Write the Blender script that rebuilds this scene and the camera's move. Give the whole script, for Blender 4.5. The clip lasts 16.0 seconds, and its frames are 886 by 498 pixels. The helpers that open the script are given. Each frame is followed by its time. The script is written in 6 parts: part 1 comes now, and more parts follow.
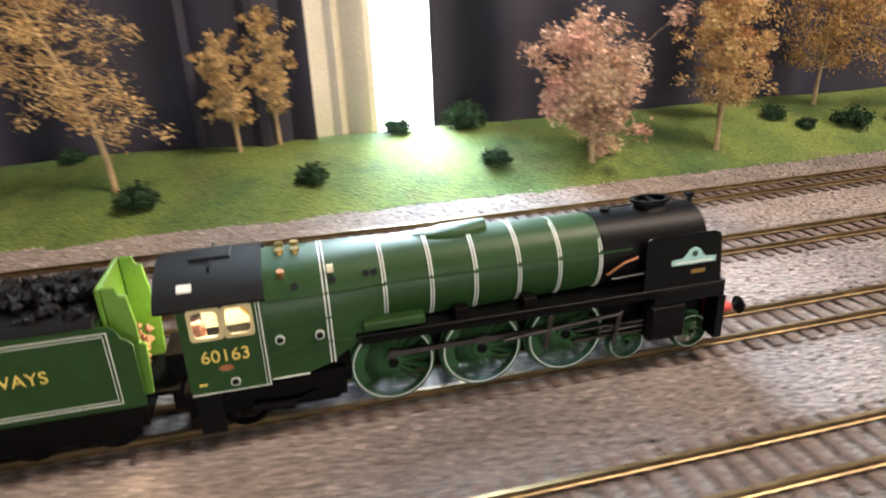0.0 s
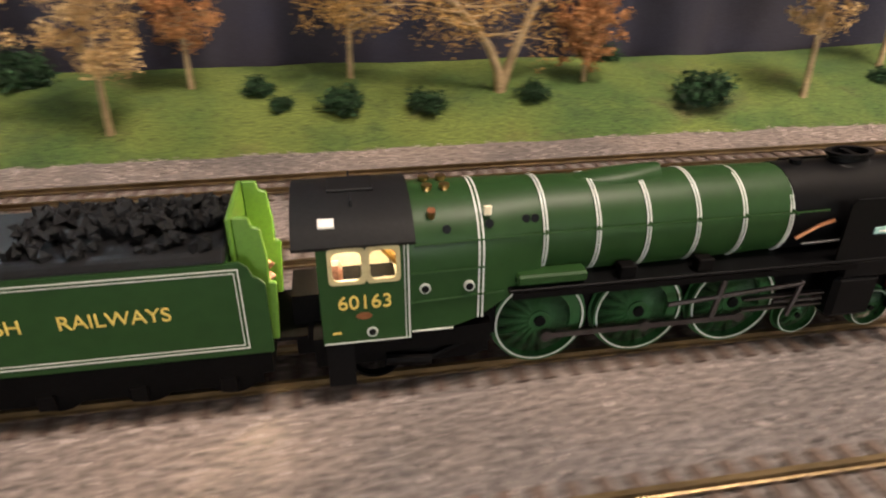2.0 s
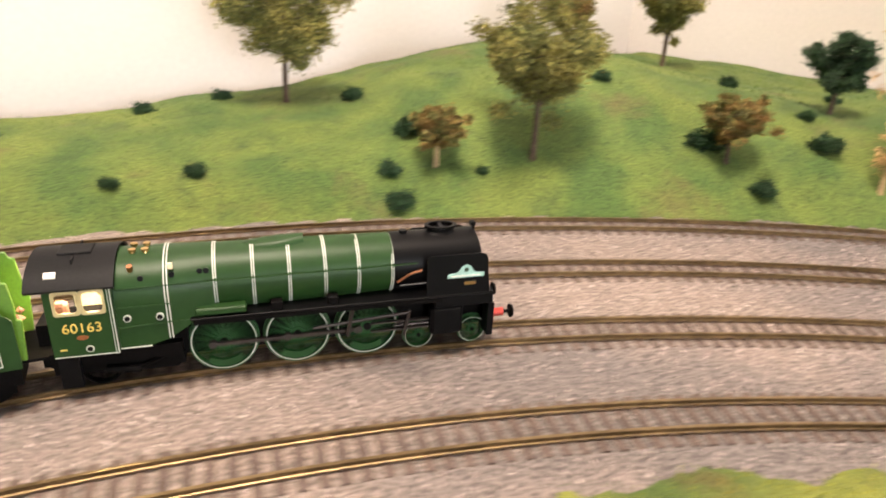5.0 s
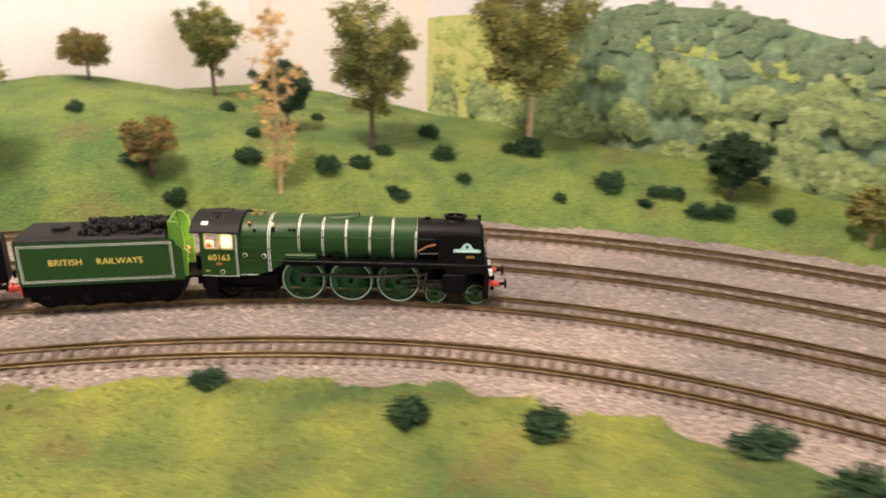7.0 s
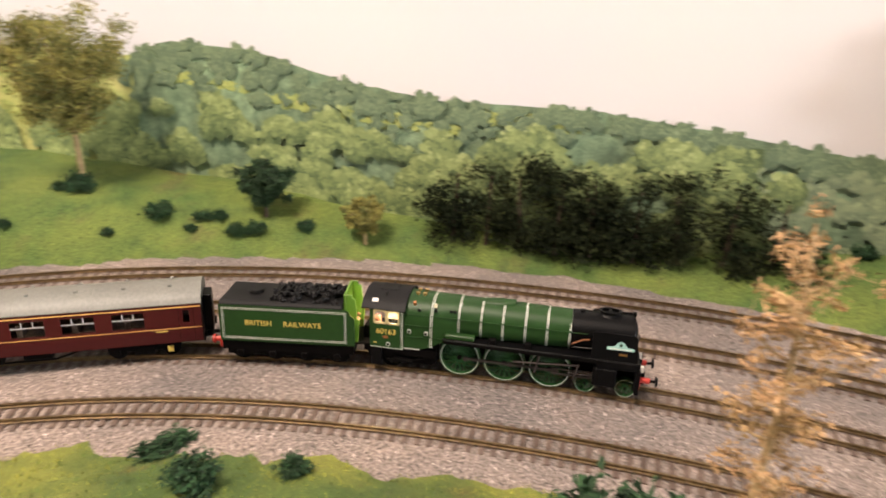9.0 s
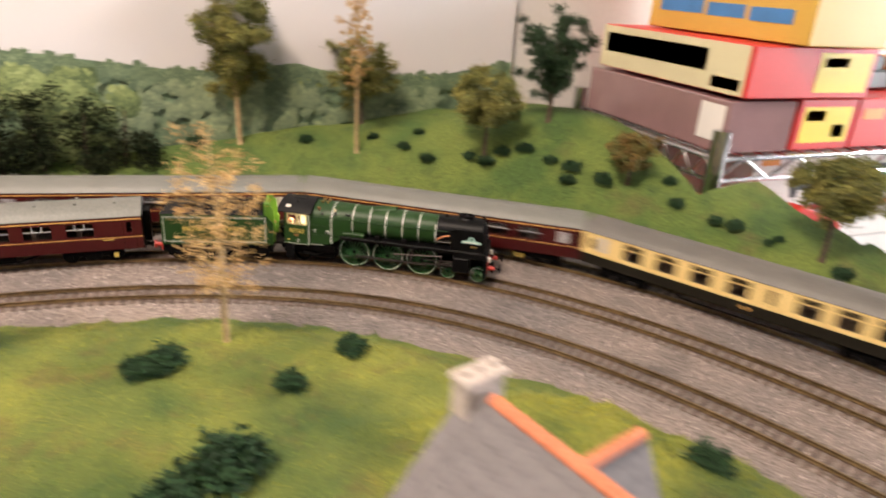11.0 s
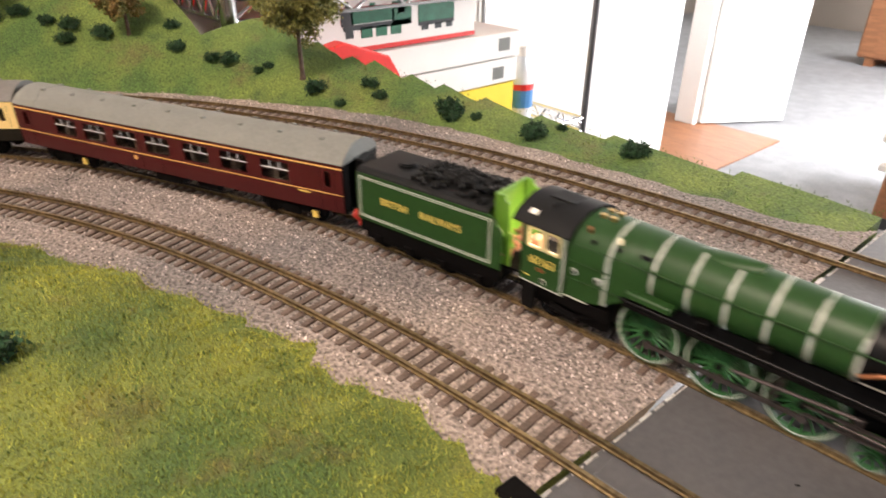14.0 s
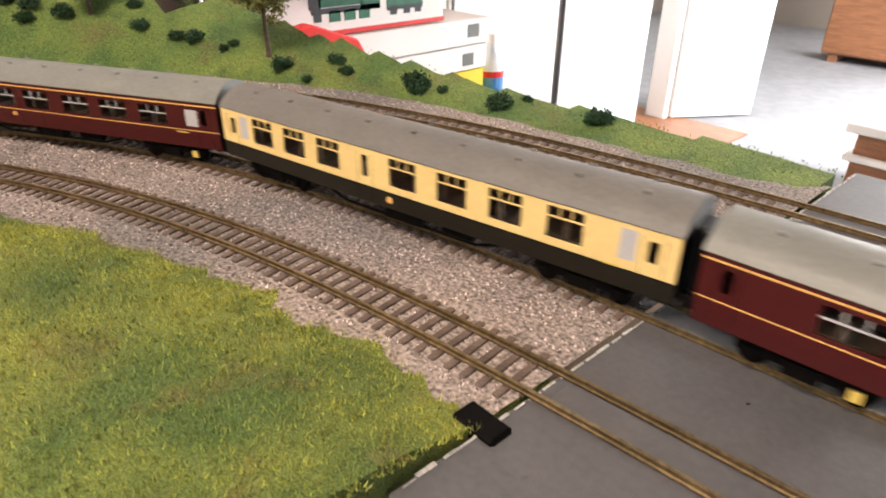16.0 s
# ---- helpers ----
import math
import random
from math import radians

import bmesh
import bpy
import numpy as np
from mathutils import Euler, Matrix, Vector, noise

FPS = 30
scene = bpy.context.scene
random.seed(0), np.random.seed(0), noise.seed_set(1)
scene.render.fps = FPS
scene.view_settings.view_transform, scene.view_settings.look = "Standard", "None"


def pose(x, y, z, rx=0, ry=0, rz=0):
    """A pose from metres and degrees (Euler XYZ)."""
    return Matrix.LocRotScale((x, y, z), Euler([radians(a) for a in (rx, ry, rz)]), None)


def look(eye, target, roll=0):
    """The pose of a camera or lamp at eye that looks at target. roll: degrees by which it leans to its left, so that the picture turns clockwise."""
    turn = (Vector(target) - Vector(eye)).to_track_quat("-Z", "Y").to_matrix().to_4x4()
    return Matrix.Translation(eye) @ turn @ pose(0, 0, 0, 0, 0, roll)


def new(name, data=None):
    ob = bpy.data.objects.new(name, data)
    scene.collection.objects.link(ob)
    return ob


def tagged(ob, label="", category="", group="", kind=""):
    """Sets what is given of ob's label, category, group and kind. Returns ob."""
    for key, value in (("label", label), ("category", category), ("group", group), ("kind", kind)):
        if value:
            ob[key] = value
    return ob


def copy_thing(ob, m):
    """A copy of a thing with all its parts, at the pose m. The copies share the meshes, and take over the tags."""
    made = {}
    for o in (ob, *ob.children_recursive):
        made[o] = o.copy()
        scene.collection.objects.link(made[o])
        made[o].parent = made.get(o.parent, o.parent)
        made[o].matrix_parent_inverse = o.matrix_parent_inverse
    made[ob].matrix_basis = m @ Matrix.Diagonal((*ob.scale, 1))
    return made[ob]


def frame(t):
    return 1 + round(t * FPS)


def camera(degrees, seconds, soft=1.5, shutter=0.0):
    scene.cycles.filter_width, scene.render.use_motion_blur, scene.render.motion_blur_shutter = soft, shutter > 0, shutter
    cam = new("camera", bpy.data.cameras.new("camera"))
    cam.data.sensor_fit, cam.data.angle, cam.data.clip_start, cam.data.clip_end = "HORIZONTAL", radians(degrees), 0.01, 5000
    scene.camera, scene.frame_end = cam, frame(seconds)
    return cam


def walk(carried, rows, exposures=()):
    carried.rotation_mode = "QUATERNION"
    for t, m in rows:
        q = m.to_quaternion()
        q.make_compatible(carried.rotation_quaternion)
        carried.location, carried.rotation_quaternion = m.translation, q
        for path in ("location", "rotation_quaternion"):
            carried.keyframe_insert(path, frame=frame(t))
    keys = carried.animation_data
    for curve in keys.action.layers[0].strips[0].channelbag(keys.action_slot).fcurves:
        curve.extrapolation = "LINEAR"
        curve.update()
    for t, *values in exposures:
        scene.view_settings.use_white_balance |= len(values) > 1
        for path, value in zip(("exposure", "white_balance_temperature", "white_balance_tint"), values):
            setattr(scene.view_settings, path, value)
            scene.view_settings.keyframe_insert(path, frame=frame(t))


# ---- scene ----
cam = camera(68.9, 16.0, soft=1.7, shutter=0.5)
cam.data.dof.use_dof, cam.data.dof.focus_distance, cam.data.dof.aperture_fstop = True, 0.30, 30.0

# seconds, eye x, y, z, heading clockwise from north, tilt, lean
PATH = [
    (0.0, -0.0512, -0.1848, 0.1215, 12.85, -21.99, -2.42),
    (0.5, 0.0666, -0.1781, 0.1079, 9.09, -23.52, -2.32),
    (1.0, 0.1846, -0.1793, 0.1018, 9.48, -23.64, -2.11),
    (1.5, 0.2898, -0.1644, 0.1016, 8.85, -23.16, -0.38),
    (2.0, 0.3780, -0.1476, 0.1135, 8.91, -27.59, 0.11),
    (2.5, 0.5026, -0.1436, 0.1155, 12.49, -27.98, 0.11),
    (3.0, 0.6433, -0.1458, 0.1099, 15.94, -28.13, -0.24),
    (3.2, 0.6939, -0.1539, 0.1073, 18.43, -28.38, -0.30),
    (5.3, 1.0940, -0.3266, 0.1584, 38.96, -22.07, 2.27),
    (5.5, 1.1273, -0.3503, 0.1601, 38.94, -21.83, 1.69),
    (6.0, 1.1940, -0.4240, 0.1526, 41.89, -21.03, 2.01),
    (6.5, 1.2284, -0.5226, 0.1628, 47.15, -20.01, 1.51),
    (7.0, 1.2499, -0.5968, 0.1651, 50.47, -19.54, 1.48),
    (7.5, 1.2691, -0.6786, 0.1768, 54.84, -18.92, 0.66),
    (8.0, 1.2728, -0.7363, 0.1994, 58.22, -19.03, 0.53),
    (8.2, 1.2793, -0.7477, 0.2047, 61.01, -19.05, 1.12),
    (10.3, 1.1956, -0.8588, 0.2469, 104.47, -23.27, 4.93),
    (10.5, 1.1694, -0.8894, 0.2446, 108.57, -23.02, 5.71),
    (11.0, 1.0862, -0.9816, 0.2308, 112.75, -22.77, 3.74),
    (11.5, 1.0165, -1.0492, 0.2245, 117.98, -22.72, 2.46),
    (12.0, 0.9591, -1.0871, 0.2310, 122.55, -24.20, 1.76),
    (12.5, 0.9774, -1.1836, 0.1778, 125.56, -25.32, 1.90),
    (13.0, 0.9537, -1.2234, 0.1682, 127.73, -27.51, 1.69),
    (13.5, 0.9310, -1.2232, 0.1676, 129.34, -27.21, 1.44),
    (14.0, 0.9092, -1.2181, 0.1636, 130.48, -28.55, 0.46),
    (14.5, 0.9023, -1.2193, 0.1628, 131.44, -28.09, 1.18),
    (15.0, 0.9047, -1.2128, 0.1598, 130.99, -28.29, 1.05),
    (15.5, 0.9013, -1.2119, 0.1531, 132.26, -28.42, 1.72),
    (16.0, 0.8948, -1.2149, 0.1435, 132.78, -28.41, 0.66),
]
walk(cam, [(t, pose(x, y, z, 90 + tilt, 0, -yaw) @ pose(0, 0, 0, 0, 0, lean)) for t, x, y, z, yaw, tilt, lean in PATH],
     exposures=[(0.0, -0.28), (0.5, -0.45), (1.0, -0.65), (1.5, -0.78), (2.0, -0.55), (2.5, -0.30), (3.2, -0.2), (5.3, -0.08), (6.5, -0.16), (8.2, -0.16), (10.3, -0.08), (11.0, -0.12), (12.0, 0.06), (12.5, 0.02), (14.0, 0.0), (16.0, -0.03)])

# ---- light ----
world = bpy.data.worlds.new("daylight")
scene.world = world
world.use_nodes = True
sky = world.node_tree.nodes.new("ShaderNodeTexSky")
sky.sky_type, sky.sun_disc, sky.sun_elevation, sky.sun_rotation = "NISHITA", False, radians(35), radians(20)
bgn = world.node_tree.nodes["Background"]
bgn.inputs["Strength"].default_value = 0.12
world.node_tree.links.new(sky.outputs[0], bgn.inputs["Color"])


def area_lamp(name, at, aim, sx, sy, watts, colour):
    d = bpy.data.lights.new(name, "AREA")
    d.shape, d.size, d.size_y, d.energy, d.color = "RECTANGLE", sx, sy, watts, colour
    ob = new(name, d)
    ob.matrix_world = look(at, aim)
    return ob


area_lamp("ceiling_lamp", (0.92, -0.32, 1.58), (0.94, -0.36, 0), 0.5, 0.4, 68, (1.0, 0.81, 0.67))
area_lamp("window_daylight", (0.02, 0.60, 0.45), (0.02, -0.3, 0.0), 0.22, 1.0, 125, (0.66, 0.85, 1.0))
area_lamp("doorway_daylight", (1.3, -6.9, 0.5), (1.3, -1.5, 0.2), 1.3, 1.6, 22, (0.95, 0.96, 1.0))
# added fill, no window behind it: brightens the cupboard and far floor
area_lamp("far_window_daylight", (0.1, -4.7, 0.5), (2.1, -4.2, -0.4), 1.2, 1.2, 260, (0.97, 0.97, 1.0))

# ---- materials ----


def mat(name, base, rough=0.6, metal=0.0, vary=0.25, scale=60.0, fine=900.0, bump=0.15, other=None, emit=0.0, coat=0.0, per_object=0.0, bdist=0.0006, stretch=None, spec=0.5, islands=False):
    m = bpy.data.materials.new(name)
    m.use_nodes = True
    nt = m.node_tree
    p = nt.nodes["Principled BSDF"]
    p.inputs["Roughness"].default_value = rough
    p.inputs["Metallic"].default_value = metal
    p.inputs["Coat Weight"].default_value = coat
    p.inputs["Specular IOR Level"].default_value = spec
    tc = nt.nodes.new("ShaderNodeTexCoord")
    src = tc.outputs["Object"]
    if stretch:
        mp = nt.nodes.new("ShaderNodeMapping")
        mp.inputs["Scale"].default_value = stretch
        nt.links.new(src, mp.inputs["Vector"])
        src = mp.outputs[0]
    n1, n2 = nt.nodes.new("ShaderNodeTexNoise"), nt.nodes.new("ShaderNodeTexNoise")
    n1.inputs["Scale"].default_value, n1.inputs["Detail"].default_value = scale, 4
    n2.inputs["Scale"].default_value, n2.inputs["Detail"].default_value = fine, 2
    nt.links.new(src, n1.inputs["Vector"])
    nt.links.new(src, n2.inputs["Vector"])
    mx = nt.nodes.new("ShaderNodeMix")
    mx.data_type = "RGBA"
    o = other or tuple(c * (1 - vary) for c in base)
    mx.inputs[6].default_value, mx.inputs[7].default_value = (*base, 1), (*o, 1)
    rp = nt.nodes.new("ShaderNodeMapRange")
    rp.inputs[1].default_value, rp.inputs[2].default_value = 0.38, 0.62
    nt.links.new(n1.outputs["Fac"], rp.inputs[0])
    nt.links.new(rp.outputs[0], mx.inputs[0])
    hsv = nt.nodes.new("ShaderNodeHueSaturation")
    nt.links.new(mx.outputs[2], hsv.inputs["Color"])
    r2 = nt.nodes.new("ShaderNodeMapRange")
    r2.inputs[1].default_value, r2.inputs[2].default_value = 0.3, 0.7
    r2.inputs[3].default_value, r2.inputs[4].default_value = 1 - vary, 1 + vary
    nt.links.new(n2.outputs["Fac"], r2.inputs[0])
    val = r2.outputs[0]
    if per_object:
        oi = nt.nodes.new("ShaderNodeObjectInfo")
        geo = nt.nodes.new("ShaderNodeNewGeometry")
        ad = nt.nodes.new("ShaderNodeMath")
        ad.operation = "ADD"
        if not islands:
            nt.links.new(oi.outputs["Random"], ad.inputs[0])
        else:
            ad.inputs[0].default_value = 0.0
        nt.links.new(geo.outputs["Random Per Island"], ad.inputs[1])
        r3 = nt.nodes.new("ShaderNodeMapRange")
        r3.inputs[2].default_value = 1.0 if islands else 2.0
        r3.inputs[3].default_value, r3.inputs[4].default_value = 1 - per_object, 1 + per_object
        nt.links.new(ad.outputs[0], r3.inputs[0])
        ml = nt.nodes.new("ShaderNodeMath")
        ml.operation = "MULTIPLY"
        nt.links.new(val, ml.inputs[0])
        nt.links.new(r3.outputs[0], ml.inputs[1])
        val = ml.outputs[0]
    nt.links.new(val, hsv.inputs["Value"])
    nt.links.new(hsv.outputs[0], p.inputs["Base Color"])
    if bump:
        b = nt.nodes.new("ShaderNodeBump")
        b.inputs["Strength"].default_value, b.inputs["Distance"].default_value = bump, bdist
        nt.links.new(n2.outputs["Fac"], b.inputs["Height"])
        nt.links.new(b.outputs[0], p.inputs["Normal"])
    if emit:
        p.inputs["Emission Strength"].default_value = emit
        p.inputs["Emission Color"].default_value = (*base, 1)
    return m


def canopy(name, light, dark, scale, deep=0.55):
    """Printed tree crowns: lit clumps with darker gaps, broken up by leaf grain."""
    m = bpy.data.materials.new(name)
    m.use_nodes = True
    nt = m.node_tree
    p = nt.nodes["Principled BSDF"]
    p.inputs["Roughness"].default_value = 0.6
    tc = nt.nodes.new("ShaderNodeTexCoord")
    wob, fine, big = nt.nodes.new("ShaderNodeTexNoise"), nt.nodes.new("ShaderNodeTexNoise"), nt.nodes.new("ShaderNodeTexNoise")
    wob.inputs["Scale"].default_value, fine.inputs["Scale"].default_value, big.inputs["Scale"].default_value = scale * 1.6, scale * 5, scale * 0.13
    wob.inputs["Detail"].default_value = fine.inputs["Detail"].default_value = 4
    add = nt.nodes.new("ShaderNodeVectorMath")
    add.operation = "MULTIPLY_ADD"
    add.inputs[1].default_value = (0.9 / scale,) * 3
    vor = nt.nodes.new("ShaderNodeTexVoronoi")
    vor.feature, vor.inputs["Scale"].default_value = "SMOOTH_F1", scale
    for n in (wob, fine, big):
        nt.links.new(tc.outputs["Object"], n.inputs["Vector"])
    nt.links.new(wob.outputs["Color"], add.inputs[0])
    nt.links.new(tc.outputs["Object"], add.inputs[2])
    nt.links.new(add.outputs[0], vor.inputs["Vector"])
    rp = nt.nodes.new("ShaderNodeMapRange")
    rp.inputs[1].default_value, rp.inputs[2].default_value = 0.15, 0.75
    nt.links.new(vor.outputs["Distance"], rp.inputs[0])
    mx = nt.nodes.new("ShaderNodeMix")
    mx.data_type = "RGBA"
    mx.inputs[6].default_value, mx.inputs[7].default_value = (*light, 1), (*dark, 1)
    nt.links.new(rp.outputs[0], mx.inputs[0])
    val = None
    for src, lo, hi in ((fine.outputs["Fac"], 1 - deep, 1 + deep), (big.outputs["Fac"], 0.62, 1.38), (nt.nodes.new("ShaderNodeNewGeometry").outputs["Random Per Island"], 0.78, 1.22)):
        r = nt.nodes.new("ShaderNodeMapRange")
        if hi != 1.22:
            r.inputs[1].default_value, r.inputs[2].default_value = 0.3, 0.7
        r.inputs[3].default_value, r.inputs[4].default_value = lo, hi
        nt.links.new(src, r.inputs[0])
        if val is None:
            val = r.outputs[0]
        else:
            ml = nt.nodes.new("ShaderNodeMath")
            ml.operation = "MULTIPLY"
            nt.links.new(val, ml.inputs[0])
            nt.links.new(r.outputs[0], ml.inputs[1])
            val = ml.outputs[0]
    hsv = nt.nodes.new("ShaderNodeHueSaturation")
    nt.links.new(mx.outputs[2], hsv.inputs["Color"])
    nt.links.new(val, hsv.inputs["Value"])
    nt.links.new(hsv.outputs[0], p.inputs["Base Color"])
    return m


M = {
    "grass": mat("flock_grass", (0.125, 0.168, 0.032), 0.9, vary=0.5, scale=16, fine=600, bump=0.9, other=(0.058, 0.108, 0.022), bdist=0.0015),
    "lawn": mat("long_flock_grass", (0.205, 0.225, 0.037), 0.9, vary=0.45, scale=13, fine=1300, bump=0.8, other=(0.065, 0.11, 0.022), bdist=0.002),
    "blade": mat("grass_fibre", (0.41, 0.40, 0.060), 0.85, vary=0.3, scale=13, bump=0, other=(0.20, 0.24, 0.045), per_object=0.3, islands=True),
    "hillblade": mat("hill_grass_fibre", (0.115, 0.185, 0.03), 0.85, vary=0.3, scale=11, bump=0, other=(0.052, 0.11, 0.02), per_object=0.5, islands=True),
    # bed coloured darker than the stones, as shade in the gaps between them
    "ballast": mat("ballast_bed", (0.25, 0.203, 0.178), 0.95, vary=0.65, scale=7, fine=520, bump=1.0, other=(0.15, 0.132, 0.125), bdist=0.002),
    "stone": mat("ballast_stone", (0.39, 0.325, 0.295), 0.9, vary=0.3, scale=7, fine=500, bump=0, other=(0.29, 0.248, 0.232), per_object=0.85, islands=True),
    "rail": mat("brass_toned_rail", (0.23, 0.165, 0.085), 0.40, 0.85, vary=0.3, scale=40, fine=400, bump=0.1),
    "sleeper": mat("moulded_sleeper", (0.10, 0.068, 0.052), 0.65, vary=0.3, scale=80, bump=0.3, per_object=0.3),
    "flap": mat("grey_painted_board", (0.080, 0.077, 0.080), 0.5, vary=0.12, scale=25, fine=300, bump=0.25, other=(0.068, 0.066, 0.069)),
    "green": mat("locomotive_green", (0.0155, 0.0460, 0.0112), 0.42, vary=0.06, scale=30, fine=300, bump=0.03, spec=0.2),
    "dkgreen": mat("dark_locomotive_green", (0.013, 0.040, 0.015), 0.45, vary=0.1, scale=30, fine=300, bump=0.03),
    "black": mat("satin_black", (0.003, 0.003, 0.0034), 0.42, vary=0.2, scale=40, bump=0.05, spec=0.11),
    "roofblack": mat("matt_black_roof", (0.007, 0.007, 0.0075), 0.55, vary=0.2, scale=40, bump=0.08, spec=0.15),
    "frame": mat("sooty_frame", (0.003, 0.0025, 0.0025), 0.6, vary=0.3, scale=60, bump=0.1, spec=0.06),
    "steel": mat("bright_steel", (0.20, 0.19, 0.18), 0.35, 0.9, vary=0.2, bump=0.05),
    "rod": mat("dull_steel_rod", (0.07, 0.058, 0.055), 0.45, 0.7, vary=0.2, bump=0.05),
    "white": mat("white_lining", (0.50, 0.52, 0.47), 0.5, vary=0.06, bump=0),
    "wheel": mat("wheel_green", (0.020, 0.078, 0.022), 0.45, vary=0.12, bump=0.05, spec=0.3),
    "red": mat("buffer_red", (0.40, 0.03, 0.02), 0.45, vary=0.1, bump=0.02),
    "gold": mat("yellow_lettering", (0.62, 0.45, 0.10), 0.5, vary=0.05, bump=0),
    "brass": mat("polished_brass", (0.65, 0.42, 0.16), 0.28, 1.0, vary=0.15, bump=0.05),
    "brassy": mat("pale_window_rim", (0.45, 0.38, 0.20), 0.4, vary=0.1, bump=0),
    "copper": mat("copper_pipe", (0.55, 0.24, 0.12), 0.35, 1.0, vary=0.15, bump=0.05),
    "plate": mat("pale_name_plate", (0.33, 0.55, 0.50), 0.5, vary=0.08, bump=0.05),
    # cream paled beyond its paint so the cab looks more brightly lit
    "cream": mat("cab_cream", (0.82, 0.72, 0.5), 0.5, vary=0.1, bump=0.02),
    # tender green brightened in the colour itself, standing in for cab light
    "lit_green": mat("cab_lit_green", (0.085, 0.19, 0.018), 0.45, vary=0.1, bump=0.02),
    "coal": mat("coal", (0.006, 0.006, 0.0065), 0.5, vary=0.4, scale=300, bump=0.4, per_object=0.4, spec=0.2),
    "led": mat("cab_lamp", (1.0, 0.80, 0.50), 0.5, vary=0.0, bump=0, emit=260),
    "skin": mat("crew_clay", (0.35, 0.16, 0.11), 0.7, vary=0.3, scale=300, bump=0.1),
    "lamp": mat("white_lamp", (0.75, 0.72, 0.65), 0.3, vary=0.05, bump=0),
    "maroon": mat("coach_maroon", (0.052, 0.0045, 0.005), 0.40, vary=0.06, scale=30, fine=300, bump=0.02, spec=0.35),
    "creamy": mat("coach_cream", (0.72, 0.53, 0.22), 0.4, vary=0.05, scale=30, fine=300, bump=0.02),
    "choc": mat("coach_chocolate", (0.013, 0.011, 0.007), 0.42, spec=0.25, vary=0.1, scale=30, fine=300, bump=0.02),
    "cream_line": mat("straw_line", (0.75, 0.42, 0.13), 0.5, vary=0.04, bump=0),
    "roofgrey": mat("coach_roof_grey", (0.145, 0.146, 0.130), 0.5, vary=0.1, scale=50, fine=500, bump=0.1),
    "roofdark": mat("coach_roof_brown_grey", (0.112, 0.104, 0.094), 0.55, vary=0.12, scale=50, fine=500, bump=0.1),
    "seat": mat("interior_brown", (0.17, 0.125, 0.10), 0.6, vary=0.3, scale=200, bump=0),
    "blind": mat("white_blind", (0.42, 0.41, 0.42), 0.6, vary=0.05, bump=0),
    "bark": mat("bark", (0.10, 0.065, 0.045), 0.9, vary=0.35, scale=150, bump=0.6),
    "palebark": mat("pale_bark", (0.48, 0.34, 0.18), 0.85, vary=0.3, scale=120, bump=0.5),
    "leaf": mat("tree_foliage", (0.235, 0.212, 0.050), 0.85, vary=0.3, scale=40, bump=0, other=(0.125, 0.135, 0.034), per_object=0.55, islands=True),
    "leafdark": mat("dark_foliage", (0.022, 0.055, 0.018), 0.85, vary=0.3, scale=40, bump=0, per_object=0.5, islands=True),
    "leafred": mat("berry_foliage", (0.125, 0.125, 0.03), 0.85, vary=0.3, scale=110, bump=0, other=(0.20, 0.115, 0.028), per_object=0.4, islands=True),
    "dry": mat("dry_tan_foliage", (0.56, 0.38, 0.17), 0.9, vary=0.25, scale=40, bump=0, other=(0.42, 0.25, 0.09), per_object=0.4, islands=True),
    "pink": mat("dusty_pink_foliage", (0.62, 0.44, 0.29), 0.9, vary=0.25, scale=25, bump=0, other=(0.48, 0.25, 0.19), per_object=0.4, islands=True),
    "tan": mat("tan_brown_foliage", (0.44, 0.27, 0.14), 0.9, vary=0.25, scale=40, bump=0, other=(0.34, 0.22, 0.10), per_object=0.4, islands=True),
    "rusty": mat("orange_tan_foliage", (0.46, 0.27, 0.085), 0.9, vary=0.25, scale=40, bump=0, other=(0.36, 0.20, 0.055), per_object=0.4, islands=True),
    "rust": mat("rust_foliage", (0.42, 0.20, 0.075), 0.9, vary=0.25, scale=40, bump=0, other=(0.34, 0.14, 0.045), per_object=0.4, islands=True),
    "bush": mat("bush_foliage", (0.022, 0.065, 0.02), 0.9, vary=0.35, scale=60, bump=0, other=(0.012, 0.035, 0.013), per_object=0.6, islands=True),
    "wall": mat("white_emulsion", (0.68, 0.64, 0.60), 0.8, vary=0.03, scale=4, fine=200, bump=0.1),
    # darker than the white walls only to cut the room's bounce light
    "wallfar": mat("dimmed_emulsion", (0.34, 0.30, 0.26), 0.85, vary=0.05, scale=4, fine=200, bump=0.1),
    "ceiling": mat("ceiling_paint", (0.60, 0.58, 0.55), 0.85, vary=0.03, scale=4, fine=200, bump=0.1),
    "gloss": mat("white_gloss_paint", (0.80, 0.79, 0.77), 0.35, vary=0.03, scale=4, fine=200, bump=0.03),
    "carpet": mat("grey_carpet", (0.26, 0.26, 0.27), 0.95, vary=0.15, scale=15, fine=250, bump=0.5),
    "wood": mat("brown_wood", (0.30, 0.125, 0.055), 0.45, vary=0.3, scale=12, fine=120, bump=0.15, stretch=(1, 8, 8)),
    "curtain": mat("dark_curtain", (0.030, 0.026, 0.036), 0.9, vary=0.2, scale=14, fine=700, bump=0.3, other=(0.022, 0.021, 0.036)),
    "lining": mat("cream_lining", (0.62, 0.52, 0.38), 0.85, vary=0.1, scale=20, fine=600, bump=0.2),
    "outside": mat("bright_outdoors", (1.0, 1.0, 1.0), 0.9, vary=0.0, bump=0, emit=9),
    "chrome": mat("chrome_wire", (0.62, 0.62, 0.62), 0.2, 1.0, vary=0.08, bump=0),
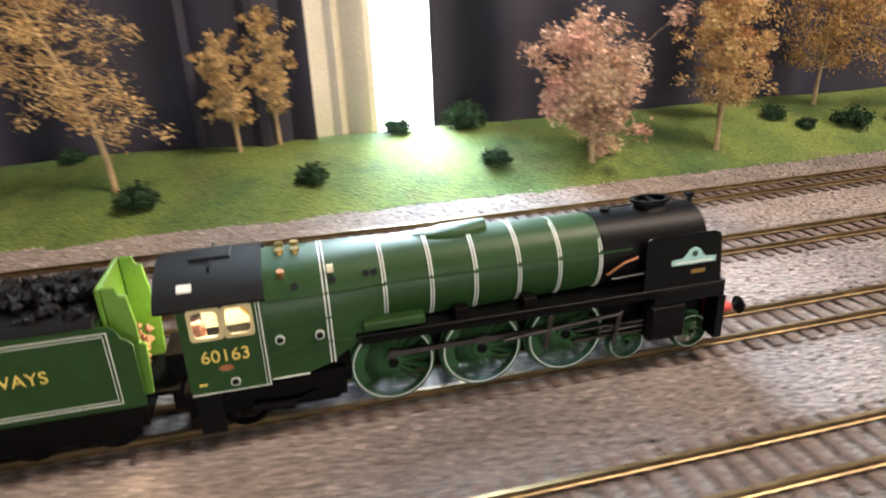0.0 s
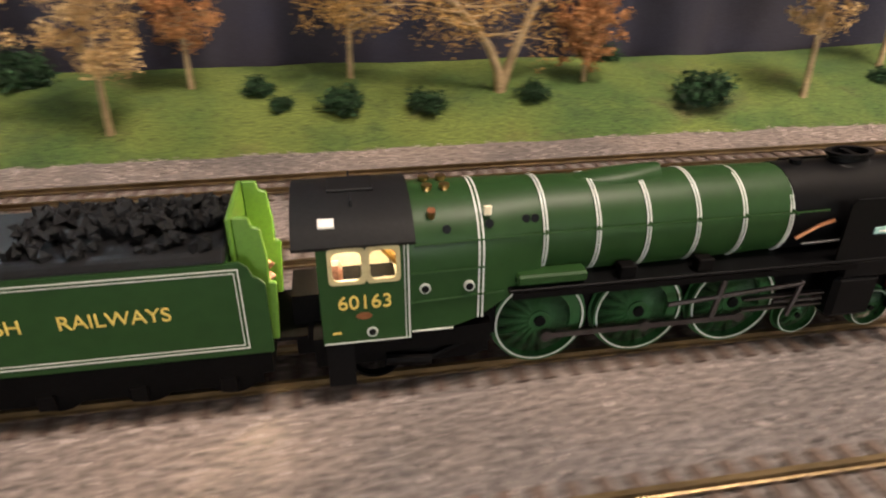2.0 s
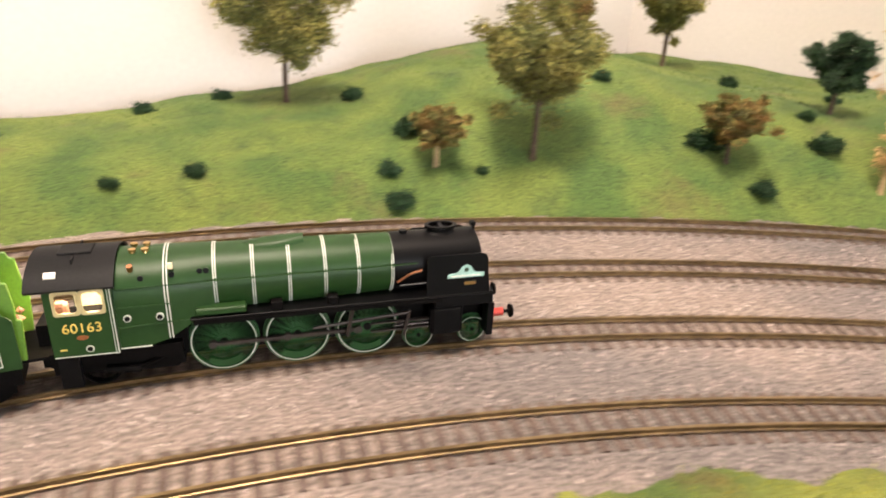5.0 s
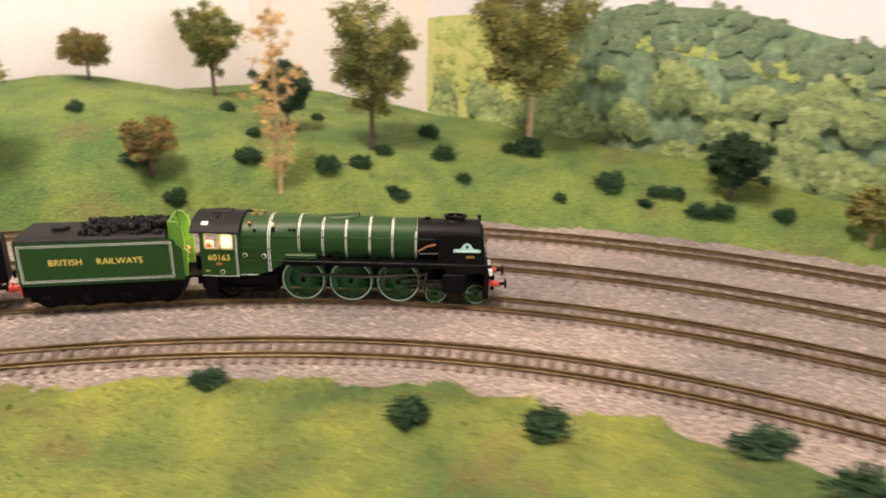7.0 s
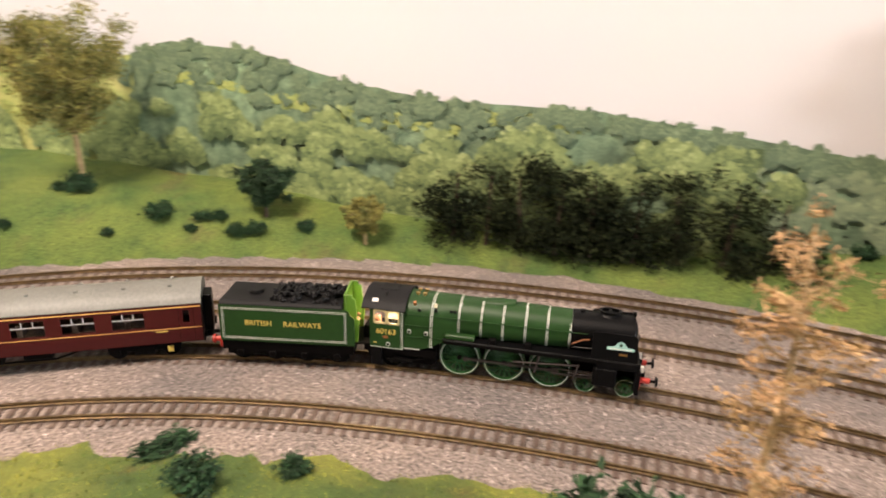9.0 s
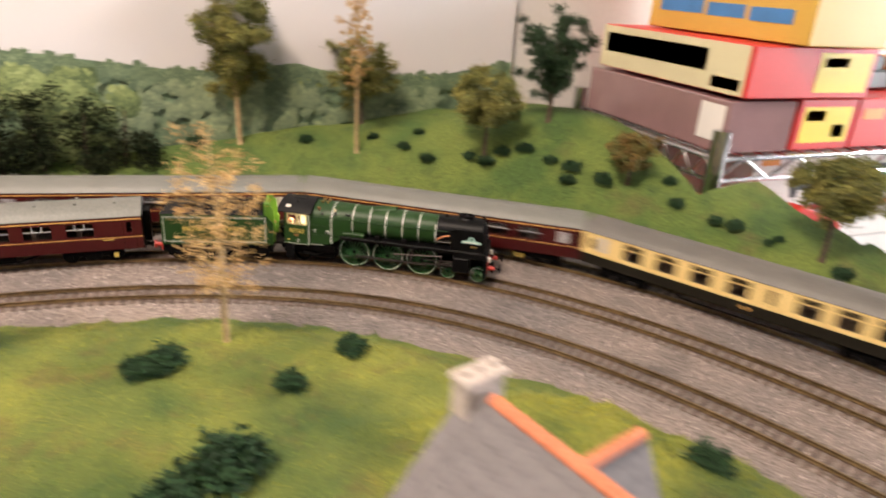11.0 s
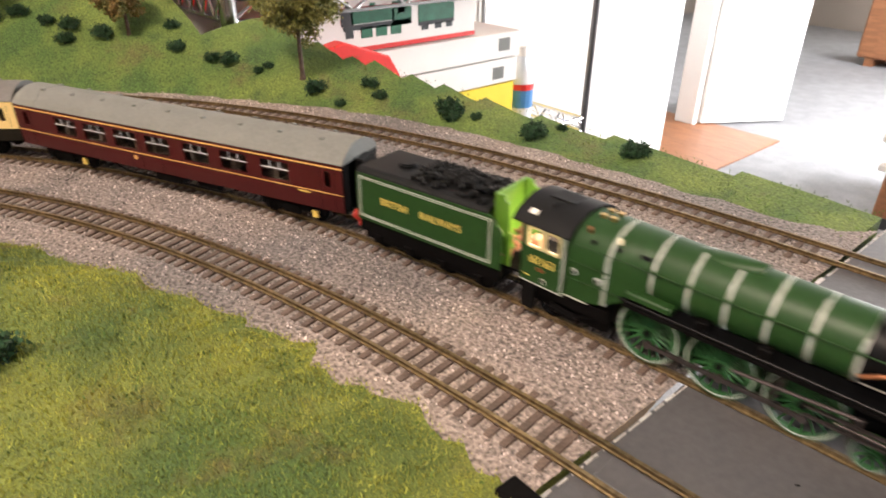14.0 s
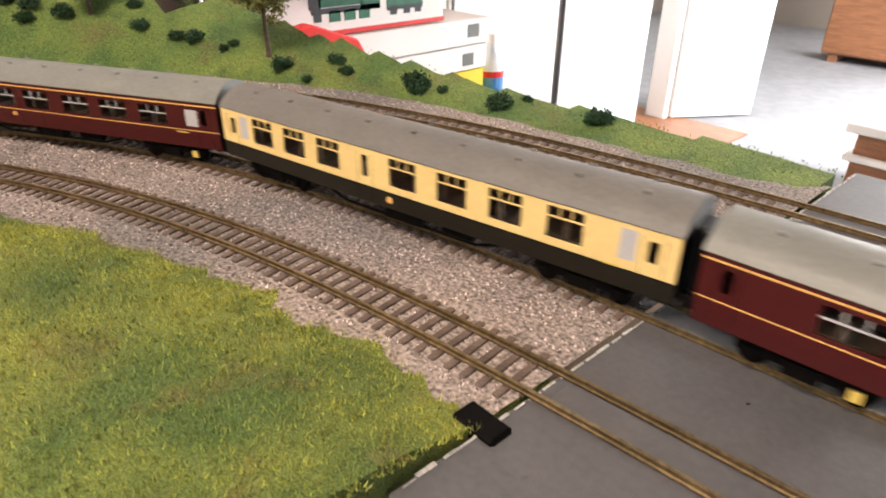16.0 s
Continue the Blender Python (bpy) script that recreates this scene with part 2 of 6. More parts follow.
    "dkpost": mat("dark_steel_post", (0.16, 0.16, 0.17), 0.35, 0.8, vary=0.1, bump=0.02),
    "boxred": mat("red_card", (0.62, 0.025, 0.02), 0.45, vary=0.06, scale=20, bump=0.02),
    "boxyellow": mat("yellow_card", (0.80, 0.58, 0.03), 0.45, vary=0.06, scale=20, bump=0.02),
    "boxorange": mat("orange_card", (0.72, 0.26, 0.03), 0.45, vary=0.06, scale=20, bump=0.02),
    "boxwhite": mat("white_card", (0.76, 0.72, 0.68), 0.5, vary=0.05, scale=15, bump=0.02),
    "boxcream": mat("cream_card", (0.66, 0.60, 0.38), 0.5, vary=0.05, scale=15, bump=0.02),
    "boxgold": mat("gold_card", (0.60, 0.38, 0.07), 0.45, vary=0.06, scale=15, bump=0.02),
    "boxblack": mat("black_card", (0.045, 0.05, 0.052), 0.4, vary=0.2, scale=40, bump=0.02),
    "boxblue": mat("blue_print", (0.06, 0.22, 0.50), 0.45, vary=0.15, scale=60, bump=0),
    "boxgreen": mat("green_print", (0.02, 0.13, 0.07), 0.45, vary=0.2, scale=80, bump=0),
    "clear": mat("clear_plastic_tray", (0.30, 0.18, 0.18), 0.12, vary=0.1, scale=20, bump=0.05, coat=0.6),
    "slate": mat("grey_slate_paper", (0.155, 0.145, 0.15), 0.8, vary=0.16, scale=30, fine=300, bump=0.5, per_object=0.12),
    "ridge": mat("terracotta_ridge", (0.52, 0.17, 0.085), 0.75, vary=0.2, scale=80, fine=500, bump=0.3, per_object=0.2),
    "render": mat("pale_stone_wall", (0.45, 0.39, 0.35), 0.85, vary=0.15, scale=60, fine=500, bump=0.4),
    "sky": mat("printed_sky", (0.64, 0.635, 0.665), 0.6, vary=0.02, scale=3, bump=0, other=(0.70, 0.66, 0.665)),
    "field": mat("printed_field", (0.42, 0.47, 0.15), 0.6, vary=0.12, scale=25, fine=200, bump=0, other=(0.52, 0.50, 0.20)),
    "farwood": canopy("printed_far_wood", (0.20, 0.28, 0.165), (0.095, 0.15, 0.09), 130, 0.3),
    "hedge": mat("dark_hedge_foliage", (0.018, 0.023, 0.009), 0.95, vary=0.3, scale=30, bump=0, other=(0.009, 0.013, 0.006), per_object=0.55, spec=0.1, islands=True),
    "filler": mat("pale_filler", (0.42, 0.40, 0.38), 0.8, vary=0.3, scale=120, bump=0.2),
    "plywood": mat("board_edge", (0.35, 0.22, 0.11), 0.7, vary=0.2, scale=30, bump=0.1),
    "bottle": mat("translucent_bottle", (0.70, 0.72, 0.76), 0.2, vary=0.03, bump=0),
}

def patch(m, colour, scale, lo, hi, amount):
    """Blotches of another colour over a material: worn, dry or dirty spots."""
    nt = m.node_tree
    hsv = next(n for n in nt.nodes if n.bl_idname == "ShaderNodeHueSaturation")
    src = hsv.inputs["Color"].links[0].from_socket
    tc, no, rp, mx = (nt.nodes.new(k) for k in ("ShaderNodeTexCoord", "ShaderNodeTexNoise", "ShaderNodeMapRange", "ShaderNodeMix"))
    no.inputs["Scale"].default_value, no.inputs["Detail"].default_value, no.inputs["Roughness"].default_value = scale, 6, 0.65
    rp.inputs[1].default_value, rp.inputs[2].default_value, rp.inputs[4].default_value = lo, hi, amount
    mx.data_type = "RGBA"
    mx.inputs[7].default_value = (*colour, 1)
    nt.links.new(tc.outputs["Object"], no.inputs["Vector"])
    nt.links.new(no.outputs["Fac"], rp.inputs[0])
    nt.links.new(rp.outputs[0], mx.inputs[0])
    nt.links.new(src, mx.inputs[6])
    nt.links.new(mx.outputs[2], hsv.inputs["Color"])


patch(M["grass"], (0.115, 0.090, 0.035), 14.0, 0.56, 0.72, 0.75)
patch(M["grass"], (0.035, 0.070, 0.018), 26.0, 0.55, 0.70, 0.7)
patch(M["hillblade"], (0.13, 0.10, 0.04), 14.0, 0.56, 0.72, 0.6)
patch(M["lawn"], (0.13, 0.095, 0.03), 30.0, 0.55, 0.68, 0.6)
patch(M["lawn"], (0.03, 0.065, 0.018), 11.0, 0.52, 0.68, 0.5)
patch(M["blade"], (0.24, 0.15, 0.05), 30.0, 0.56, 0.68, 0.6)
patch(M["blade"], (0.06, 0.115, 0.03), 11.0, 0.52, 0.68, 0.55)
patch(M["ballast"], (0.06, 0.056, 0.055), 9.0, 0.60, 0.74, 0.7)
patch(M["stone"], (0.10, 0.092, 0.09), 9.0, 0.58, 0.72, 0.75)
patch(M["flap"], (0.05, 0.048, 0.05), 40.0, 0.60, 0.66, 0.7)

# ---- mesh helpers ----


class MB:
    """Collects plain faces for one mesh."""

    def __init__(self):
        self.v, self.f = [], []

    def add(self, vs, fs):
        k = len(self.v)
        self.v += [tuple(p) for p in vs]
        self.f += [tuple(i + k for i in q) for q in fs]
        return self

    def box(self, x0, x1, y0, y1, z0, z1):
        return self.add([(x, y, z) for x in (x0, x1) for y in (y0, y1) for z in (z0, z1)],
                        [(0, 1, 3, 2), (4, 6, 7, 5), (0, 4, 5, 1), (2, 3, 7, 6), (0, 2, 6, 4), (1, 5, 7, 3)])

    def tube(self, p0, p1, r0, r1=None, n=10, caps=True):
        r1 = r0 if r1 is None else r1
        p0, p1 = Vector(p0), Vector(p1)
        q = (p1 - p0).to_track_quat("Z", "Y")
        ring = [(math.cos(2 * math.pi * i / n), math.sin(2 * math.pi * i / n)) for i in range(n)]
        vs = [p0 + q @ Vector((c * r0, s * r0, 0)) for c, s in ring] + [p1 + q @ Vector((c * r1, s * r1, 0)) for c, s in ring]
        fs = [(i, (i + 1) % n, n + (i + 1) % n, n + i) for i in range(n)]
        if caps:
            fs += [tuple(range(n))[::-1], tuple(range(n, 2 * n))]
        return self.add(vs, fs)

    def prism(self, prof, x0, x1, axis="x"):
        """Extrudes a closed outline: (y, z) along x, (x, z) along y, (x, y) along z."""
        n = len(prof)
        put = {"x": lambda a, b, c: (c, a, b), "y": lambda a, b, c: (a, c, b), "z": lambda a, b, c: (a, b, c)}[axis]
        vs = [put(a, b, x0) for a, b in prof] + [put(a, b, x1) for a, b in prof]
        fs = [(i, (i + 1) % n, n + (i + 1) % n, n + i) for i in range(n)] + [tuple(range(n))[::-1], tuple(range(n, 2 * n))]
        return self.add(vs, fs)

    def loft(self, profs, caps=True):
        """Joins closed rings of equal count."""
        n, k = len(profs[0]), len(profs)
        fs = [(r * n + i, r * n + (i + 1) % n, (r + 1) * n + (i + 1) % n, (r + 1) * n + i) for r in range(k - 1) for i in range(n)]
        if caps:
            fs += [tuple(range(n))[::-1], tuple(range((k - 1) * n, k * n))]
        return self.add([p for q in profs for p in q], fs)

    def sheet(self, rows):
        n = len(rows[0])
        return self.add([p for q in rows for p in q],
                        [(r * n + i, r * n + i + 1, (r + 1) * n + i + 1, (r + 1) * n + i) for r in range(len(rows) - 1) for i in range(n - 1)])

    def panel(self, xs, zs, holes, y0, y1):
        """An upright plate across y with rectangular openings, as one welded sheet."""
        xs, zs = sorted(set(xs)), sorted(set(zs))
        solid = {(i, j): not any(a <= (xs[i] + xs[i + 1]) / 2 <= b and c <= (zs[j] + zs[j + 1]) / 2 <= d for a, b, c, d in holes) for i in range(len(xs) - 1) for j in range(len(zs) - 1)}
        idx = {}

        def vert(i, j, k):
            if (i, j, k) not in idx:
                idx[i, j, k] = len(self.v)
                self.v.append((xs[i], (y0, y1)[k], zs[j]))
            return idx[i, j, k]
        for (i, j), on in solid.items():
            if not on:
                continue
            for k in (0, 1):
                self.f.append((vert(i, j, k), vert(i + 1, j, k), vert(i + 1, j + 1, k), vert(i, j + 1, k)))
            for di, dj, p, q in ((-1, 0, (i, j), (i, j + 1)), (1, 0, (i + 1, j), (i + 1, j + 1)), (0, -1, (i, j), (i + 1, j)), (0, 1, (i, j + 1), (i + 1, j + 1))):
                if not solid.get((i + di, j + dj), False):
                    self.f.append((vert(*p, 0), vert(*q, 0), vert(*q, 1), vert(*p, 1)))
        return self

    def mesh(self, name, material, smooth=False, bevel=0.0, fix=True):
        me = bpy.data.meshes.new(name)
        me.from_pydata(self.v, [], self.f)
        if fix or bevel:
            bm = bmesh.new()
            bm.from_mesh(me)
            if bevel:
                bmesh.ops.bevel(bm, geom=bm.edges[:], offset=bevel, segments=1, affect="EDGES", clamp_overlap=True)
            bmesh.ops.recalc_face_normals(bm, faces=bm.faces[:])
            bm.to_mesh(me)
            bm.free()
        if smooth:
            for p in me.polygons:
                p.use_smooth = True
            me.set_sharp_from_angle(angle=radians(38))
        me.materials.append(M[material])
        return me


def part(name, mb, material, parent=None, label="", at=None, smooth=False, bevel=0.0, fix=True):
    me = mb if isinstance(mb, bpy.types.Mesh) else mb.mesh(name, material, smooth, bevel, fix)
    ob = new(name, me)
    if parent is not None:
        ob.parent = parent
    if at is not None:
        ob.matrix_basis = at
    return tagged(ob, label)


def thing(name, label, category, group="", at=None, kind=""):
    ob = new(name)
    ob.empty_display_size = 0.01
    if at is not None:
        ob.matrix_basis = at
    return tagged(ob, label, category, group, kind)


def lettering(text, size, material, parent, m, label):
    """Raised characters as a mesh."""
    cu = bpy.data.curves.new("lettering", "FONT")
    cu.body, cu.size, cu.extrude, cu.align_x, cu.align_y = text, size, 0.00012, "CENTER", "CENTER"
    tmp = bpy.data.objects.new("lettering", cu)
    me = bpy.data.meshes.new_from_object(tmp)
    bpy.data.objects.remove(tmp)
    me.materials.append(M[material])
    ob = new("lettering", me)
    ob.parent, ob.matrix_basis = parent, m
    return tagged(ob, label)


# ---- plan of the line ----
# distance along the middle line and heading in degrees, read as a chain of easy curves
CHAIN = [(-3.0, 0.2), (0.0, 0.2), (0.2, 0.9), (0.4, 1.2), (0.6, 0.2), (0.7, -1.0), (0.8, -3.4), (0.9, -7.1), (1.0, -12.1), (1.2, -23.9), (1.4, -36.2), (1.5, -42.7),
         (1.6, -50.8), (1.7, -60.9), (1.8, -71.1), (1.9, -79.2), (2.0, -85.0), (2.1, -89.7), (2.2, -95.3), (2.3, -103.1), (2.4, -113.7), (2.5, -126.2), (2.6, -138.2),
         (2.7, -148.0), (2.8, -155.8), (2.9, -163.0), (3.0, -169.5), (3.1, -174.0), (3.2, -176.0), (5.5, -176.0)]
STEP = 0.005
SS = np.arange(-3.0, 5.0, STEP)
HH = np.radians(np.interp(SS - 0.006, [c[0] for c in CHAIN], [c[1] for c in CHAIN]))
HH = np.convolve(np.pad(HH, 7, mode="edge"), np.ones(15) / 15, "valid")
XX, YY = np.cumsum(np.cos(HH)) * STEP, np.cumsum(np.sin(HH)) * STEP
ZERO = int(np.argmin(abs(SS)))
XX, YY = XX - XX[ZERO], YY - YY[ZERO]
TRACKS = {"inner": -0.068, "train": 0.0, "second": 0.070, "outer": 0.143}


def line(s, off=0.0):
    h = float(np.interp(s, SS, HH))
    return float(np.interp(s, SS, XX)) - math.sin(h) * off, float(np.interp(s, SS, YY)) + math.cos(h) * off, h


def station(x, y):
    i = int(((XX - x) ** 2 + (YY - y) ** 2).argmin())
    return float(SS[i]), -(x - XX[i]) * math.sin(HH[i]) + (y - YY[i]) * math.cos(HH[i])


RISE = [(-3, 0.026), (0.7, 0.028), (1.05, 0.042), (1.3, 0.062), (1.5, 0.066), (1.7, 0.055), (1.85, 0.048), (2.0, 0.034), (2.2, 0.040), (2.35, 0.066), (2.5, 0.080),
        (2.65, 0.074), (2.8, 0.038), (2.95, 0.012), (3.2, 0.003), (5, 0.003)]
OUTER = [(-3, 0.192), (0.7, 0.192), (1.0, 0.170), (1.3, 0.162), (1.5, 0.166), (1.75, 0.182), (2.0, 0.188), (2.2, 0.172), (2.6, 0.172), (2.85, 0.185), (3.05, 0.162), (5, 0.160)]
INNER = [(-3, 0.14), (0.9, 0.13), (1.2, 0.094), (1.5, 0.088), (1.8, 0.096), (2.0, 0.100), (2.3, 0.100), (2.6, 0.106), (2.8, 0.099), (3.0, 0.085), (5, 0.088)]


def ease(t):
    t = min(1.0, max(0.0, t))
    return t * t * (3 - 2 * t)


def land(x, y):
    """Height of the scenery over the rail tops."""
    s, o = station(x, y)
    n = noise.noise(Vector((x * 9, y * 9, 0))) * 0.006 + noise.noise(Vector((x * 30, y * 30, 3))) * 0.0018
    if o > 0:
        k = 1 - math.exp(-max(0.0, o - float(np.interp(s, [a[0] for a in OUTER], [a[1] for a in OUTER])) - 0.008 * noise.noise(Vector((s * 25, 7, 0))) - 0.006 * noise.noise(Vector((s * 110, 9, 0)))) / 0.055)
        z = float(np.interp(s, [a[0] for a in RISE], [a[1] for a in RISE])) * k
        z += 0.040 * math.exp(-((x - 1.53) ** 2 + (y - 0.20) ** 2) / 0.020) * ease((o - 0.19) / 0.1)
        z += 0.036 * math.exp(-((x - 1.72) ** 2 + (y + 1.385) ** 2) / 0.010) * ease((o - 0.19) / 0.1)
        return z + n * k * (0.5 if s < 0.8 or s > 2.9 else 1.0) - 0.0052
    k = ease((-o + 0.004 - float(np.interp(s, [a[0] for a in INNER], [a[1] for a in INNER])) - 0.011 * noise.noise(Vector((s * 25, 2, 0))) - 0.007 * noise.noise(Vector((s * 110, 5, 0)))) / 0.06)
    return 0.014 * k + n * k - 0.0052

# ---- room ----


def slab(name, x0, x1, y0, y1, z0, z1, material, label, category, bevel=0.0):
    ob = part(name, MB().box(x0, x1, y0, y1, z0, z1), material, bevel=bevel)
    return tagged(ob, label, category, kind="structure")


FLOOR, CEIL = -0.75, 1.62
slab("floor", -2.2, 4.2, -7.2, 0.9, FLOOR - 0.05, FLOOR, "carpet", "grey carpeted floor of the room", "floor")
slab("floor_boards", 2.0, 3.3, -4.05, -3.47, FLOOR, FLOOR + 0.006, "wood", "brown wooden floor strip in the doorway", "floor")
slab("ceiling", -2.2, 4.2, -7.2, 0.9, CEIL, CEIL + 0.05, "ceiling", "plain white ceiling", "ceiling")
slab("wall_west", -2.25, -2.2, -7.2, 0.9, FLOOR, CEIL, "wallfar", "plain beige wall, toned dark to cut bounce light", "wall")
slab("wall_south", -2.2, 4.2, -7.25, -7.2, FLOOR, CEIL, "wallfar", "plain beige wall of the far room, toned dark to cut bounce light", "wall")
slab("wall_east", 1.90, 1.95, -2.75, 0.36, FLOOR, CEIL, "wall", "off-white wall behind the printed landscape", "wall")
slab("wall_east_far", 4.2, 4.25, -7.2, 0.9, FLOOR, CEIL, "wallfar", "plain beige wall, toned dark to cut bounce light", "wall")
# window wall, with an opening behind the curtains
slab("wall_north", -2.2, -0.26, 0.36, 0.44, FLOOR, CEIL, "wall", "off-white wall beside the window", "wall")
slab("wall_north", 0.40, 1.95, 0.36, 0.44, FLOOR, CEIL, "wall", "off-white wall beside the window", "wall")
slab("wall_north", -0.26, 0.40, 0.36, 0.44, FLOOR, -0.10, "wall", "off-white wall below the window", "wall")
slab("wall_north", -0.26, 0.40, 0.36, 0.44, 1.15, CEIL, "wall", "off-white wall above the window", "wall")
slab("backdrop", -0.9, 1.0, 0.88, 0.90, -0.3, 1.55, "outside", "overcast brightness outside the window", "sky")
slab("backdrop", 0.4, 2.1, -7.19, -7.17, -0.4, 1.45, "outside", "bright daylight seen through the far doorway", "sky")

win = tagged(new("window_1"), "white framed window half hidden by curtains", "window", kind="structure")
part("window_frame", MB().box(-0.26, 0.40, 0.40, 0.43, -0.10, -0.06).box(-0.26, 0.40, 0.40, 0.43, 1.10, 1.15).box(-0.26, -0.22, 0.40, 0.43, -0.06, 1.10).box(0.36, 0.40, 0.40, 0.43, -0.06, 1.10), "gloss", win)


def curtain(x0, x1, y, z0, z1, folds, label, material="curtain", depth=0.012, name="curtain"):
    n = int((x1 - x0) / 0.006) + 2
    front, back = [], []
    for i in range(n):
        u = i / (n - 1)
        x = x0 + (x1 - x0) * u
        w = math.sin(u * folds * 2 * math.pi + 0.7 * math.sin(u * 9)) * depth * (0.7 + 0.5 * math.sin(u * 23 + 1))
        front.append((x, y + w))
        back.append((x, y + w + 0.003))
    rows = [[(x, yy, z0 + (z1 - z0) * k / 6) for x, yy in front] for k in range(7)]
    rows2 = [[(x, yy, z0 + (z1 - z0) * k / 6) for x, yy in back] for k in range(7)]
    return tagged(part(name, MB().sheet(rows).sheet(rows2), material, smooth=True), label, "curtain")


curtain(-1.6, -0.055, 0.325, -0.08, 1.5, 15, "dark grey-purple curtain hanging in deep folds beside the window")
curtain(-0.118, -0.032, 0.310, -0.08, 1.5, 1.5, "dark navy curtain edge drawn back from the window", depth=0.008)
curtain(-0.034, 0.018, 0.335, -0.08, 1.5, 0.8, "pale cream curtain lining lit by the window", "lining", 0.006, name="curtain_lining")
curtain(0.062, 0.985, 0.325, -0.08, 1.5, 11, "dark grey-purple curtain hanging in deep folds to the wall's corner")

# doors and far furniture
slab("wall_doorway", 2.75, 4.2, -3.52, -3.44, FLOOR, CEIL, "wall", "white wall beside the doorway", "wall")
cup = thing("cupboard", "tall white gloss cupboard beside the doorway", "cupboard")
part("body", MB().box(2.20, 2.74, -3.44, -2.80, FLOOR, 1.4), "gloss", cup, bevel=0.006)
part("door", MB().box(2.195, 2.215, -3.43, -3.13, FLOOR + 0.05, 1.38), "gloss", cup, bevel=0.004)
part("door", MB().box(2.195, 2.215, -3.11, -2.81, FLOOR + 0.05, 1.38), "gloss", cup, bevel=0.004)
dj = tagged(new("door_1"), "white door frame with a door standing open into a bright room", "door", kind="structure")
part("door_jamb", MB().box(2.36, 2.46, -4.06, -3.96, FLOOR, 1.4), "gloss", dj, bevel=0.006)
part("door_leaf", MB().prism([(2.34, -3.99), (2.12, -4.33), (2.155, -4.35), (2.375, -4.01)], FLOOR + 0.01, 1.3, "z"), "gloss", dj, bevel=0.003)
part("hinge", MB().tube((2.35, -3.985, -0.2), (2.35, -3.985, -0.1), 0.012), "steel", dj)
tbl = thing("side_table", "brown wooden cabinet with a pale top in the far room", "cabinet")
part("tabletop", MB().box(0.98, 1.47, -3.98, -3.42, -0.47, -0.44), "boxwhite", tbl, bevel=0.004)
part("body", MB().box(1.01, 1.44, -3.95, -3.45, FLOOR + 0.04, -0.47), "wood", tbl, bevel=0.004)
part("shelf_edge", MB().box(0.99, 1.46, -3.97, -3.43, -0.56, -0.54), "boxwhite", tbl, bevel=0.003)
part("plinth", MB().box(1.02, 1.43, -3.94, -3.46, FLOOR, FLOOR + 0.04), "boxblack", tbl)
cab2 = thing("chest", "dark red-brown wooden chest in the bright far room", "chest")
part("body", MB().box(1.80, 2.40, -6.3, -5.9, FLOOR + 0.05, 0.25), "wood", cab2, bevel=0.01)
for fx in (1.85, 2.30):
    part("foot", MB().box(fx, fx + 0.05, -6.28, -5.92, FLOOR, FLOOR + 0.05), "wood", cab2)

# ---- layout board ----
LIMIT = [(-3, 0.9), (2.5, 0.9), (2.62, 0.34), (2.75, 0.262), (2.9, 0.240), (3.05, 0.226), (5, 0.222)]


def limit(s):
    return float(np.interp(s, [a[0] for a in LIMIT], [a[1] for a in LIMIT]))


FLAP_X = 1.0


def on_board(x, y, s, o):
    if y > 0.318 or x > 1.885 or x < -1.35 or o > limit(s) or (x > 1.585 and y < -1.47):
        return False
    return not (x < FLAP_X - 0.004 and s > 2.4)


def scenery(name, inner, label):
    xs, ys = np.arange(-1.35, 1.89, 0.011), np.arange(-1.72, 0.325, 0.011)
    if inner:
        xs, ys = np.arange(0.1, 1.62, 0.006), np.arange(-1.40, -0.1, 0.006)
    idx, mb = {}, MB()
    keep = np.zeros((len(xs), len(ys)), bool)
    for i, x in enumerate(xs):
        for j, y in enumerate(ys):
            s, o = station(x, y)
            if (o < -0.06 if inner else o > 0.13) and on_board(x, y, s, o) and not (inner and (x < -0.2 or (o < -0.75))):
                keep[i, j] = True
                idx[i, j] = len(mb.v)
                mb.v.append((float(x), float(y), land(float(x), float(y))))
    for i in range(len(xs) - 1):
        for j in range(len(ys) - 1):
            if keep[i, j] and keep[i + 1, j] and keep[i, j + 1] and keep[i + 1, j + 1]:
                mb.f.append((idx[i, j], idx[i + 1, j], idx[i + 1, j + 1], idx[i, j + 1]))
    # a skirt closes the sheet's rim
    edges = {}
    for f in mb.f:
        for a, b in zip(f, f[1:] + f[:1]):
            if (b, a) in edges:
                del edges[b, a]
            else:
                edges[a, b] = 1
    for a, b in edges:
        k = len(mb.v)
        mb.v += [(mb.v[a][0], mb.v[a][1], -0.02), (mb.v[b][0], mb.v[b][1], -0.02)]
        mb.f.append((b, a, k, k + 1))
    ob = part(name, mb, "lawn" if inner else "grass", smooth=True, fix=False)
    return tagged(ob, label, "ground", kind="structure")


scenery("ground", False, "bright green flocked scenery rising into low hills")
scenery("ground_inner", True, "yellow-green flocked grass inside the curve")

rim = [line(s, min(limit(s), 0.30) - 0.004)[:2] for s in np.arange(-1.3, 3.12, 0.05)]
rim = [(min(x, 1.575 if y < -1.46 else 1.88), min(y, 0.31)) for x, y in rim] + [(1.002, -1.25), (0.8, -1.1), (0.6, -0.75), (0.3, -0.45), (-1.3, -0.4)]
tagged(part("baseboard", MB().prism(rim, -0.06, -0.021, "z"), "plywood"), "plywood baseboard under the scenery", "board", kind="structure")

# ballast bed
rows = []
for off in np.linspace(-0.140, 0.206, 46):
    rows.append([])
    for s in np.arange(-1.3, 3.16, 0.01):
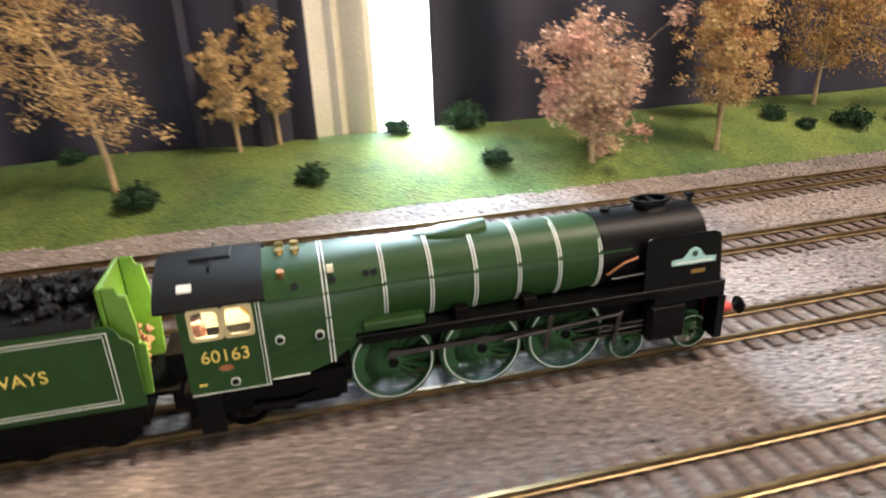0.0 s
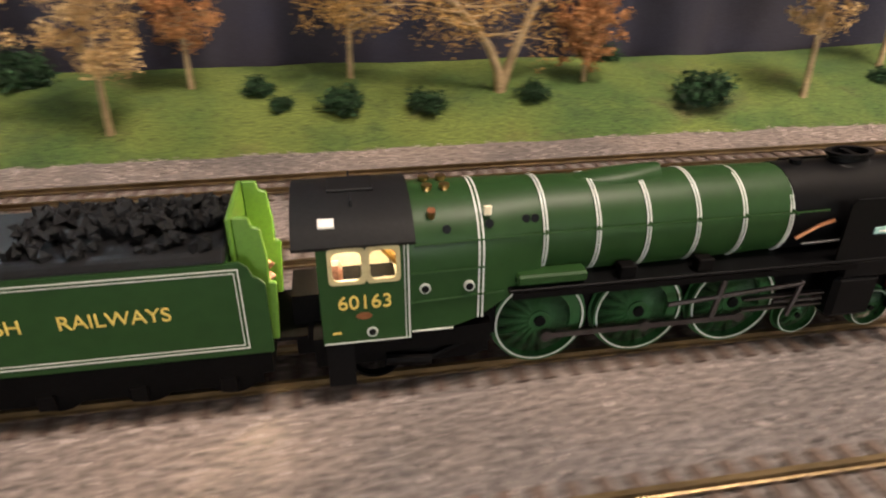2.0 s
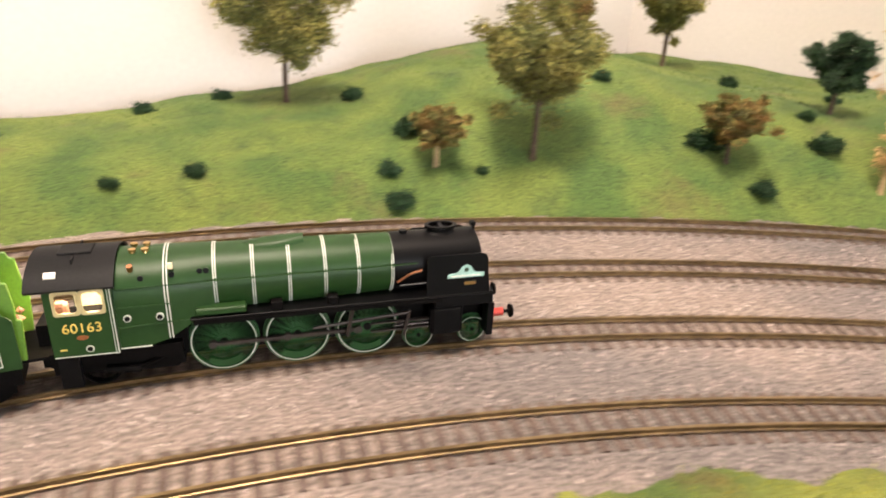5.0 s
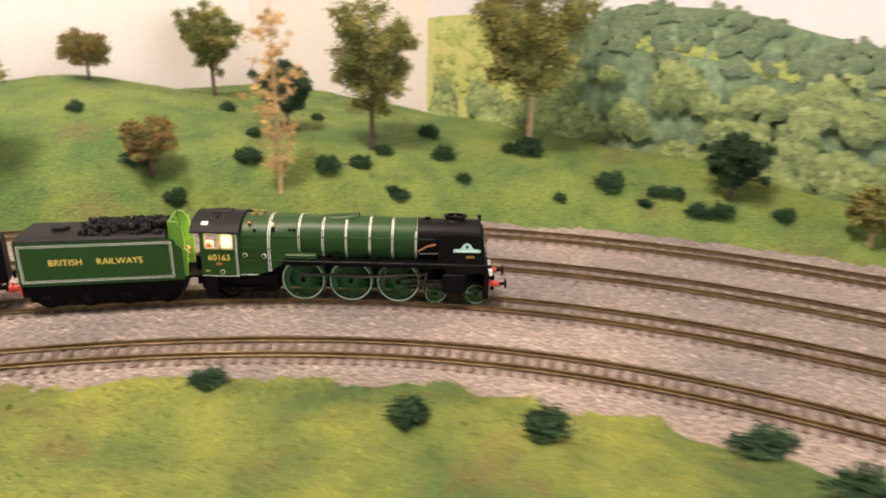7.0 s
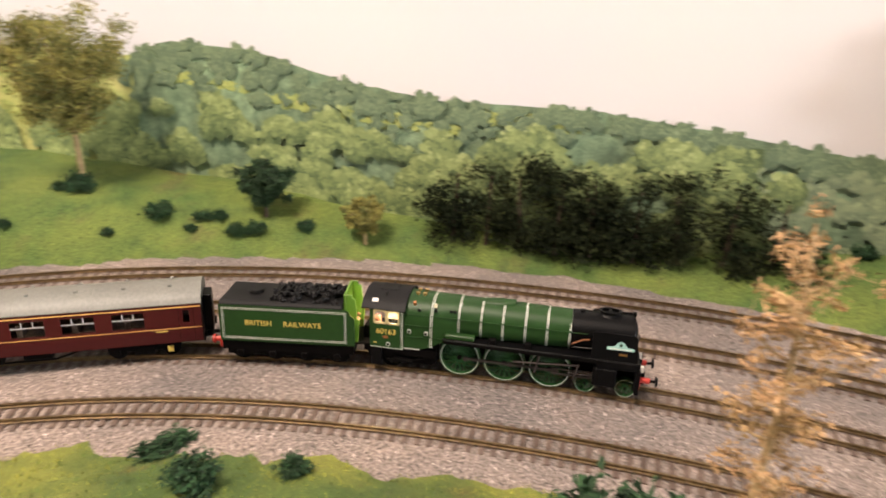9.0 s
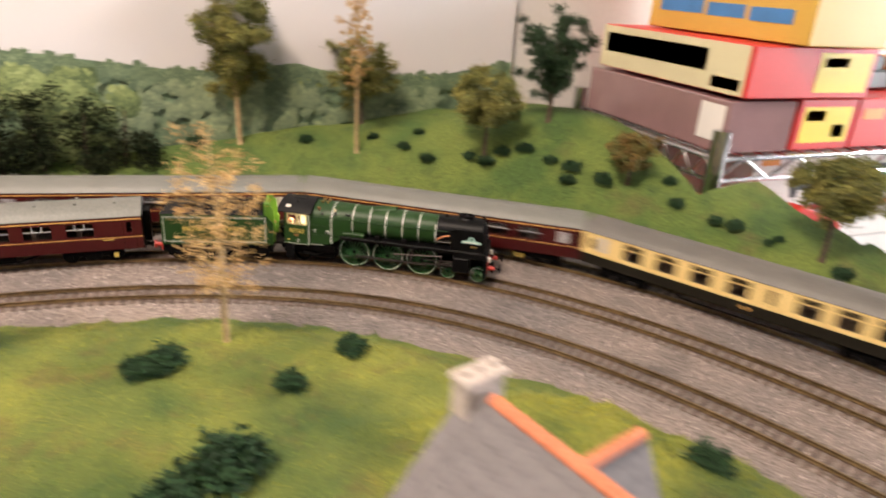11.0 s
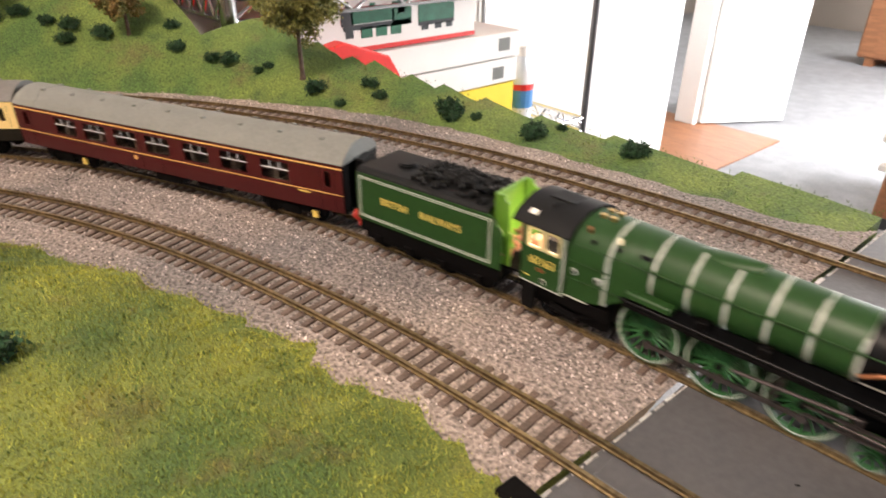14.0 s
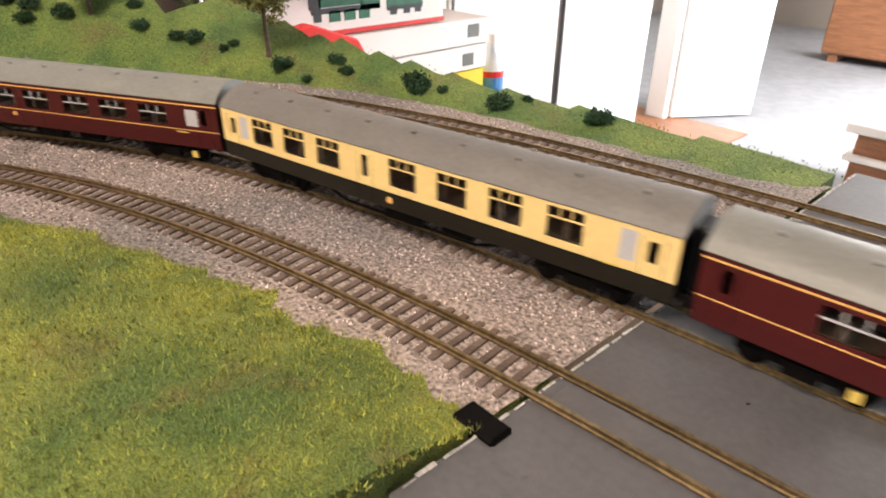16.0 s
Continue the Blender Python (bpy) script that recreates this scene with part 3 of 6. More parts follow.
        x, y, h = line(s, off)
        if s > 2.9 and x < FLAP_X:
            x = FLAP_X
        z = -0.0036 + noise.noise(Vector((x * 60, y * 60, 0))) * 0.0006
        e = max(0.0, off - 0.196, -off - 0.130)
        rows[-1].append((x, y, z - e * 0.4))
tagged(part("ballast_bed", MB().sheet(rows), "ballast", smooth=True, fix=False), "pinkish-grey granite ballast spread under four tracks", "ballast", kind="structure")


def scatter_stones():
    rng = np.random.default_rng(3)
    n = 190000
    s = rng.uniform(-0.45, 3.14, n)
    off = rng.uniform(-0.135, 0.200, n)
    r = rng.uniform(0.00045, 0.00110, n)
    h = np.interp(s, SS, HH)
    x, y = np.interp(s, SS, XX) - np.sin(h) * off, np.interp(s, SS, YY) + np.cos(h) * off
    near = np.full(n, False)
    for t in TRACKS.values():
        near |= (abs(abs(off - t) - 0.00825) < 0.0017) | ((abs(off - t) < 0.0158) & (rng.uniform(0, 1, n) < 0.6))
    ok = ~near & ~((x < FLAP_X) & (s > 2.5)) & (off < np.interp(s, [a[0] for a in OUTER], [a[1] for a in OUTER]) + 0.004) & (-off < np.interp(s, [a[0] for a in INNER], [a[1] for a in INNER]) + 0.004)
    x, y, r, n = x[ok], y[ok], r[ok], int(ok.sum())
    a = rng.uniform(0, 6.28, n)
    ring = [(np.cos(a + k * 2.09) * r, np.sin(a + k * 2.09) * r) for k in range(3)]
    z0 = -0.0039 + rng.uniform(-0.0003, 0.0003, n)
    v = np.empty((n, 4, 3))
    for k, (cx, cy) in enumerate(ring):
        v[:, k] = np.stack([x + cx, y + cy, z0], 1)
    v[:, 3] = np.stack([x + rng.normal(0, 0.35, n) * r, y + rng.normal(0, 0.35, n) * r, z0 + r * rng.uniform(0.8, 1.5, n)], 1)
    f = np.array([(0, 1, 3), (1, 2, 3), (2, 0, 3)])[None] + np.arange(n)[:, None, None] * 4
    me = bpy.data.meshes.new("ballast_stones")
    me.from_pydata(v.reshape(-1, 3), [], f.reshape(-1, 3).tolist())
    me.materials.append(M["stone"])
    tagged(new("ballast_stones", me), "loose pinkish-grey granite ballast stones", "ballast", kind="stuff")


scatter_stones()


def scatter_blades(name, n, area, size, material, label, seed):
    rng = np.random.default_rng(seed)
    vs, count = [], 0
    x0, x1, y0, y1 = area
    for k in range(n):
        x, y = rng.uniform(x0, x1), rng.uniform(y0, y1)
        s, o = station(x, y)
        if not on_board(x, y, s, o) or -0.086 < o < 0.16 or o < -0.6:
            continue
        z = land(x, y)
        if z < -0.0042:
            continue
        a, l, w = rng.uniform(0, 6.28), size * rng.uniform(0.5, 1.3), size * 0.22
        lx, ly = rng.normal(0, 0.5) * l, rng.normal(0, 0.5) * l
        c, d = math.cos(a) * w, math.sin(a) * w
        vs += [(x - c, y - d, z - 0.0005), (x + c, y + d, z - 0.0005), (x + lx, y + ly, z + l)]
        count += 1
    me = bpy.data.meshes.new(name)
    me.from_pydata(vs, [], [(3 * i, 3 * i + 1, 3 * i + 2) for i in range(count)])
    me.materials.append(M[material])
    tagged(new(name, me), label, "grass", kind="stuff")


scatter_blades("grass_fibres", 70000, (0.95, 1.56, -1.36, -0.20), 0.0019, "blade", "short yellow-green static grass fibres", 5)
scatter_blades("near_grass_fibres", 80000, (0.99, 1.36, -1.345, -1.05), 0.0015, "blade", "fine yellow-green static grass fibres beside the flap", 7)
scatter_blades("hill_grass_fibres", 60000, (0.9, 1.9, -1.7, 0.32), 0.0020, "hillblade", "short green static grass fibres on the slopes", 6)

# hinged flap across the doorway end
part("lifting_flap", MB().box(0.30, FLAP_X - 0.002, -1.66, -1.29, -0.03, -0.0032), "flap", bevel=0.001)
tagged(bpy.data.objects["lifting_flap"], "grey painted lifting flap that carries the rails across a gap", "board")
flap = bpy.data.objects["lifting_flap"]
rng = random.Random(12)
bead = MB()
for k in range(46):
    y, w = -1.655 + k * 0.0079, rng.uniform(0.0006, 0.0022)
    bead.box(FLAP_X - 0.0040, FLAP_X - 0.0040 + w, y, y + rng.uniform(0.004, 0.0079), -0.0036, -0.0028)
part("edge_filler", bead, "filler", flap, "pale filler along the flap's edge")
for off in TRACKS.values():
    for x0, x1 in ((0.32, 0.66), (0.67, FLAP_X - 0.008)):
        s0 = min(np.arange(2.9, 3.9, 0.002), key=lambda q: abs(line(q, off)[0] - (x0 + x1) / 2))
        cx, cy, ch = line(float(s0), off)
        part("rail_packing", MB().box(-(x1 - x0) / 2, (x1 - x0) / 2, -0.0060, 0.0060, -0.0033, -0.0024), "flap", flap, at=pose(cx, cy, 0, 0, 0, math.degrees(ch)), bevel=0.0003)
for k in range(7):
    x, y, a = rng.uniform(0.8, 0.99), rng.uniform(-1.45, -1.31), rng.uniform(0, 180)
    part("scrape", MB().box(-rng.uniform(0.0005, 0.0018), 0.001, -0.0003, 0.0003, -0.0034, -0.0030), "frame", flap, at=pose(x, y, 0, 0, 0, a))
part("hinge_block", MB().box(0.990, 1.008, -1.334, -1.324, -0.01, -0.001), "frame", bevel=0.001)
tagged(bpy.data.objects["hinge_block"], "small black hinge block beside the grey flap", "hinge")


def track(name, off, label):
    root = tagged(new(name), label, "track", kind="structure")
    lo, hi = -1.25, 4.0
    for side in (-1, 1):
        rings = []
        for s in np.arange(lo, hi, 0.012):
            x, y, h = line(s, off + side * 0.00825)
            nx, ny = -math.sin(h), math.cos(h)
            prof = ((-0.0011, -0.0026), (0.0011, -0.0026), (0.0011, -0.0020), (0.0004, -0.0017), (0.0004, -0.0008), (0.00075, -0.0005), (0.00075, 0), (-0.00075, 0), (-0.00075, -0.0005), (-0.0004, -0.0008), (-0.0004, -0.0017), (-0.0011, -0.0020))
            rings.append([(x + nx * a, y + ny * a, z) for a, z in prof])
        part("rail", MB().loft(rings), "rail", root)
    me = MB().box(-0.0016, 0.0016, -0.0155, 0.0155, -0.0048, -0.0026).mesh("sleeper", "sleeper", bevel=0.0003)
    chair = MB()
    rest = MB()
    count = 0
    for s in np.arange(-1.2, 3.13, 0.0078):
        x, y, h = line(s, off)
        if s > 2.5 and x < FLAP_X + 0.002:
            break
        for sd in (-1, 1):
            cx, cy, _ = line(s, off + sd * 0.00825)
            c, d = math.cos(h), math.sin(h)
            chair.add([(cx + c * a - d * b, cy + d * a + c * b, z) for a in (-0.0009, 0.0009) for b in (-0.0017, 0.0017) for z in (-0.0026, -0.0019)],
                      [(0, 1, 3, 2), (4, 6, 7, 5), (0, 4, 5, 1), (2, 3, 7, 6), (1, 5, 7, 3)])
        if count < 300 and (s > 2.35 or 1.0 < s < 2.1):
            ob = new("sleeper", me)
            ob.parent = root
            ob.matrix_basis = pose(x, y, 0, 0, 0, math.degrees(h) + random.uniform(-1, 1))
            count += 1
        else:
            c, d = math.cos(h), math.sin(h)
            rest.add([(x + c * a - d * b, y + d * a + c * b, z) for a in (-0.0016, 0.0016) for b in (-0.0155, 0.0155) for z in (-0.0048, -0.0026)],
                     [(0, 1, 3, 2), (4, 6, 7, 5), (0, 4, 5, 1), (2, 3, 7, 6), (1, 5, 7, 3)])
    tagged(part("sleeper_row", rest, "sleeper", root, fix=False), kind="stuff")
    tagged(part("rail_chairs", chair, "sleeper", root, fix=False), kind="stuff")
    return root


track("track_inner", TRACKS["inner"], "innermost model railway track with brown sleepers on ballast")
track("track_train", TRACKS["train"], "model railway track that carries the green locomotive")
track("track_second", TRACKS["second"], "model railway track with brassy rails and brown sleepers")
track("track_outer", TRACKS["outer"], "outermost model railway track next to the grass")

# ---- train ----


def arc(y0, z0, y1, z1, bulge, n=10):
    """Points from one side to the other over an arched top."""
    out = []
    for i in range(n + 1):
        u = i / n
        out.append((y0 + (y1 - y0) * u, z0 + (z1 - z0) * u + bulge * math.sin(math.pi * u) ** 0.7))
    return out


def ring_x(x, r, zc, n=28):
    return [(x, r * math.cos(2 * math.pi * i / n), zc + r * math.sin(2 * math.pi * i / n)) for i in range(n)]


def spoked_wheel(parent, name, r, spokes, at, hub, side, colour, rim_mat, weight=False):
    """A wheel that turns round its own y axis; side -1 faces the near side."""
    w = part(name, MB().tube((0, -0.0012, 0), (0, 0.0012, 0), hub, n=12), colour, parent, at=at)
    n = 36
    tyre = MB()
    for ra, rb, ya, yb in ((r, r * 0.90, -0.0013, 0.0013), (r + 0.0006, r * 0.95, -side * 0.0009, -side * 0.0014)):
        o = [(ra * math.cos(2 * math.pi * i / n), ra * math.sin(2 * math.pi * i / n)) for i in range(n)]
        q = [(rb * math.cos(2 * math.pi * i / n), rb * math.sin(2 * math.pi * i / n)) for i in range(n)]
        vs = [(a, ya, b) for a, b in o] + [(a, yb, b) for a, b in o] + [(a, ya, b) for a, b in q] + [(a, yb, b) for a, b in q]
        fs = []
        for i in range(n):
            j = (i + 1) % n
            fs += [(i, j, n + j, n + i), (2 * n + i, 3 * n + i, 3 * n + j, 2 * n + j), (i, 2 * n + i, 2 * n + j, j), (n + i, n + j, 3 * n + j, 3 * n + i)]
        tyre.add(vs, fs)
    part("tyre", tyre, colour, w)
    line_ring = MB()
    k = side * 0.00145
    vs = [(a * math.cos(2 * math.pi * i / n), k, a * math.sin(2 * math.pi * i / n)) for a in (r * 0.955, r * 0.915) for i in range(n)]
    vs += [(x, k - side * 0.0003, z) for x, y, z in vs]
    line_ring.add(vs, [(i, (i + 1) % n, n + (i + 1) % n, n + i) for i in range(n)] + [(2 * n + i, 3 * n + i, 3 * n + (i + 1) % n, 2 * n + (i + 1) % n) for i in range(n)])
    part("lining_ring", line_ring, rim_mat, w)
    sp = MB()
    for i in range(spokes):
        a = 2 * math.pi * i / spokes
        sp.tube((math.cos(a) * hub * 0.8, 0, math.sin(a) * hub * 0.8), (math.cos(a) * r * 0.93, 0, math.sin(a) * r * 0.93), 0.00078 if r > 0.01 else 0.0006, 0.0005, 5)
    part("spokes", sp, colour, w)
    part("axle_end", MB().tube((0, side * 0.0010, 0), (0, side * 0.0019, 0), hub * 0.55, n=12), "black", w)
    if weight:
        part("balance_weight", MB().prism([(math.cos(a) * r * k2, math.sin(a) * r * k2) for a, k2 in [(2.5 + 0.16 * i, 0.92) for i in range(9)] + [(3.78 - 0.16 * i, 0.68) for i in range(9)]], -0.0008, 0.0008, "y"), colour, w)
    return w


WHEELS = []   # (wheel, radius, thing)
RODS = []


def steam_locomotive(green, lined, label, number=True):
    loco = thing("steam_locomotive", label, "locomotive")
    trim = "white" if lined else "black"
    wheelc = "wheel" if lined else "black"
    zc = 0.0378
    # boiler barrel and firebox
    part("boiler", MB().loft([ring_x(-0.034, 0.0136, zc), ring_x(0.000, 0.0134, zc + 0.0001), ring_x(0.040, 0.0125, zc + 0.0006)]), green, loco, smooth=True)

    def fire(x, w, low):
        pts = [(x, w, low), (x, w, 0.030)]
        pts += [(x, w * math.cos(math.pi * i / 16), zc + (0.0138) * math.sin(math.pi * i / 16)) for i in range(17)]
        pts += [(x, -w, 0.030), (x, -w, low)]
        return pts
    part("firebox", MB().loft([fire(-0.0665, 0.0166, 0.0178), fire(-0.0540, 0.0162, 0.0184), fire(-0.0480, 0.0160, 0.0202), fire(-0.0440, 0.0156, 0.0226), fire(-0.0385, 0.0150, 0.0258), fire(-0.0310, 0.0138, 0.0290)]), green, loco, smooth=True)
    # bands
    for x in (-0.0300, -0.0158, -0.0020, 0.0121, 0.0256, 0.0396):
        r = float(np.interp(x, (-0.034, 0.0, 0.040), (0.0136, 0.0134, 0.0125))) + 0.00022
        b = MB()
        for dx in (-0.00052, 0.00030):
            b.loft([ring_x(x + dx - 0.00022, r, zc + 0.0002), ring_x(x + dx + 0.00026, r, zc + 0.0002)], caps=False)
            b.loft([ring_x(x + dx - 0.00022, r - 0.0004, zc + 0.0002), ring_x(x + dx - 0.00022, r, zc + 0.0002)], caps=False)
        part("boiler_band", b, trim, loco, smooth=True)
    b = MB()
    for dx in (-0.0007, 0.0004):
        outer = [(p[0] + dx, p[1] * 1.018, zc + (p[2] - zc) * 1.014) for p in fire(-0.0474, 0.0160, 0.0206)]
        b.loft([outer, [(p[0] + 0.00048, p[1], p[2]) for p in outer]], caps=False)
    part("boiler_band", b, trim, loco)
    rails = MB()
    for sd in (-1, 1):
        rails.tube((-0.064, sd * 0.0160, 0.0424), (-0.034, sd * 0.0146, 0.0422), 0.00028, n=6)
        rails.tube((-0.034, sd * 0.0146, 0.0422), (0.050, sd * 0.0130, 0.0420), 0.00028, n=6)
        for xk in (-0.045, -0.030, -0.016, -0.002, 0.012, 0.0256, 0.0396):
            rails.tube((xk, sd * 0.0115, 0.0421), (xk, sd * 0.0142, 0.0421), 0.00045, n=6)
        rails.tube((-0.066, sd * 0.0170, 0.0352), (-0.046, sd * 0.0166, 0.0353), 0.00026, n=6)
        rails.tube((-0.066, sd * 0.0171, 0.0270), (-0.041, sd * 0.0161, 0.0276), 0.00026, n=6)
    part("handrail", rails, green, loco)
    for x, z in ((-0.0557, 0.0452), (-0.0450, 0.0457), (-0.0353, 0.0456), (-0.0329, 0.0456)):
        for sd in (-1, 1):
            yy = 0.0160 * math.sqrt(max(0.05, 1 - ((z - zc) / 0.0138) ** 2)) if x < -0.04 else 0.0140 * math.sqrt(max(0.05, 1 - ((z - zc) / 0.0138) ** 2))
            part("washout_plug", MB().tube((x, sd * (yy - 0.001), z - 0.0006), (x, sd * (yy + 0.0006), z), 0.0011, n=10), "black", loco)
    for x, z in ((-0.0616, 0.0306), (-0.0504, 0.0303)):
        for sd in (-1, 1):
            part("mudhole_door", MB().tube((x, sd * 0.0160, z), (x, sd * 0.0170, z), 0.0014, n=14), trim, loco)
            part("mudhole_cover", MB().tube((x, sd * 0.0160, z), (x, sd * 0.01725, z), 0.0010, n=12), "black", loco)
    if lined:
        part("data_plate", MB().box(-0.0462, -0.0444, -0.01285, -0.01180, 0.0476, 0.0498), "cream", loco)
    # dome fairing
    dome = []
    for i in range(9):
        u = i / 8
        w = 0.0048 * (math.sin(math.pi * min(1.0, 0.10 + 0.72 * u)) ** 0.8) + 0.0004
        hgt = 0.0030 * u ** 0.6
        x = -0.0215 + 0.0260 * u
        dome.append([(x, w * math.cos(a), zc + 0.0120 + max(0.0, math.sin(a)) * (0.0010 + hgt)) for a in [2 * math.pi * k / 14 for k in range(14)]])
    part("dome", MB().loft(dome), green, loco, smooth=True)
    for x in (-0.0590, -0.0545):
        for sd in (-1, 1):
            part("safety_valve", MB().tube((x, sd * 0.0030, zc + 0.0125), (x, sd * 0.0030, zc + 0.0143), 0.0012, 0.0008, 10).tube((x, sd * 0.003, zc + 0.0140), (x, sd * 0.003, zc + 0.0149), 0.0014, n=10), "brass", loco, smooth=True)
    part("whistle", MB().tube((-0.0592, -0.0105, zc + 0.0080), (-0.0592, -0.0118, zc + 0.0118), 0.0011, n=8), "copper", loco)
    # smokebox
    part("smokebox", MB().loft([ring_x(0.0402, 0.0127, zc + 0.0006), ring_x(0.0778, 0.0127, zc + 0.0006)]), "black", loco, smooth=True)
    part("smokebox_door", MB().loft([ring_x(0.0800, 0.0108, zc + 0.0006), ring_x(0.0815, 0.0100, zc + 0.0006), ring_x(0.0828, 0.0060, zc + 0.0006), ring_x(0.0832, 0.0010, zc + 0.0006)]), "black", loco, smooth=True)
    part("door_dart", MB().tube((0.0830, 0, zc), (0.0850, 0, zc), 0.0007, n=8).box(0.0838, 0.0844, -0.0005, 0.0005, zc - 0.003, zc + 0.002), "steel", loco)
    part("door_hinges", MB().box(0.0812, 0.0822, -0.009, 0.003, zc + 0.0035, zc + 0.0042).box(0.0812, 0.0822, -0.009, 0.003, zc - 0.0035, zc - 0.0028), "steel", loco)

    def oval(x0, x1, w, z, n=24):
        out = []
        for i in range(n):
            a = 2 * math.pi * i / n
            out.append(((x0 + x1) / 2 + math.cos(a) * (x1 - x0) / 2, math.sin(a) * w, z))
        return out
    top = zc + 0.0130
    part("chimney", MB().loft([oval(0.0565, 0.0735, 0.0050, top - 0.001), oval(0.0590, 0.0710, 0.0036, top + 0.0006), oval(0.0590, 0.0710, 0.0036, top + 0.0018), oval(0.0578, 0.0722, 0.0045, top + 0.0022), oval(0.0578, 0.0722, 0.0045, top + 0.0030), oval(0.0595, 0.0705, 0.0034, top + 0.0030), oval(0.0595, 0.0705, 0.0034, top + 0.0012)]), "black", loco, smooth=True)
    part("chimney_rim", MB().box(0.0641, 0.0659, -0.0034, 0.0034, top + 0.0016, top + 0.0026), "black", loco)
    part("snifting_valve", MB().tube((0.0462, 0, top - 0.0008), (0.0462, 0, top + 0.0014), 0.0017, n=10), "black", loco)
    part("lamp_bracket", MB().box(0.0795, 0.0805, -0.0007, 0.0007, top - 0.002, top + 0.0032).box(0.0785, 0.0806, -0.0013, 0.0013, top + 0.0018, top + 0.0034), "black", loco)
    # smoke deflectors
    for sd in (-1, 1):
        d = part("smoke_deflector", MB().prism([(0.0530, 0.0262), (0.0797, 0.0262), (0.0810, 0.0285), (0.0795, 0.0438), (0.0788, 0.0454), (0.0770, 0.0462), (0.0545, 0.0462), (0.0530, 0.0450)], sd * 0.0162, sd * 0.0168, "y"), "black", loco)
        if lined:
            o = sd * 0.0172
            prof = [(a - 0.0035, b + 0.0005) for a, b in [(0.0655, 0.0352), (0.0815, 0.0352), (0.0815, 0.0370), (0.0775, 0.0374), (0.0763, 0.0388), (0.0755, 0.0402), (0.0735, 0.0410), (0.0715, 0.0402), (0.0707, 0.0388), (0.0695, 0.0374), (0.0655, 0.0370)]]
            pl = part("name_plate", MB().prism(prof, sd * 0.0168, o, "y"), "plate", d, "pale blue-green name plate with a crest")
            part("crest", MB().tube((0.0700, o, 0.0393), (0.0700, sd * 0.0174, 0.0393), 0.0010, n=12), "dkgreen", pl)
            part("plate_lettering", MB().box(0.0633, 0.0767, min(o, sd * 0.0174), max(o, sd * 0.0174), 0.0363, 0.0368), "lamp", pl)
            part("works_plate", MB().box(0.0695, 0.0745, min(sd * 0.0168, sd * 0.0171), max(sd * 0.0168, sd * 0.0171), 0.0322, 0.0336), "brass", d)
    part("ejector_pipe", MB().tube((0.041, -0.0138, 0.0345), (0.0465, -0.0145, 0.0382), 0.0006, n=6).tube((0.0465, -0.0145, 0.0382), (0.0515, -0.0140, 0.0392), 0.0006, n=6), "copper", loco)
    part("lubricator_rod", MB().tube((0.042, -0.0152, 0.0335), (0.062, -0.0160, 0.0345), 0.00035, n=6), "steel", loco)
    # running plate
    part("running_plate", MB().box(-0.0400, 0.0830, -0.0172, 0.0172, 0.0270, 0.0280).box(0.0570, 0.0830, -0.0172, 0.0172, 0.0222, 0.0272), "black", loco, bevel=0.0003)
    for sd in (-1, 1):
        a, b2 = sorted((sd * 0.0168, sd * 0.0174))
        part("valance", MB().box(-0.0390, 0.0600, a, b2, 0.0252, 0.0270), "frame", loco)
        a, b2 = sorted((sd * 0.0120, sd * 0.0172))
        part("splasher_box", MB().box(-0.0380, -0.0192, a, b2, 0.0288, 0.0318), green, loco, bevel=0.0006)
        for x in (-0.010, 0.012):
            a, b2 = sorted((sd * 0.0130, sd * 0.0165))
            part("lubricator", MB().box(x, x + 0.0045, a, b2, 0.0280, 0.0318), "frame", loco, bevel=0.0003)
        # cylinders and steps
        a, b2 = sorted((sd * 0.0105, sd * 0.0172))
        part("cylinder", MB().box(0.0555, 0.0700, a, b2, 0.0085, 0.0225), "black", loco, bevel=0.0015)
        part("front_step", MB().box(0.0810, 0.0838, a, b2, 0.0065, 0.0222), "black", loco)
        part("crosshead_guide", MB().box(0.0300, 0.0560, *sorted((sd * 0.0125, sd * 0.0140)), 0.0155, 0.0162).box(0.0300, 0.0560, *sorted((sd * 0.0125, sd * 0.0140)), 0.0118, 0.0125).tube((0.040, sd * 0.0132, 0.0138), (0.056, sd * 0.0132, 0.0138), 0.0006), "rod", loco)
        part("valve_gear", MB().tube((0.006, sd * 0.0150, 0.0175), (0.046, sd * 0.0150, 0.0205), 0.0007, n=6).tube((0.044, sd * 0.0150, 0.0100), (0.0465, sd * 0.0150, 0.0215), 0.0007, n=6).tube((0.020, sd * 0.0150, 0.0120), (0.022, sd * 0.0150, 0.0240), 0.0009, n=6), "rod", loco)
        part("cab_step", MB().box(-0.0870, -0.0800, *sorted((sd * 0.0150, sd * 0.0172)), 0.0035, 0.0172), "black", loco)
        part("injector", MB().tube((-0.072, sd * 0.0145, 0.0085), (-0.060, sd * 0.0145, 0.0075), 0.0016, n=8).tube((-0.060, sd * 0.0145, 0.0080), (-0.050, sd * 0.0140, 0.0120), 0.0008, n=6), "frame", loco)
    part("frames", MB().box(-0.0950, 0.0830, -0.0070, 0.0070, 0.0075, 0.0258).box(-0.090, -0.044, -0.0155, 0.0155, 0.0120, 0.0176).box(-0.090, -0.044, -0.0130, 0.0130, 0.0070, 0.0125).box(-0.060, -0.042, -0.012, 0.012, 0.012, 0.027), "frame", loco)
    part("ashpan", MB().box(-0.066, -0.046, -0.0128, 0.0128, 0.0050, 0.0130), "frame", loco, bevel=0.001)
    # buffer beam
    part("buffer_beam", MB().box(0.0850, 0.0864, -0.0168, 0.0168, 0.0105, 0.0175), "red", loco, bevel=0.0003)
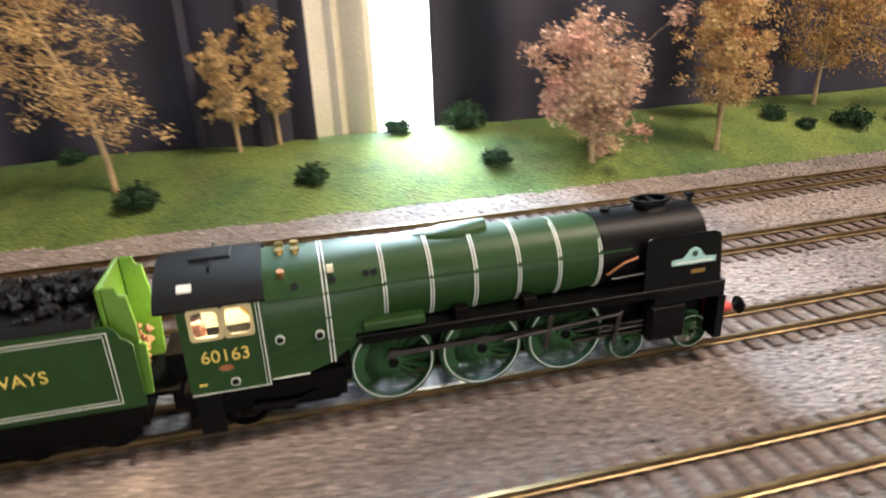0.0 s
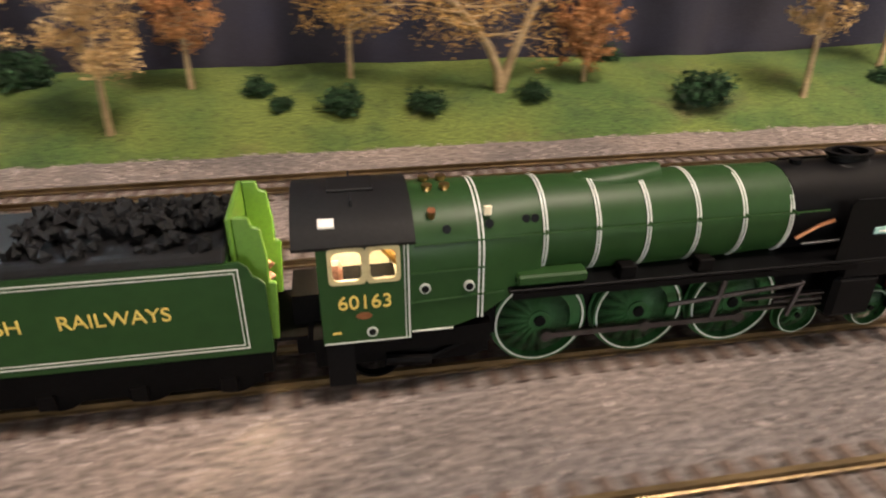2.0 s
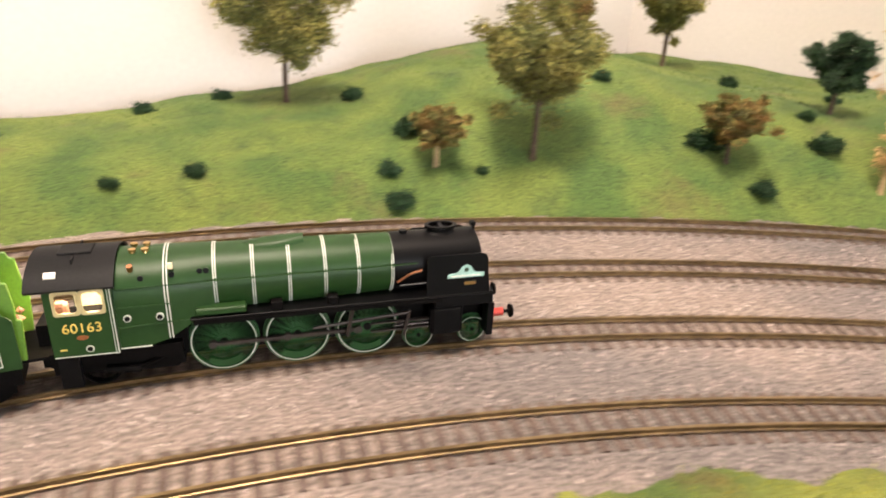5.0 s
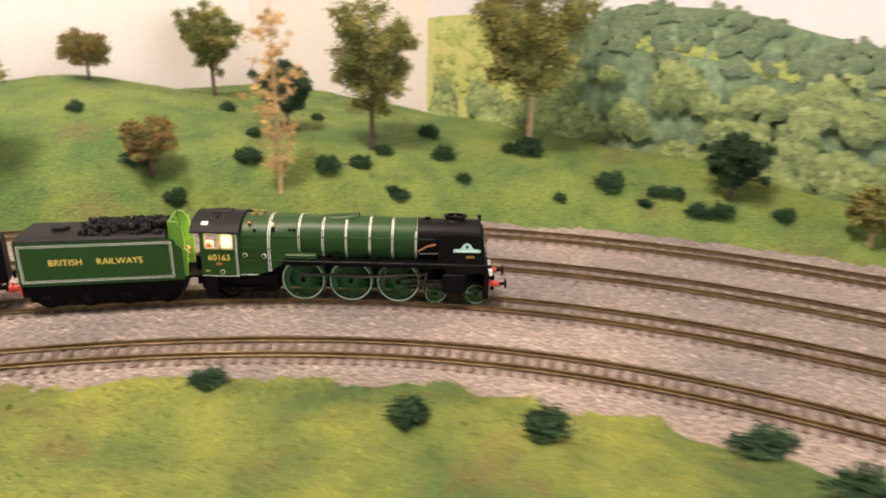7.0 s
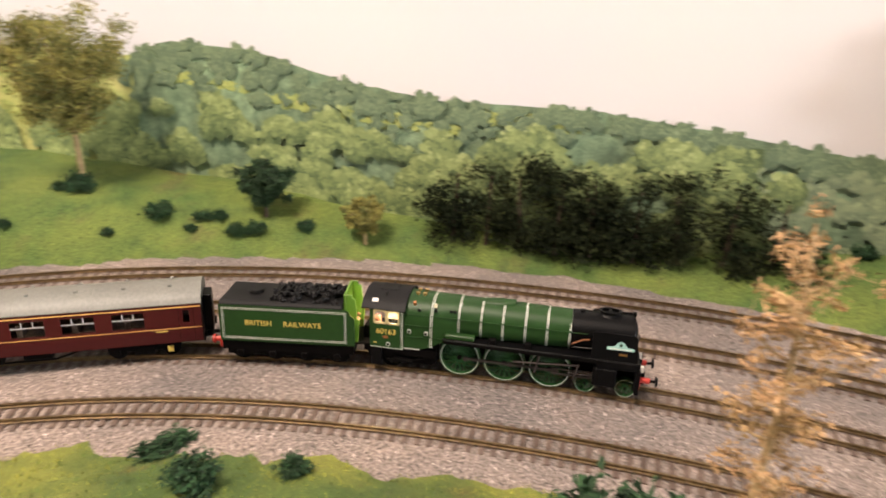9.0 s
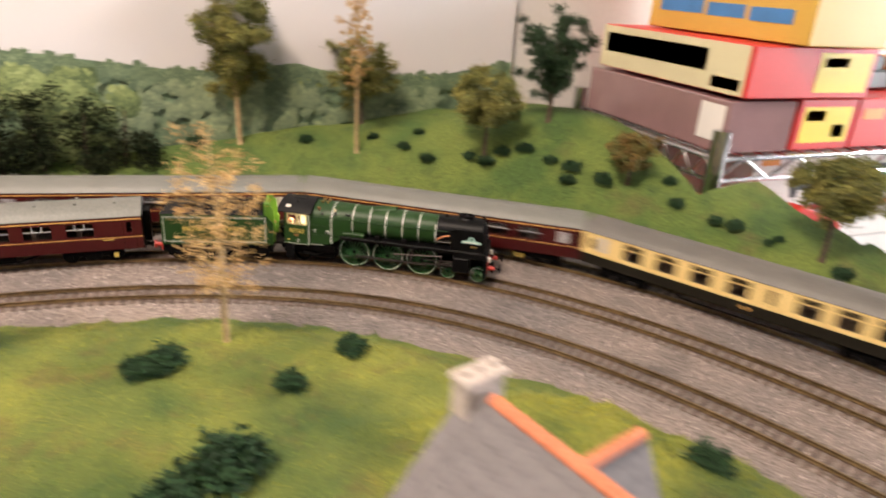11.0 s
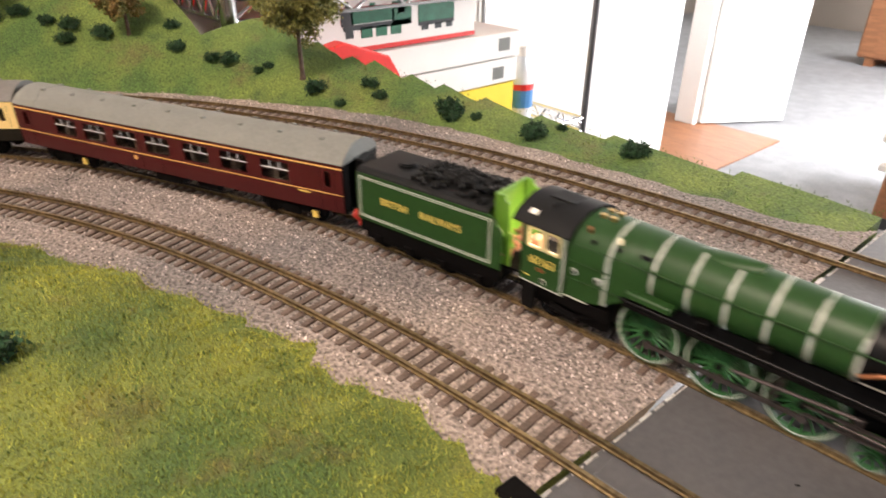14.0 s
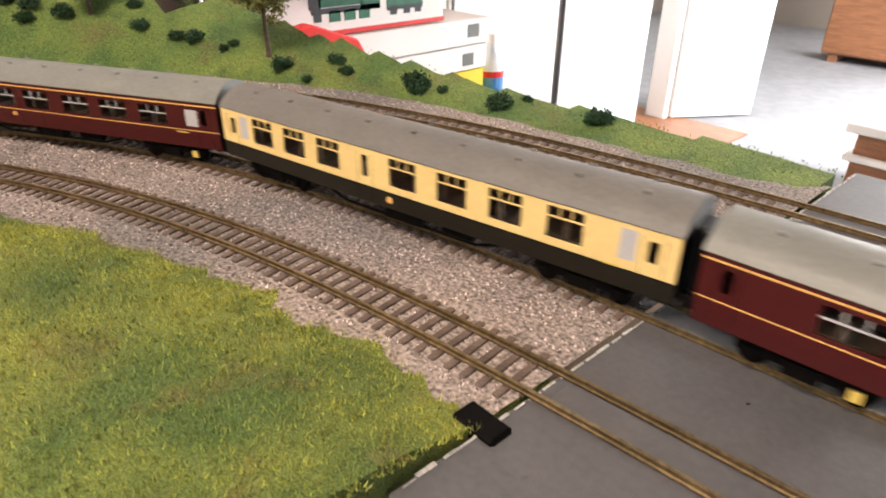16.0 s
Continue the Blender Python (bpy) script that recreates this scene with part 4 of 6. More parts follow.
    for sd in (-1, 1):
        bf = part("buffer", MB().tube((0.0864, sd * 0.0113, 0.0142), (0.0925, sd * 0.0113, 0.0142), 0.0018, n=12), "red", loco)
        part("buffer_head", MB().tube((0.0925, sd * 0.0113, 0.0142), (0.0965, sd * 0.0113, 0.0142), 0.0009, n=8).tube((0.0960, sd * 0.0113, 0.0142), (0.0970, sd * 0.0113, 0.0142), 0.0032, 0.0028, 14), "frame", bf)
        lm = part("head_lamp", MB().box(0.0855, 0.0885, sd * 0.0085 - 0.0014, sd * 0.0085 + 0.0014, 0.0182, 0.0222), "lamp", loco, bevel=0.0004)
        part("lens", MB().tube((0.0885, sd * 0.0085, 0.0202), (0.0890, sd * 0.0085, 0.0202), 0.0011, n=10), "steel", lm)
        part("guard_iron", MB().box(0.0828, 0.0836, sd * 0.0085 - 0.001, sd * 0.0085 + 0.001, 0.0015, 0.0120), "black", loco)
    part("coupling_hook", MB().box(0.0864, 0.0905, -0.0006, 0.0006, 0.0125, 0.0150).box(0.0885, 0.0905, -0.0022, 0.0022, 0.0060, 0.0130), "frame", loco)
    part("vacuum_pipe", MB().tube((0.0868, 0.0040, 0.0105), (0.0880, 0.0040, 0.0200), 0.0009, n=8), "frame", loco)
    # cab
    for sd in (-1, 1):
        y0, y1 = sorted((sd * 0.0172, sd * 0.0180))
        wins = ((-0.0843, -0.0766), (-0.0754, -0.0683))
        c = MB().panel([-0.0874, -0.0655] + [q for w in wins for q in w], [0.0172, 0.0350, 0.0436, 0.0452], [(*w, 0.0350, 0.0436) for w in wins], y0, y1)
        cs = part("cab_side", c, green, loco)
        # cream panel added as a reflector, so the windows glow white
        part("cab_lining", MB().panel([-0.0870, -0.0676] + [q for w in wins for q in w], [0.0186, 0.0350, 0.0436, 0.0450], [(*w, 0.0350, 0.0436) for w in wins], *sorted((sd * 0.0167, sd * 0.0171))), "cream", loco)
        for xa, xb in wins:
            e = sorted((sd * 0.0180, sd * 0.0183))
            rims = []
            for g, rad in ((-0.0006, 0.0012), (0.0004, 0.0017)):
                x0, x1, z0, z1 = xa + g, xb - g, 0.0350 + g, 0.0436 - g
                rims.append([(cx + rad * math.cos(k), cz + rad * math.sin(k)) for cx, cz, st in ((x1 - rad, z1 - rad, 0), (x0 + rad, z1 - rad, 1), (x0 + rad, z0 + rad, 2), (x1 - rad, z0 + rad, 3)) for k in [math.pi / 2 * (st + q / 4) for q in range(5)]])
            ring = [[(a, y, z) for a, z in q] for q, y in ((rims[0], e[0]), (rims[0], e[1]), (rims[1], e[1]), (rims[1], e[0]), (rims[0], e[0]))]
            part("window_frame", MB().loft(ring, caps=False), "brassy", cs)
        e = sorted((sd * 0.0180, sd * 0.0182))
        if lined:
            part("lining", MB().box(-0.0872, -0.0655, *e, 0.0174, 0.0177).box(-0.0668, -0.0666, *e, 0.0177, 0.0440).box(-0.0660, -0.0656, *e, 0.0177, 0.0440), "white", cs)
            part("firebox_lining", MB().box(-0.0652, -0.0545, *sorted((sd * 0.0164, sd * 0.0169)), 0.0180, 0.0183), "white", cs)
            part("oil_cap", MB().tube((-0.0752, sd * 0.0180, 0.0203), (-0.0752, sd * 0.0183, 0.0203), 0.0014, n=14), "white", cs)
            part("oil_cap_centre", MB().tube((-0.0752, sd * 0.0181, 0.0203), (-0.0752, sd * 0.01845, 0.0203), 0.0010, n=12), "black", cs)
            part("works_plate", MB().tube((-0.0770, sd * 0.0180, 0.0252), (-0.0770, sd * 0.0182, 0.0252), 0.0011, n=12), "copper", cs, at=Matrix.Translation((-0.0770, 0, 0.0252)) @ Matrix.Diagonal((1.8, 1, 0.9, 1)) @ Matrix.Translation((0.0770, 0, -0.0252)))
            part("small_lettering", MB().box(-0.0850, -0.0828, *e, 0.0203, 0.0209), "gold", cs)
            if number:
                rot = pose(-0.0766, sd * 0.01815, 0.0290, 90, 0, 0 if sd < 0 else 180)
                lettering("60163", 0.0054, "gold", cs, rot, "yellow painted running number")
    part("cab_floor", MB().box(-0.0872, -0.0670, -0.0172, 0.0172, 0.0172, 0.0186), "frame", loco)
    part("backhead", MB().box(-0.0674, -0.0660, -0.0165, 0.0165, 0.0186, 0.0445), "cream", loco, "cream and brass cab backhead lit by a lamp")
    fit = MB()
    for k in range(8):
        fit.tube((-0.0676, -0.013 + k * 0.0037, 0.031 + (k * 37 % 11) * 0.001), (-0.0715, -0.013 + k * 0.0037, 0.032 + (k * 17 % 9) * 0.001), 0.0011, n=8)
    part("cab_fittings", fit, "brass", loco)
    part("cab_seat", MB().box(-0.0862, -0.0815, -0.0150, -0.0100, 0.0186, 0.0375), "skin", loco, bevel=0.001)
    roof = [(-0.0186, 0.0446)] + arc(-0.0188, 0.0450, 0.0188, 0.0450, 0.0080, 16) + [(0.0186, 0.0446)]
    inner = [(y * 0.965, z - 0.0008) for y, z in roof]
    rf = MB()
    n = len(roof)
    vs = [(x, y, z) for x in (-0.0928, -0.0640) for y, z in roof] + [(x, y, z) for x in (-0.0928, -0.0640) for y, z in inner]
    fs = []
    for i in range(n - 1):
        fs += [(i, i + 1, n + i + 1, n + i), (2 * n + i, 3 * n + i, 3 * n + i + 1, 2 * n + i + 1), (i, 2 * n + i, 2 * n + i + 1, i + 1), (n + i, n + i + 1, 3 * n + i + 1, 3 * n + i)]
    fs += [(0, n, 3 * n, 2 * n), (n - 1, 3 * n - 1, 4 * n - 1, 2 * n - 1)]
    rfo = part("cab_roof", rf.add(vs, fs), "roofblack", loco, smooth=True)
    part("roof_vent", MB().box(-0.0840, -0.0725, -0.0045, 0.0045, 0.0526, 0.0534), "roofblack", rfo, bevel=0.0003)
    part("roof_rib", MB().box(-0.0785, -0.0780, -0.0100, 0.0100, 0.0505, 0.0527), "roofblack", rfo)
    part("roof_hatch", MB().add([(x, y, z + k) for k in (0.0, 0.0005) for x, y, z in ((-0.0864, -0.0158, 0.0484), (-0.0826, -0.0158, 0.0484), (-0.0826, -0.0140, 0.0497), (-0.0864, -0.0140, 0.0497))], [(0, 1, 2, 3), (4, 5, 6, 7), (0, 1, 5, 4), (2, 3, 7, 6), (1, 2, 6, 5), (3, 0, 4, 7)]), "lamp", rfo, "pale roof hatch")
    part("cab_front", MB().prism([(-0.0172, 0.0180), (0.0172, 0.0180)] + arc(0.0178, 0.0446, -0.0178, 0.0446, 0.0076, 12), -0.0658, -0.0652), green, loco)
    part("cab_lamp", MB().box(-0.0835, -0.0715, -0.0040, 0.0040, 0.0494, 0.0501) if lined else MB().box(-0.086, -0.085, -0.002, 0.002, 0.0492, 0.0499), "led" if lined else "black", loco, "glowing warm lamp under the cab roof" if lined else "")
    # wheels
    for i, x in enumerate((-0.029, 0.0, 0.029)):
        for sd in (-1, 1):
            w = spoked_wheel(loco, "driving_wheel", 0.01335, 18, Matrix.Translation((x, sd * 0.0093, 0.01335)), 0.0030, sd, wheelc, trim, True)
            WHEELS.append((w, 0.01335, loco))
    for x in (0.0517, 0.0765):
        for sd in (-1, 1):
            w = spoked_wheel(loco, "bogie_wheel", 0.0064, 10, Matrix.Translation((x, sd * 0.0093, 0.0064)), 0.0016, sd, wheelc, trim)
            WHEELS.append((w, 0.0064, loco))
    for sd in (-1, 1):
        w = spoked_wheel(loco, "trailing_wheel", 0.0074, 10, Matrix.Translation((-0.0745, sd * 0.0093, 0.0074)), 0.0017, sd, "frame", "frame")
        WHEELS.append((w, 0.0074, loco))
        a, b2 = sorted((sd * 0.0118, sd * 0.0128))
        rod = MB().box(-0.0305, 0.0305, a, b2, -0.0008, 0.0008)
        for x in (-0.029, 0, 0.029):
            rod.tube((x, a - 0.0002, 0), (x, b2 + 0.0003, 0), 0.0017, n=10)
        r = part("coupling_rod", rod, "rod", loco, at=Matrix.Translation((0, 0, 0.0092)))
        RODS.append((r, loco))
    # the front end sits a little behind the deflectors' leading edge
    for o in loco.children:
        if o.name.split(".")[0] in ("chimney", "chimney_rim", "lamp_bracket", "smokebox_door", "door_dart", "door_hinges", "buffer_beam", "buffer", "head_lamp", "coupling_hook", "vacuum_pipe", "guard_iron"):
            o.matrix_basis = Matrix.Translation((-0.0022, 0, 0))
    return loco


def tender(green, lined, label):
    t = thing("tender", label, "tender")
    L0, L1 = -0.0395, 0.0480
    for sd in (-1, 1):
        y0, y1 = sorted((sd * 0.0168, sd * 0.0176))
        prof = [(L0, 0.0170), (L1 + 0.001, 0.0170), (L1 + 0.001, 0.0362), (L1 - 0.0004, 0.0378), (L1 - 0.0016, 0.0384), (L1 - 0.0024, 0.0408), (L1 - 0.0042, 0.0424), (L0, 0.0425)]
        s_ = part("tank_side", MB().prism(prof, y0, y1, "y"), green, t)
        e = sorted((sd * 0.0176, sd * 0.0178))
        if lined:
            ln = MB()
            for g, w in ((0.0016, 0.0003), (0.0026, 0.0002)):
                xa, xb, za, zb = L0 + g, L1 - 0.0030 - g, 0.0178 + g - 0.0006, 0.0419 - g + 0.0006
                ln.box(xa, xb, *e, za, za + w).box(xa, xb, *e, zb - w, zb).box(xa, xa + w, *e, za, zb).box(xb - w, xb, *e, za, zb)
            part("lining", ln, "white", s_)
            rot = pose(0.0020, sd * 0.01770, 0.0303, 90, 0, 0 if sd < 0 else 180)
            lettering("BRITISH     RAILWAYS", 0.0052, "gold", s_, rot, "yellow painted words on the tender side")
    part("tank", MB().box(L0, L1 - 0.0072, -0.0168, 0.0168, 0.0165, 0.0421), green, t)
    part("tank_top", MB().prism([(-0.0176, 0.0421), (0.0176, 0.0421), (0.0168, 0.0438), (0.0146, 0.0450), (-0.0146, 0.0450), (-0.0168, 0.0438)], L0, L1 - 0.0072), "roofblack", t, bevel=0.0006)
    # bulkhead and wings carry the cab glow as a lighter green
    part("bulkhead", MB().box(L1 - 0.0068, L1 - 0.0054, -0.0124, 0.0124, 0.0170, 0.0512), "lit_green", t, "green tender front with the cab's light put into its colour", bevel=0.0004)
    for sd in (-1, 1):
        part("bulkhead_wing", MB().prism([(L1 - 0.0053, 0.0170), (L1 + 0.0020, 0.0170), (L1 + 0.0030, 0.0332), (L1 + 0.0014, 0.0338), (L1 + 0.0016, 0.0400), (L1 + 0.0008, 0.0480), (L1 - 0.0010, 0.0486), (L1 - 0.0016, 0.0510), (L1 - 0.0053, 0.0512)], *sorted((sd * 0.0108, sd * 0.0122)), "y"), "lit_green", t, bevel=0.0003)
    part("filler_cap", MB().tube((L0 + 0.0200, 0, 0.0450), (L0 + 0.0200, 0, 0.0464), 0.0050, n=20).tube((L0 + 0.0200, 0, 0.0464), (L0 + 0.0200, 0, 0.0470), 0.0042, n=20), "roofblack", t, smooth=True)
    part("coal_plate", MB().box(L0 + 0.0330, L0 + 0.0342, -0.0135, 0.0135, 0.0450, 0.0472), "roofblack", t)
    rng = random.Random(4)
    lump = []
    for k in range(4):
        mb = MB()
        pts = [(rng.uniform(0.8, 1.2) * a, rng.uniform(0.8, 1.2) * b, rng.uniform(0.7, 1.1) * c) for a, b, c in ((1, 0, 0), (-1, 0, 0), (0, 1, 0), (0, -1, 0), (0, 0, 1), (0, 0, -1))]
        mb.add(pts, [(0, 2, 4), (2, 1, 4), (1, 3, 4), (3, 0, 4), (2, 0, 5), (1, 2, 5), (3, 1, 5), (0, 3, 5)])
        lump.append(mb.mesh("coal_lump", "coal"))
    for k in range(240):
        x, y = rng.uniform(L0 + 0.034, L1 - 0.0085), rng.gauss(0, 0.0068)
        y = max(-0.0138, min(0.0138, y))
        z = 0.0450 + 0.0050 * (1 - (y / 0.0155) ** 2) * rng.uniform(0.4, 1)
        sc = rng.uniform(0.0012, 0.0024)
        part("coal_lump", lump[k % 4], "coal", t, at=pose(x, y, z, rng.uniform(0, 360), rng.uniform(0, 360), 0) @ Matrix.Scale(sc, 4))
    spill = MB()
    for k in range(40):
        x, y, z, r = L1 - 0.0045 + rng.uniform(0, 0.0045), rng.uniform(-0.013, 0.010), 0.0185 + rng.uniform(0, 0.012), rng.uniform(0.0008, 0.0018)
        spill.add([(x + r, y, z), (x - r, y, z), (x, y + r, z), (x, y - r, z), (x, y, z + r), (x, y, z - r)], [(0, 2, 4), (2, 1, 4), (1, 3, 4), (3, 0, 4), (2, 0, 5), (1, 2, 5), (3, 1, 5), (0, 3, 5)])
    tagged(part("footplate_clutter", spill, "skin", t, "reddish brown clutter in the tender's front opening"), kind="stuff")
    part("fall_plate", MB().box(L1 - 0.009, L1 + 0.009, -0.0120, 0.0120, 0.0158, 0.0170), "frame", t)
    part("underframe", MB().box(L0, L1, -0.0160, 0.0160, 0.0095, 0.0166).box(L0 + 0.004, L1 - 0.006, -0.0075, 0.0075, 0.004, 0.0095), "frame", t)
    for sd in (-1, 1):
        part("side_frame", MB().box(L0 + 0.003, L1 - 0.003, *sorted((sd * 0.0135, sd * 0.0150)), 0.0058, 0.0120), "frame", t)
        for k in range(4):
            x = L0 + 0.0115 + k * 0.0215
            part("axle_box", MB().box(x - 0.0022, x + 0.0022, *sorted((sd * 0.0150, sd * 0.0164)), 0.0048, 0.0094), "frame", t, bevel=0.0004)
            part("wheel", MB().tube((x, sd * 0.0085, 0.0082), (x, sd * 0.0105, 0.0082), 0.0082, n=20), "frame", t)
        part("buffer", MB().tube((L0 - 0.006, sd * 0.0113, 0.0142), (L0, sd * 0.0113, 0.0142), 0.0018, n=10).tube((L0 - 0.0075, sd * 0.0113, 0.0142), (L0 - 0.006, sd * 0.0113, 0.0142), 0.0030, n=12), "red", t)
    part("rear_beam", MB().box(L0 - 0.0012, L0, -0.0165, 0.0165, 0.0112, 0.0172), "red", t)
    return t


def coach(livery, label, group, frosted=True):
    """A corridor coach, 0.262 m long, centred on its own middle."""
    c = thing("railway_coach", label, "coach", group)
    upper, lower = ("creamy", "choc") if livery == "cream" else ("maroon", "maroon")
    H = 0.1310
    hw = 0.0178
    wins = [-0.0965, -0.0715, -0.0465, 0.0020, 0.0300, 0.0577, 0.0855] if livery == "cream" else [-0.0830, -0.0560, -0.0290, -0.0020, 0.0288, 0.0572, 0.0864]
    half, z0, z1 = (0.0080, 0.0240, 0.0380) if livery == "cream" else (0.0096, 0.0243, 0.0354)
    slots = [(w - half, w + half, z0, z1) for w in wins]
    slots += [(0.1195, 0.1235, 0.0262, 0.0352), (-0.1235, -0.1195, 0.0262, 0.0352)] + ([(-0.0235, -0.0195, 0.0250, 0.0362)] if livery == "cream" else [])
    slots.sort()
    zl, zt = 0.0120, 0.0398
    zp = 0.0206 if livery == "cream" else z0
    for sd in (-1, 1):
        y0, y1 = sorted((sd * (hw - 0.0009), sd * hw))
        up = MB().panel([-H, H] + [q for w in slots for q in w[:2]], [zp, z0, z1, zt] + [q for w in slots for q in w[2:]], slots, y0, y1)
        s_ = part("body_side", up, upper, c)
        part("lower_panel", MB().prism([(sd * hw, zp), (sd * hw, 0.0190), (sd * (hw - 0.0006), zl), (sd * (hw - 0.0016), zl), (sd * (hw - 0.0009), zp)], -H, H), lower, c)
        e = sorted((sd * hw, sd * (hw + 0.00018)))
        if livery == "cream":
            part("waist_line", MB().box(-H, H, *e, zp - 0.0002, zp + 0.0002), "black", s_)
            part("crest", MB().tube((-0.006, sd * hw, 0.0168), (-0.006, sd * (hw + 0.0002), 0.0168), 0.0017, n=14), "cream_line", s_)
        else:
            part("cantrail_line", MB().box(-H, H, *e, 0.0373, 0.0380), "cream_line", s_)
            part("waist_line", MB().box(-H, H, *e, 0.0224, 0.0228), "cream_line", s_)
            part("crest", MB().tube((-0.0225, sd * hw, 0.0195), (-0.0225, sd * (hw + 0.0002), 0.0195), 0.0014, n=14), "cream_line", s_)
        part("running_number", MB().box(0.1020, 0.1095, *e, 0.0206, 0.0214), "gold", s_)
        for a, b2, za, zb in slots:
            w = part("window", MB().box(a, b2, *sorted((sd * (hw - 0.0012), sd * (hw - 0.0008))), za, zb), "glass", s_)
            if b2 - a > 0.01:
                f2 = sorted((sd * (hw - 0.0008), sd * (hw - 0.0002)))
                zz = zb - 0.0046
                fr = MB().box(a, b2, *f2, zz - 0.0002, zz + 0.0003)
                for q in (0.33, 0.67):
                    fr.box(a + (b2 - a) * q - 0.0003, a + (b2 - a) * q + 0.0003, *f2, zz + 0.0003, zb)
                part("window_bar", fr, "blind" if livery != "cream" else "creamy", w)
        for xx in ((0.1085, 0.1150), (-0.1150, -0.1085)) if livery == "cream" else ((-0.1175, -0.1095), (0.1095, 0.1175)) if frosted else ():
            part("end_window", MB().box(*xx, *sorted((sd * hw, sd * (hw + 0.0001))), z0 + 0.0008, z1 - 0.0005), "blind", s_, "white frosted window")
        for xd in (-0.1262, -0.1170, 0.1170, 0.1262, -0.0262, -0.0168, 0.0):
            part("door_joint", MB().box(xd - 0.00012, xd + 0.00012, *sorted((sd * hw, sd * (hw + 0.00009))), 0.0135, 0.0370), "black", s_)
    part("interior", MB().box(-H + 0.004, H - 0.004, -0.0150, 0.0150, 0.0180, 0.0240).box(-H + 0.004, H - 0.004, -0.0010, 0.0010, 0.0240, 0.0385), "seat", c)
    seats = MB()
    for k in range(16):
        x = -0.118 + k * 0.0155
        seats.box(x, x + 0.0035, -0.0150, 0.0150, 0.0240, 0.0318)
    part("seats", seats, "seat", c)
    part("floor", MB().box(-H, H, -0.0165, 0.0165, 0.0115, 0.0130), "frame", c)
    prof = [(-0.0181, 0.0396)] + arc(-0.0183, 0.0400, 0.0183, 0.0400, 0.0096, 18) + [(0.0181, 0.0396)]
    grey = "roofdark" if livery == "cream" else "roofgrey"
    rf = part("roof", MB().prism(prof, -H - 0.0006, H + 0.0006), grey, c, smooth=True)
    for k in range(9):
        x = -0.112 + k * 0.028
        for sd in (-1, 1):
            part("roof_vent", MB().box(x - 0.0012, x + 0.0012, sd * 0.0065 - 0.0011, sd * 0.0065 + 0.0011, 0.0474, 0.0496), grey, rf, bevel=0.0004)
    for k in range(6):
        x = -0.110 + k * 0.044
        part("roof_rib", MB().prism([(y * 1.004, z + 0.00012) for y, z in prof], x - 0.0002, x + 0.0002), grey, rf)
    for sd in (-1, 1):
        en = part("end_wall", MB().prism([(-0.0172, 0.0120), (0.0172, 0.0120), (0.0176, 0.0398)] + arc(0.0174, 0.0402, -0.0174, 0.0402, 0.0088, 12) + [(-0.0176, 0.0398)], sd * H - 0.0005, sd * H + 0.0005), "black", c)
        part("gangway", MB().box(*sorted((sd * H, sd * (H + 0.0060))), -0.0065, 0.0065, 0.0135, 0.0405), "black", c, bevel=0.0006)
        part("buffer_beam", MB().box(*sorted((sd * H, sd * (H + 0.0012))), -0.0155, 0.0155, 0.0108, 0.0140), "black", c)
        part("coupling", MB().box(*sorted((sd * (H - 0.004), sd * (H + 0.0090))), -0.0012, 0.0012, 0.0085, 0.0100), "frame", c)
        for s2 in (-1, 1):
            part("buffer", MB().tube((sd * H, s2 * 0.0113, 0.0128), (sd * (H + 0.0055), s2 * 0.0113, 0.0128), 0.0012, n=8).tube((sd * (H + 0.0055), s2 * 0.0113, 0.0128), (sd * (H + 0.0065), s2 * 0.0113, 0.0128), 0.0027, n=10), "frame", c)
        bx = sd * 0.0930
        bg = part("bogie", MB().box(bx - 0.0200, bx + 0.0200, -0.0070, 0.0070, 0.0060, 0.0100), "frame", c)
        for s2 in (-1, 1):
            part("bogie_frame", MB().box(bx - 0.0220, bx + 0.0220, *sorted((s2 * 0.0130, s2 * 0.0142)), 0.0062, 0.0100).box(bx - 0.0060, bx + 0.0060, *sorted((s2 * 0.0130, s2 * 0.0150)), 0.0040, 0.0095), "frame", bg)
            for dx in (-0.0165, 0.0165):
                part("axle_box", MB().box(bx + dx - 0.0018, bx + dx + 0.0018, *sorted((s2 * 0.0142, s2 * 0.0154)), 0.0046, 0.0086), "gold" if livery != "cream" and dx > 0 else "frame", bg)
                part("wheel", MB().tube((bx + dx, s2 * 0.0083, 0.0060), (bx + dx, s2 * 0.0105, 0.0060), 0.0060, n=16), "frame", bg)
    tr = MB()
    for sd in (-1, 1):
        tr.tube((-0.060, sd * 0.0120, 0.0112), (-0.040, sd * 0.0120, 0.0052), 0.0007, n=6).tube((-0.040, sd * 0.0120, 0.0052), (0.040, sd * 0.0120, 0.0052), 0.0007, n=6).tube((0.040, sd * 0.0120, 0.0052), (0.060, sd * 0.0120, 0.0112), 0.0007, n=6)
    part("truss_rod", tr, "frame", c)
    part("battery_box", MB().box(-0.012, 0.010, -0.0150, -0.0080, 0.0055, 0.0118), "frame", c, bevel=0.0004)
    part("vacuum_tank", MB().tube((0.022, -0.0110, 0.0085), (0.038, -0.0110, 0.0085), 0.0030, n=12), "frame", c)
    return c


glass = bpy.data.materials.new("tinted_glass")
glass.use_nodes = True
gp = glass.node_tree.nodes["Principled BSDF"]
gp.inputs["Base Color"].default_value = (0.75, 0.75, 0.75, 1)
gp.inputs["Roughness"].default_value = 0.06
gp.inputs["Transmission Weight"].default_value = 1.0
gp.inputs["IOR"].default_value = 1.12
M["glass"] = glass

LOCO = steam_locomotive("green", True, "glossy green express steam locomotive model with black smokebox, pulling coaches")
TENDER = tender("green", True, "green lined tender model heaped with black coal behind the locomotive")
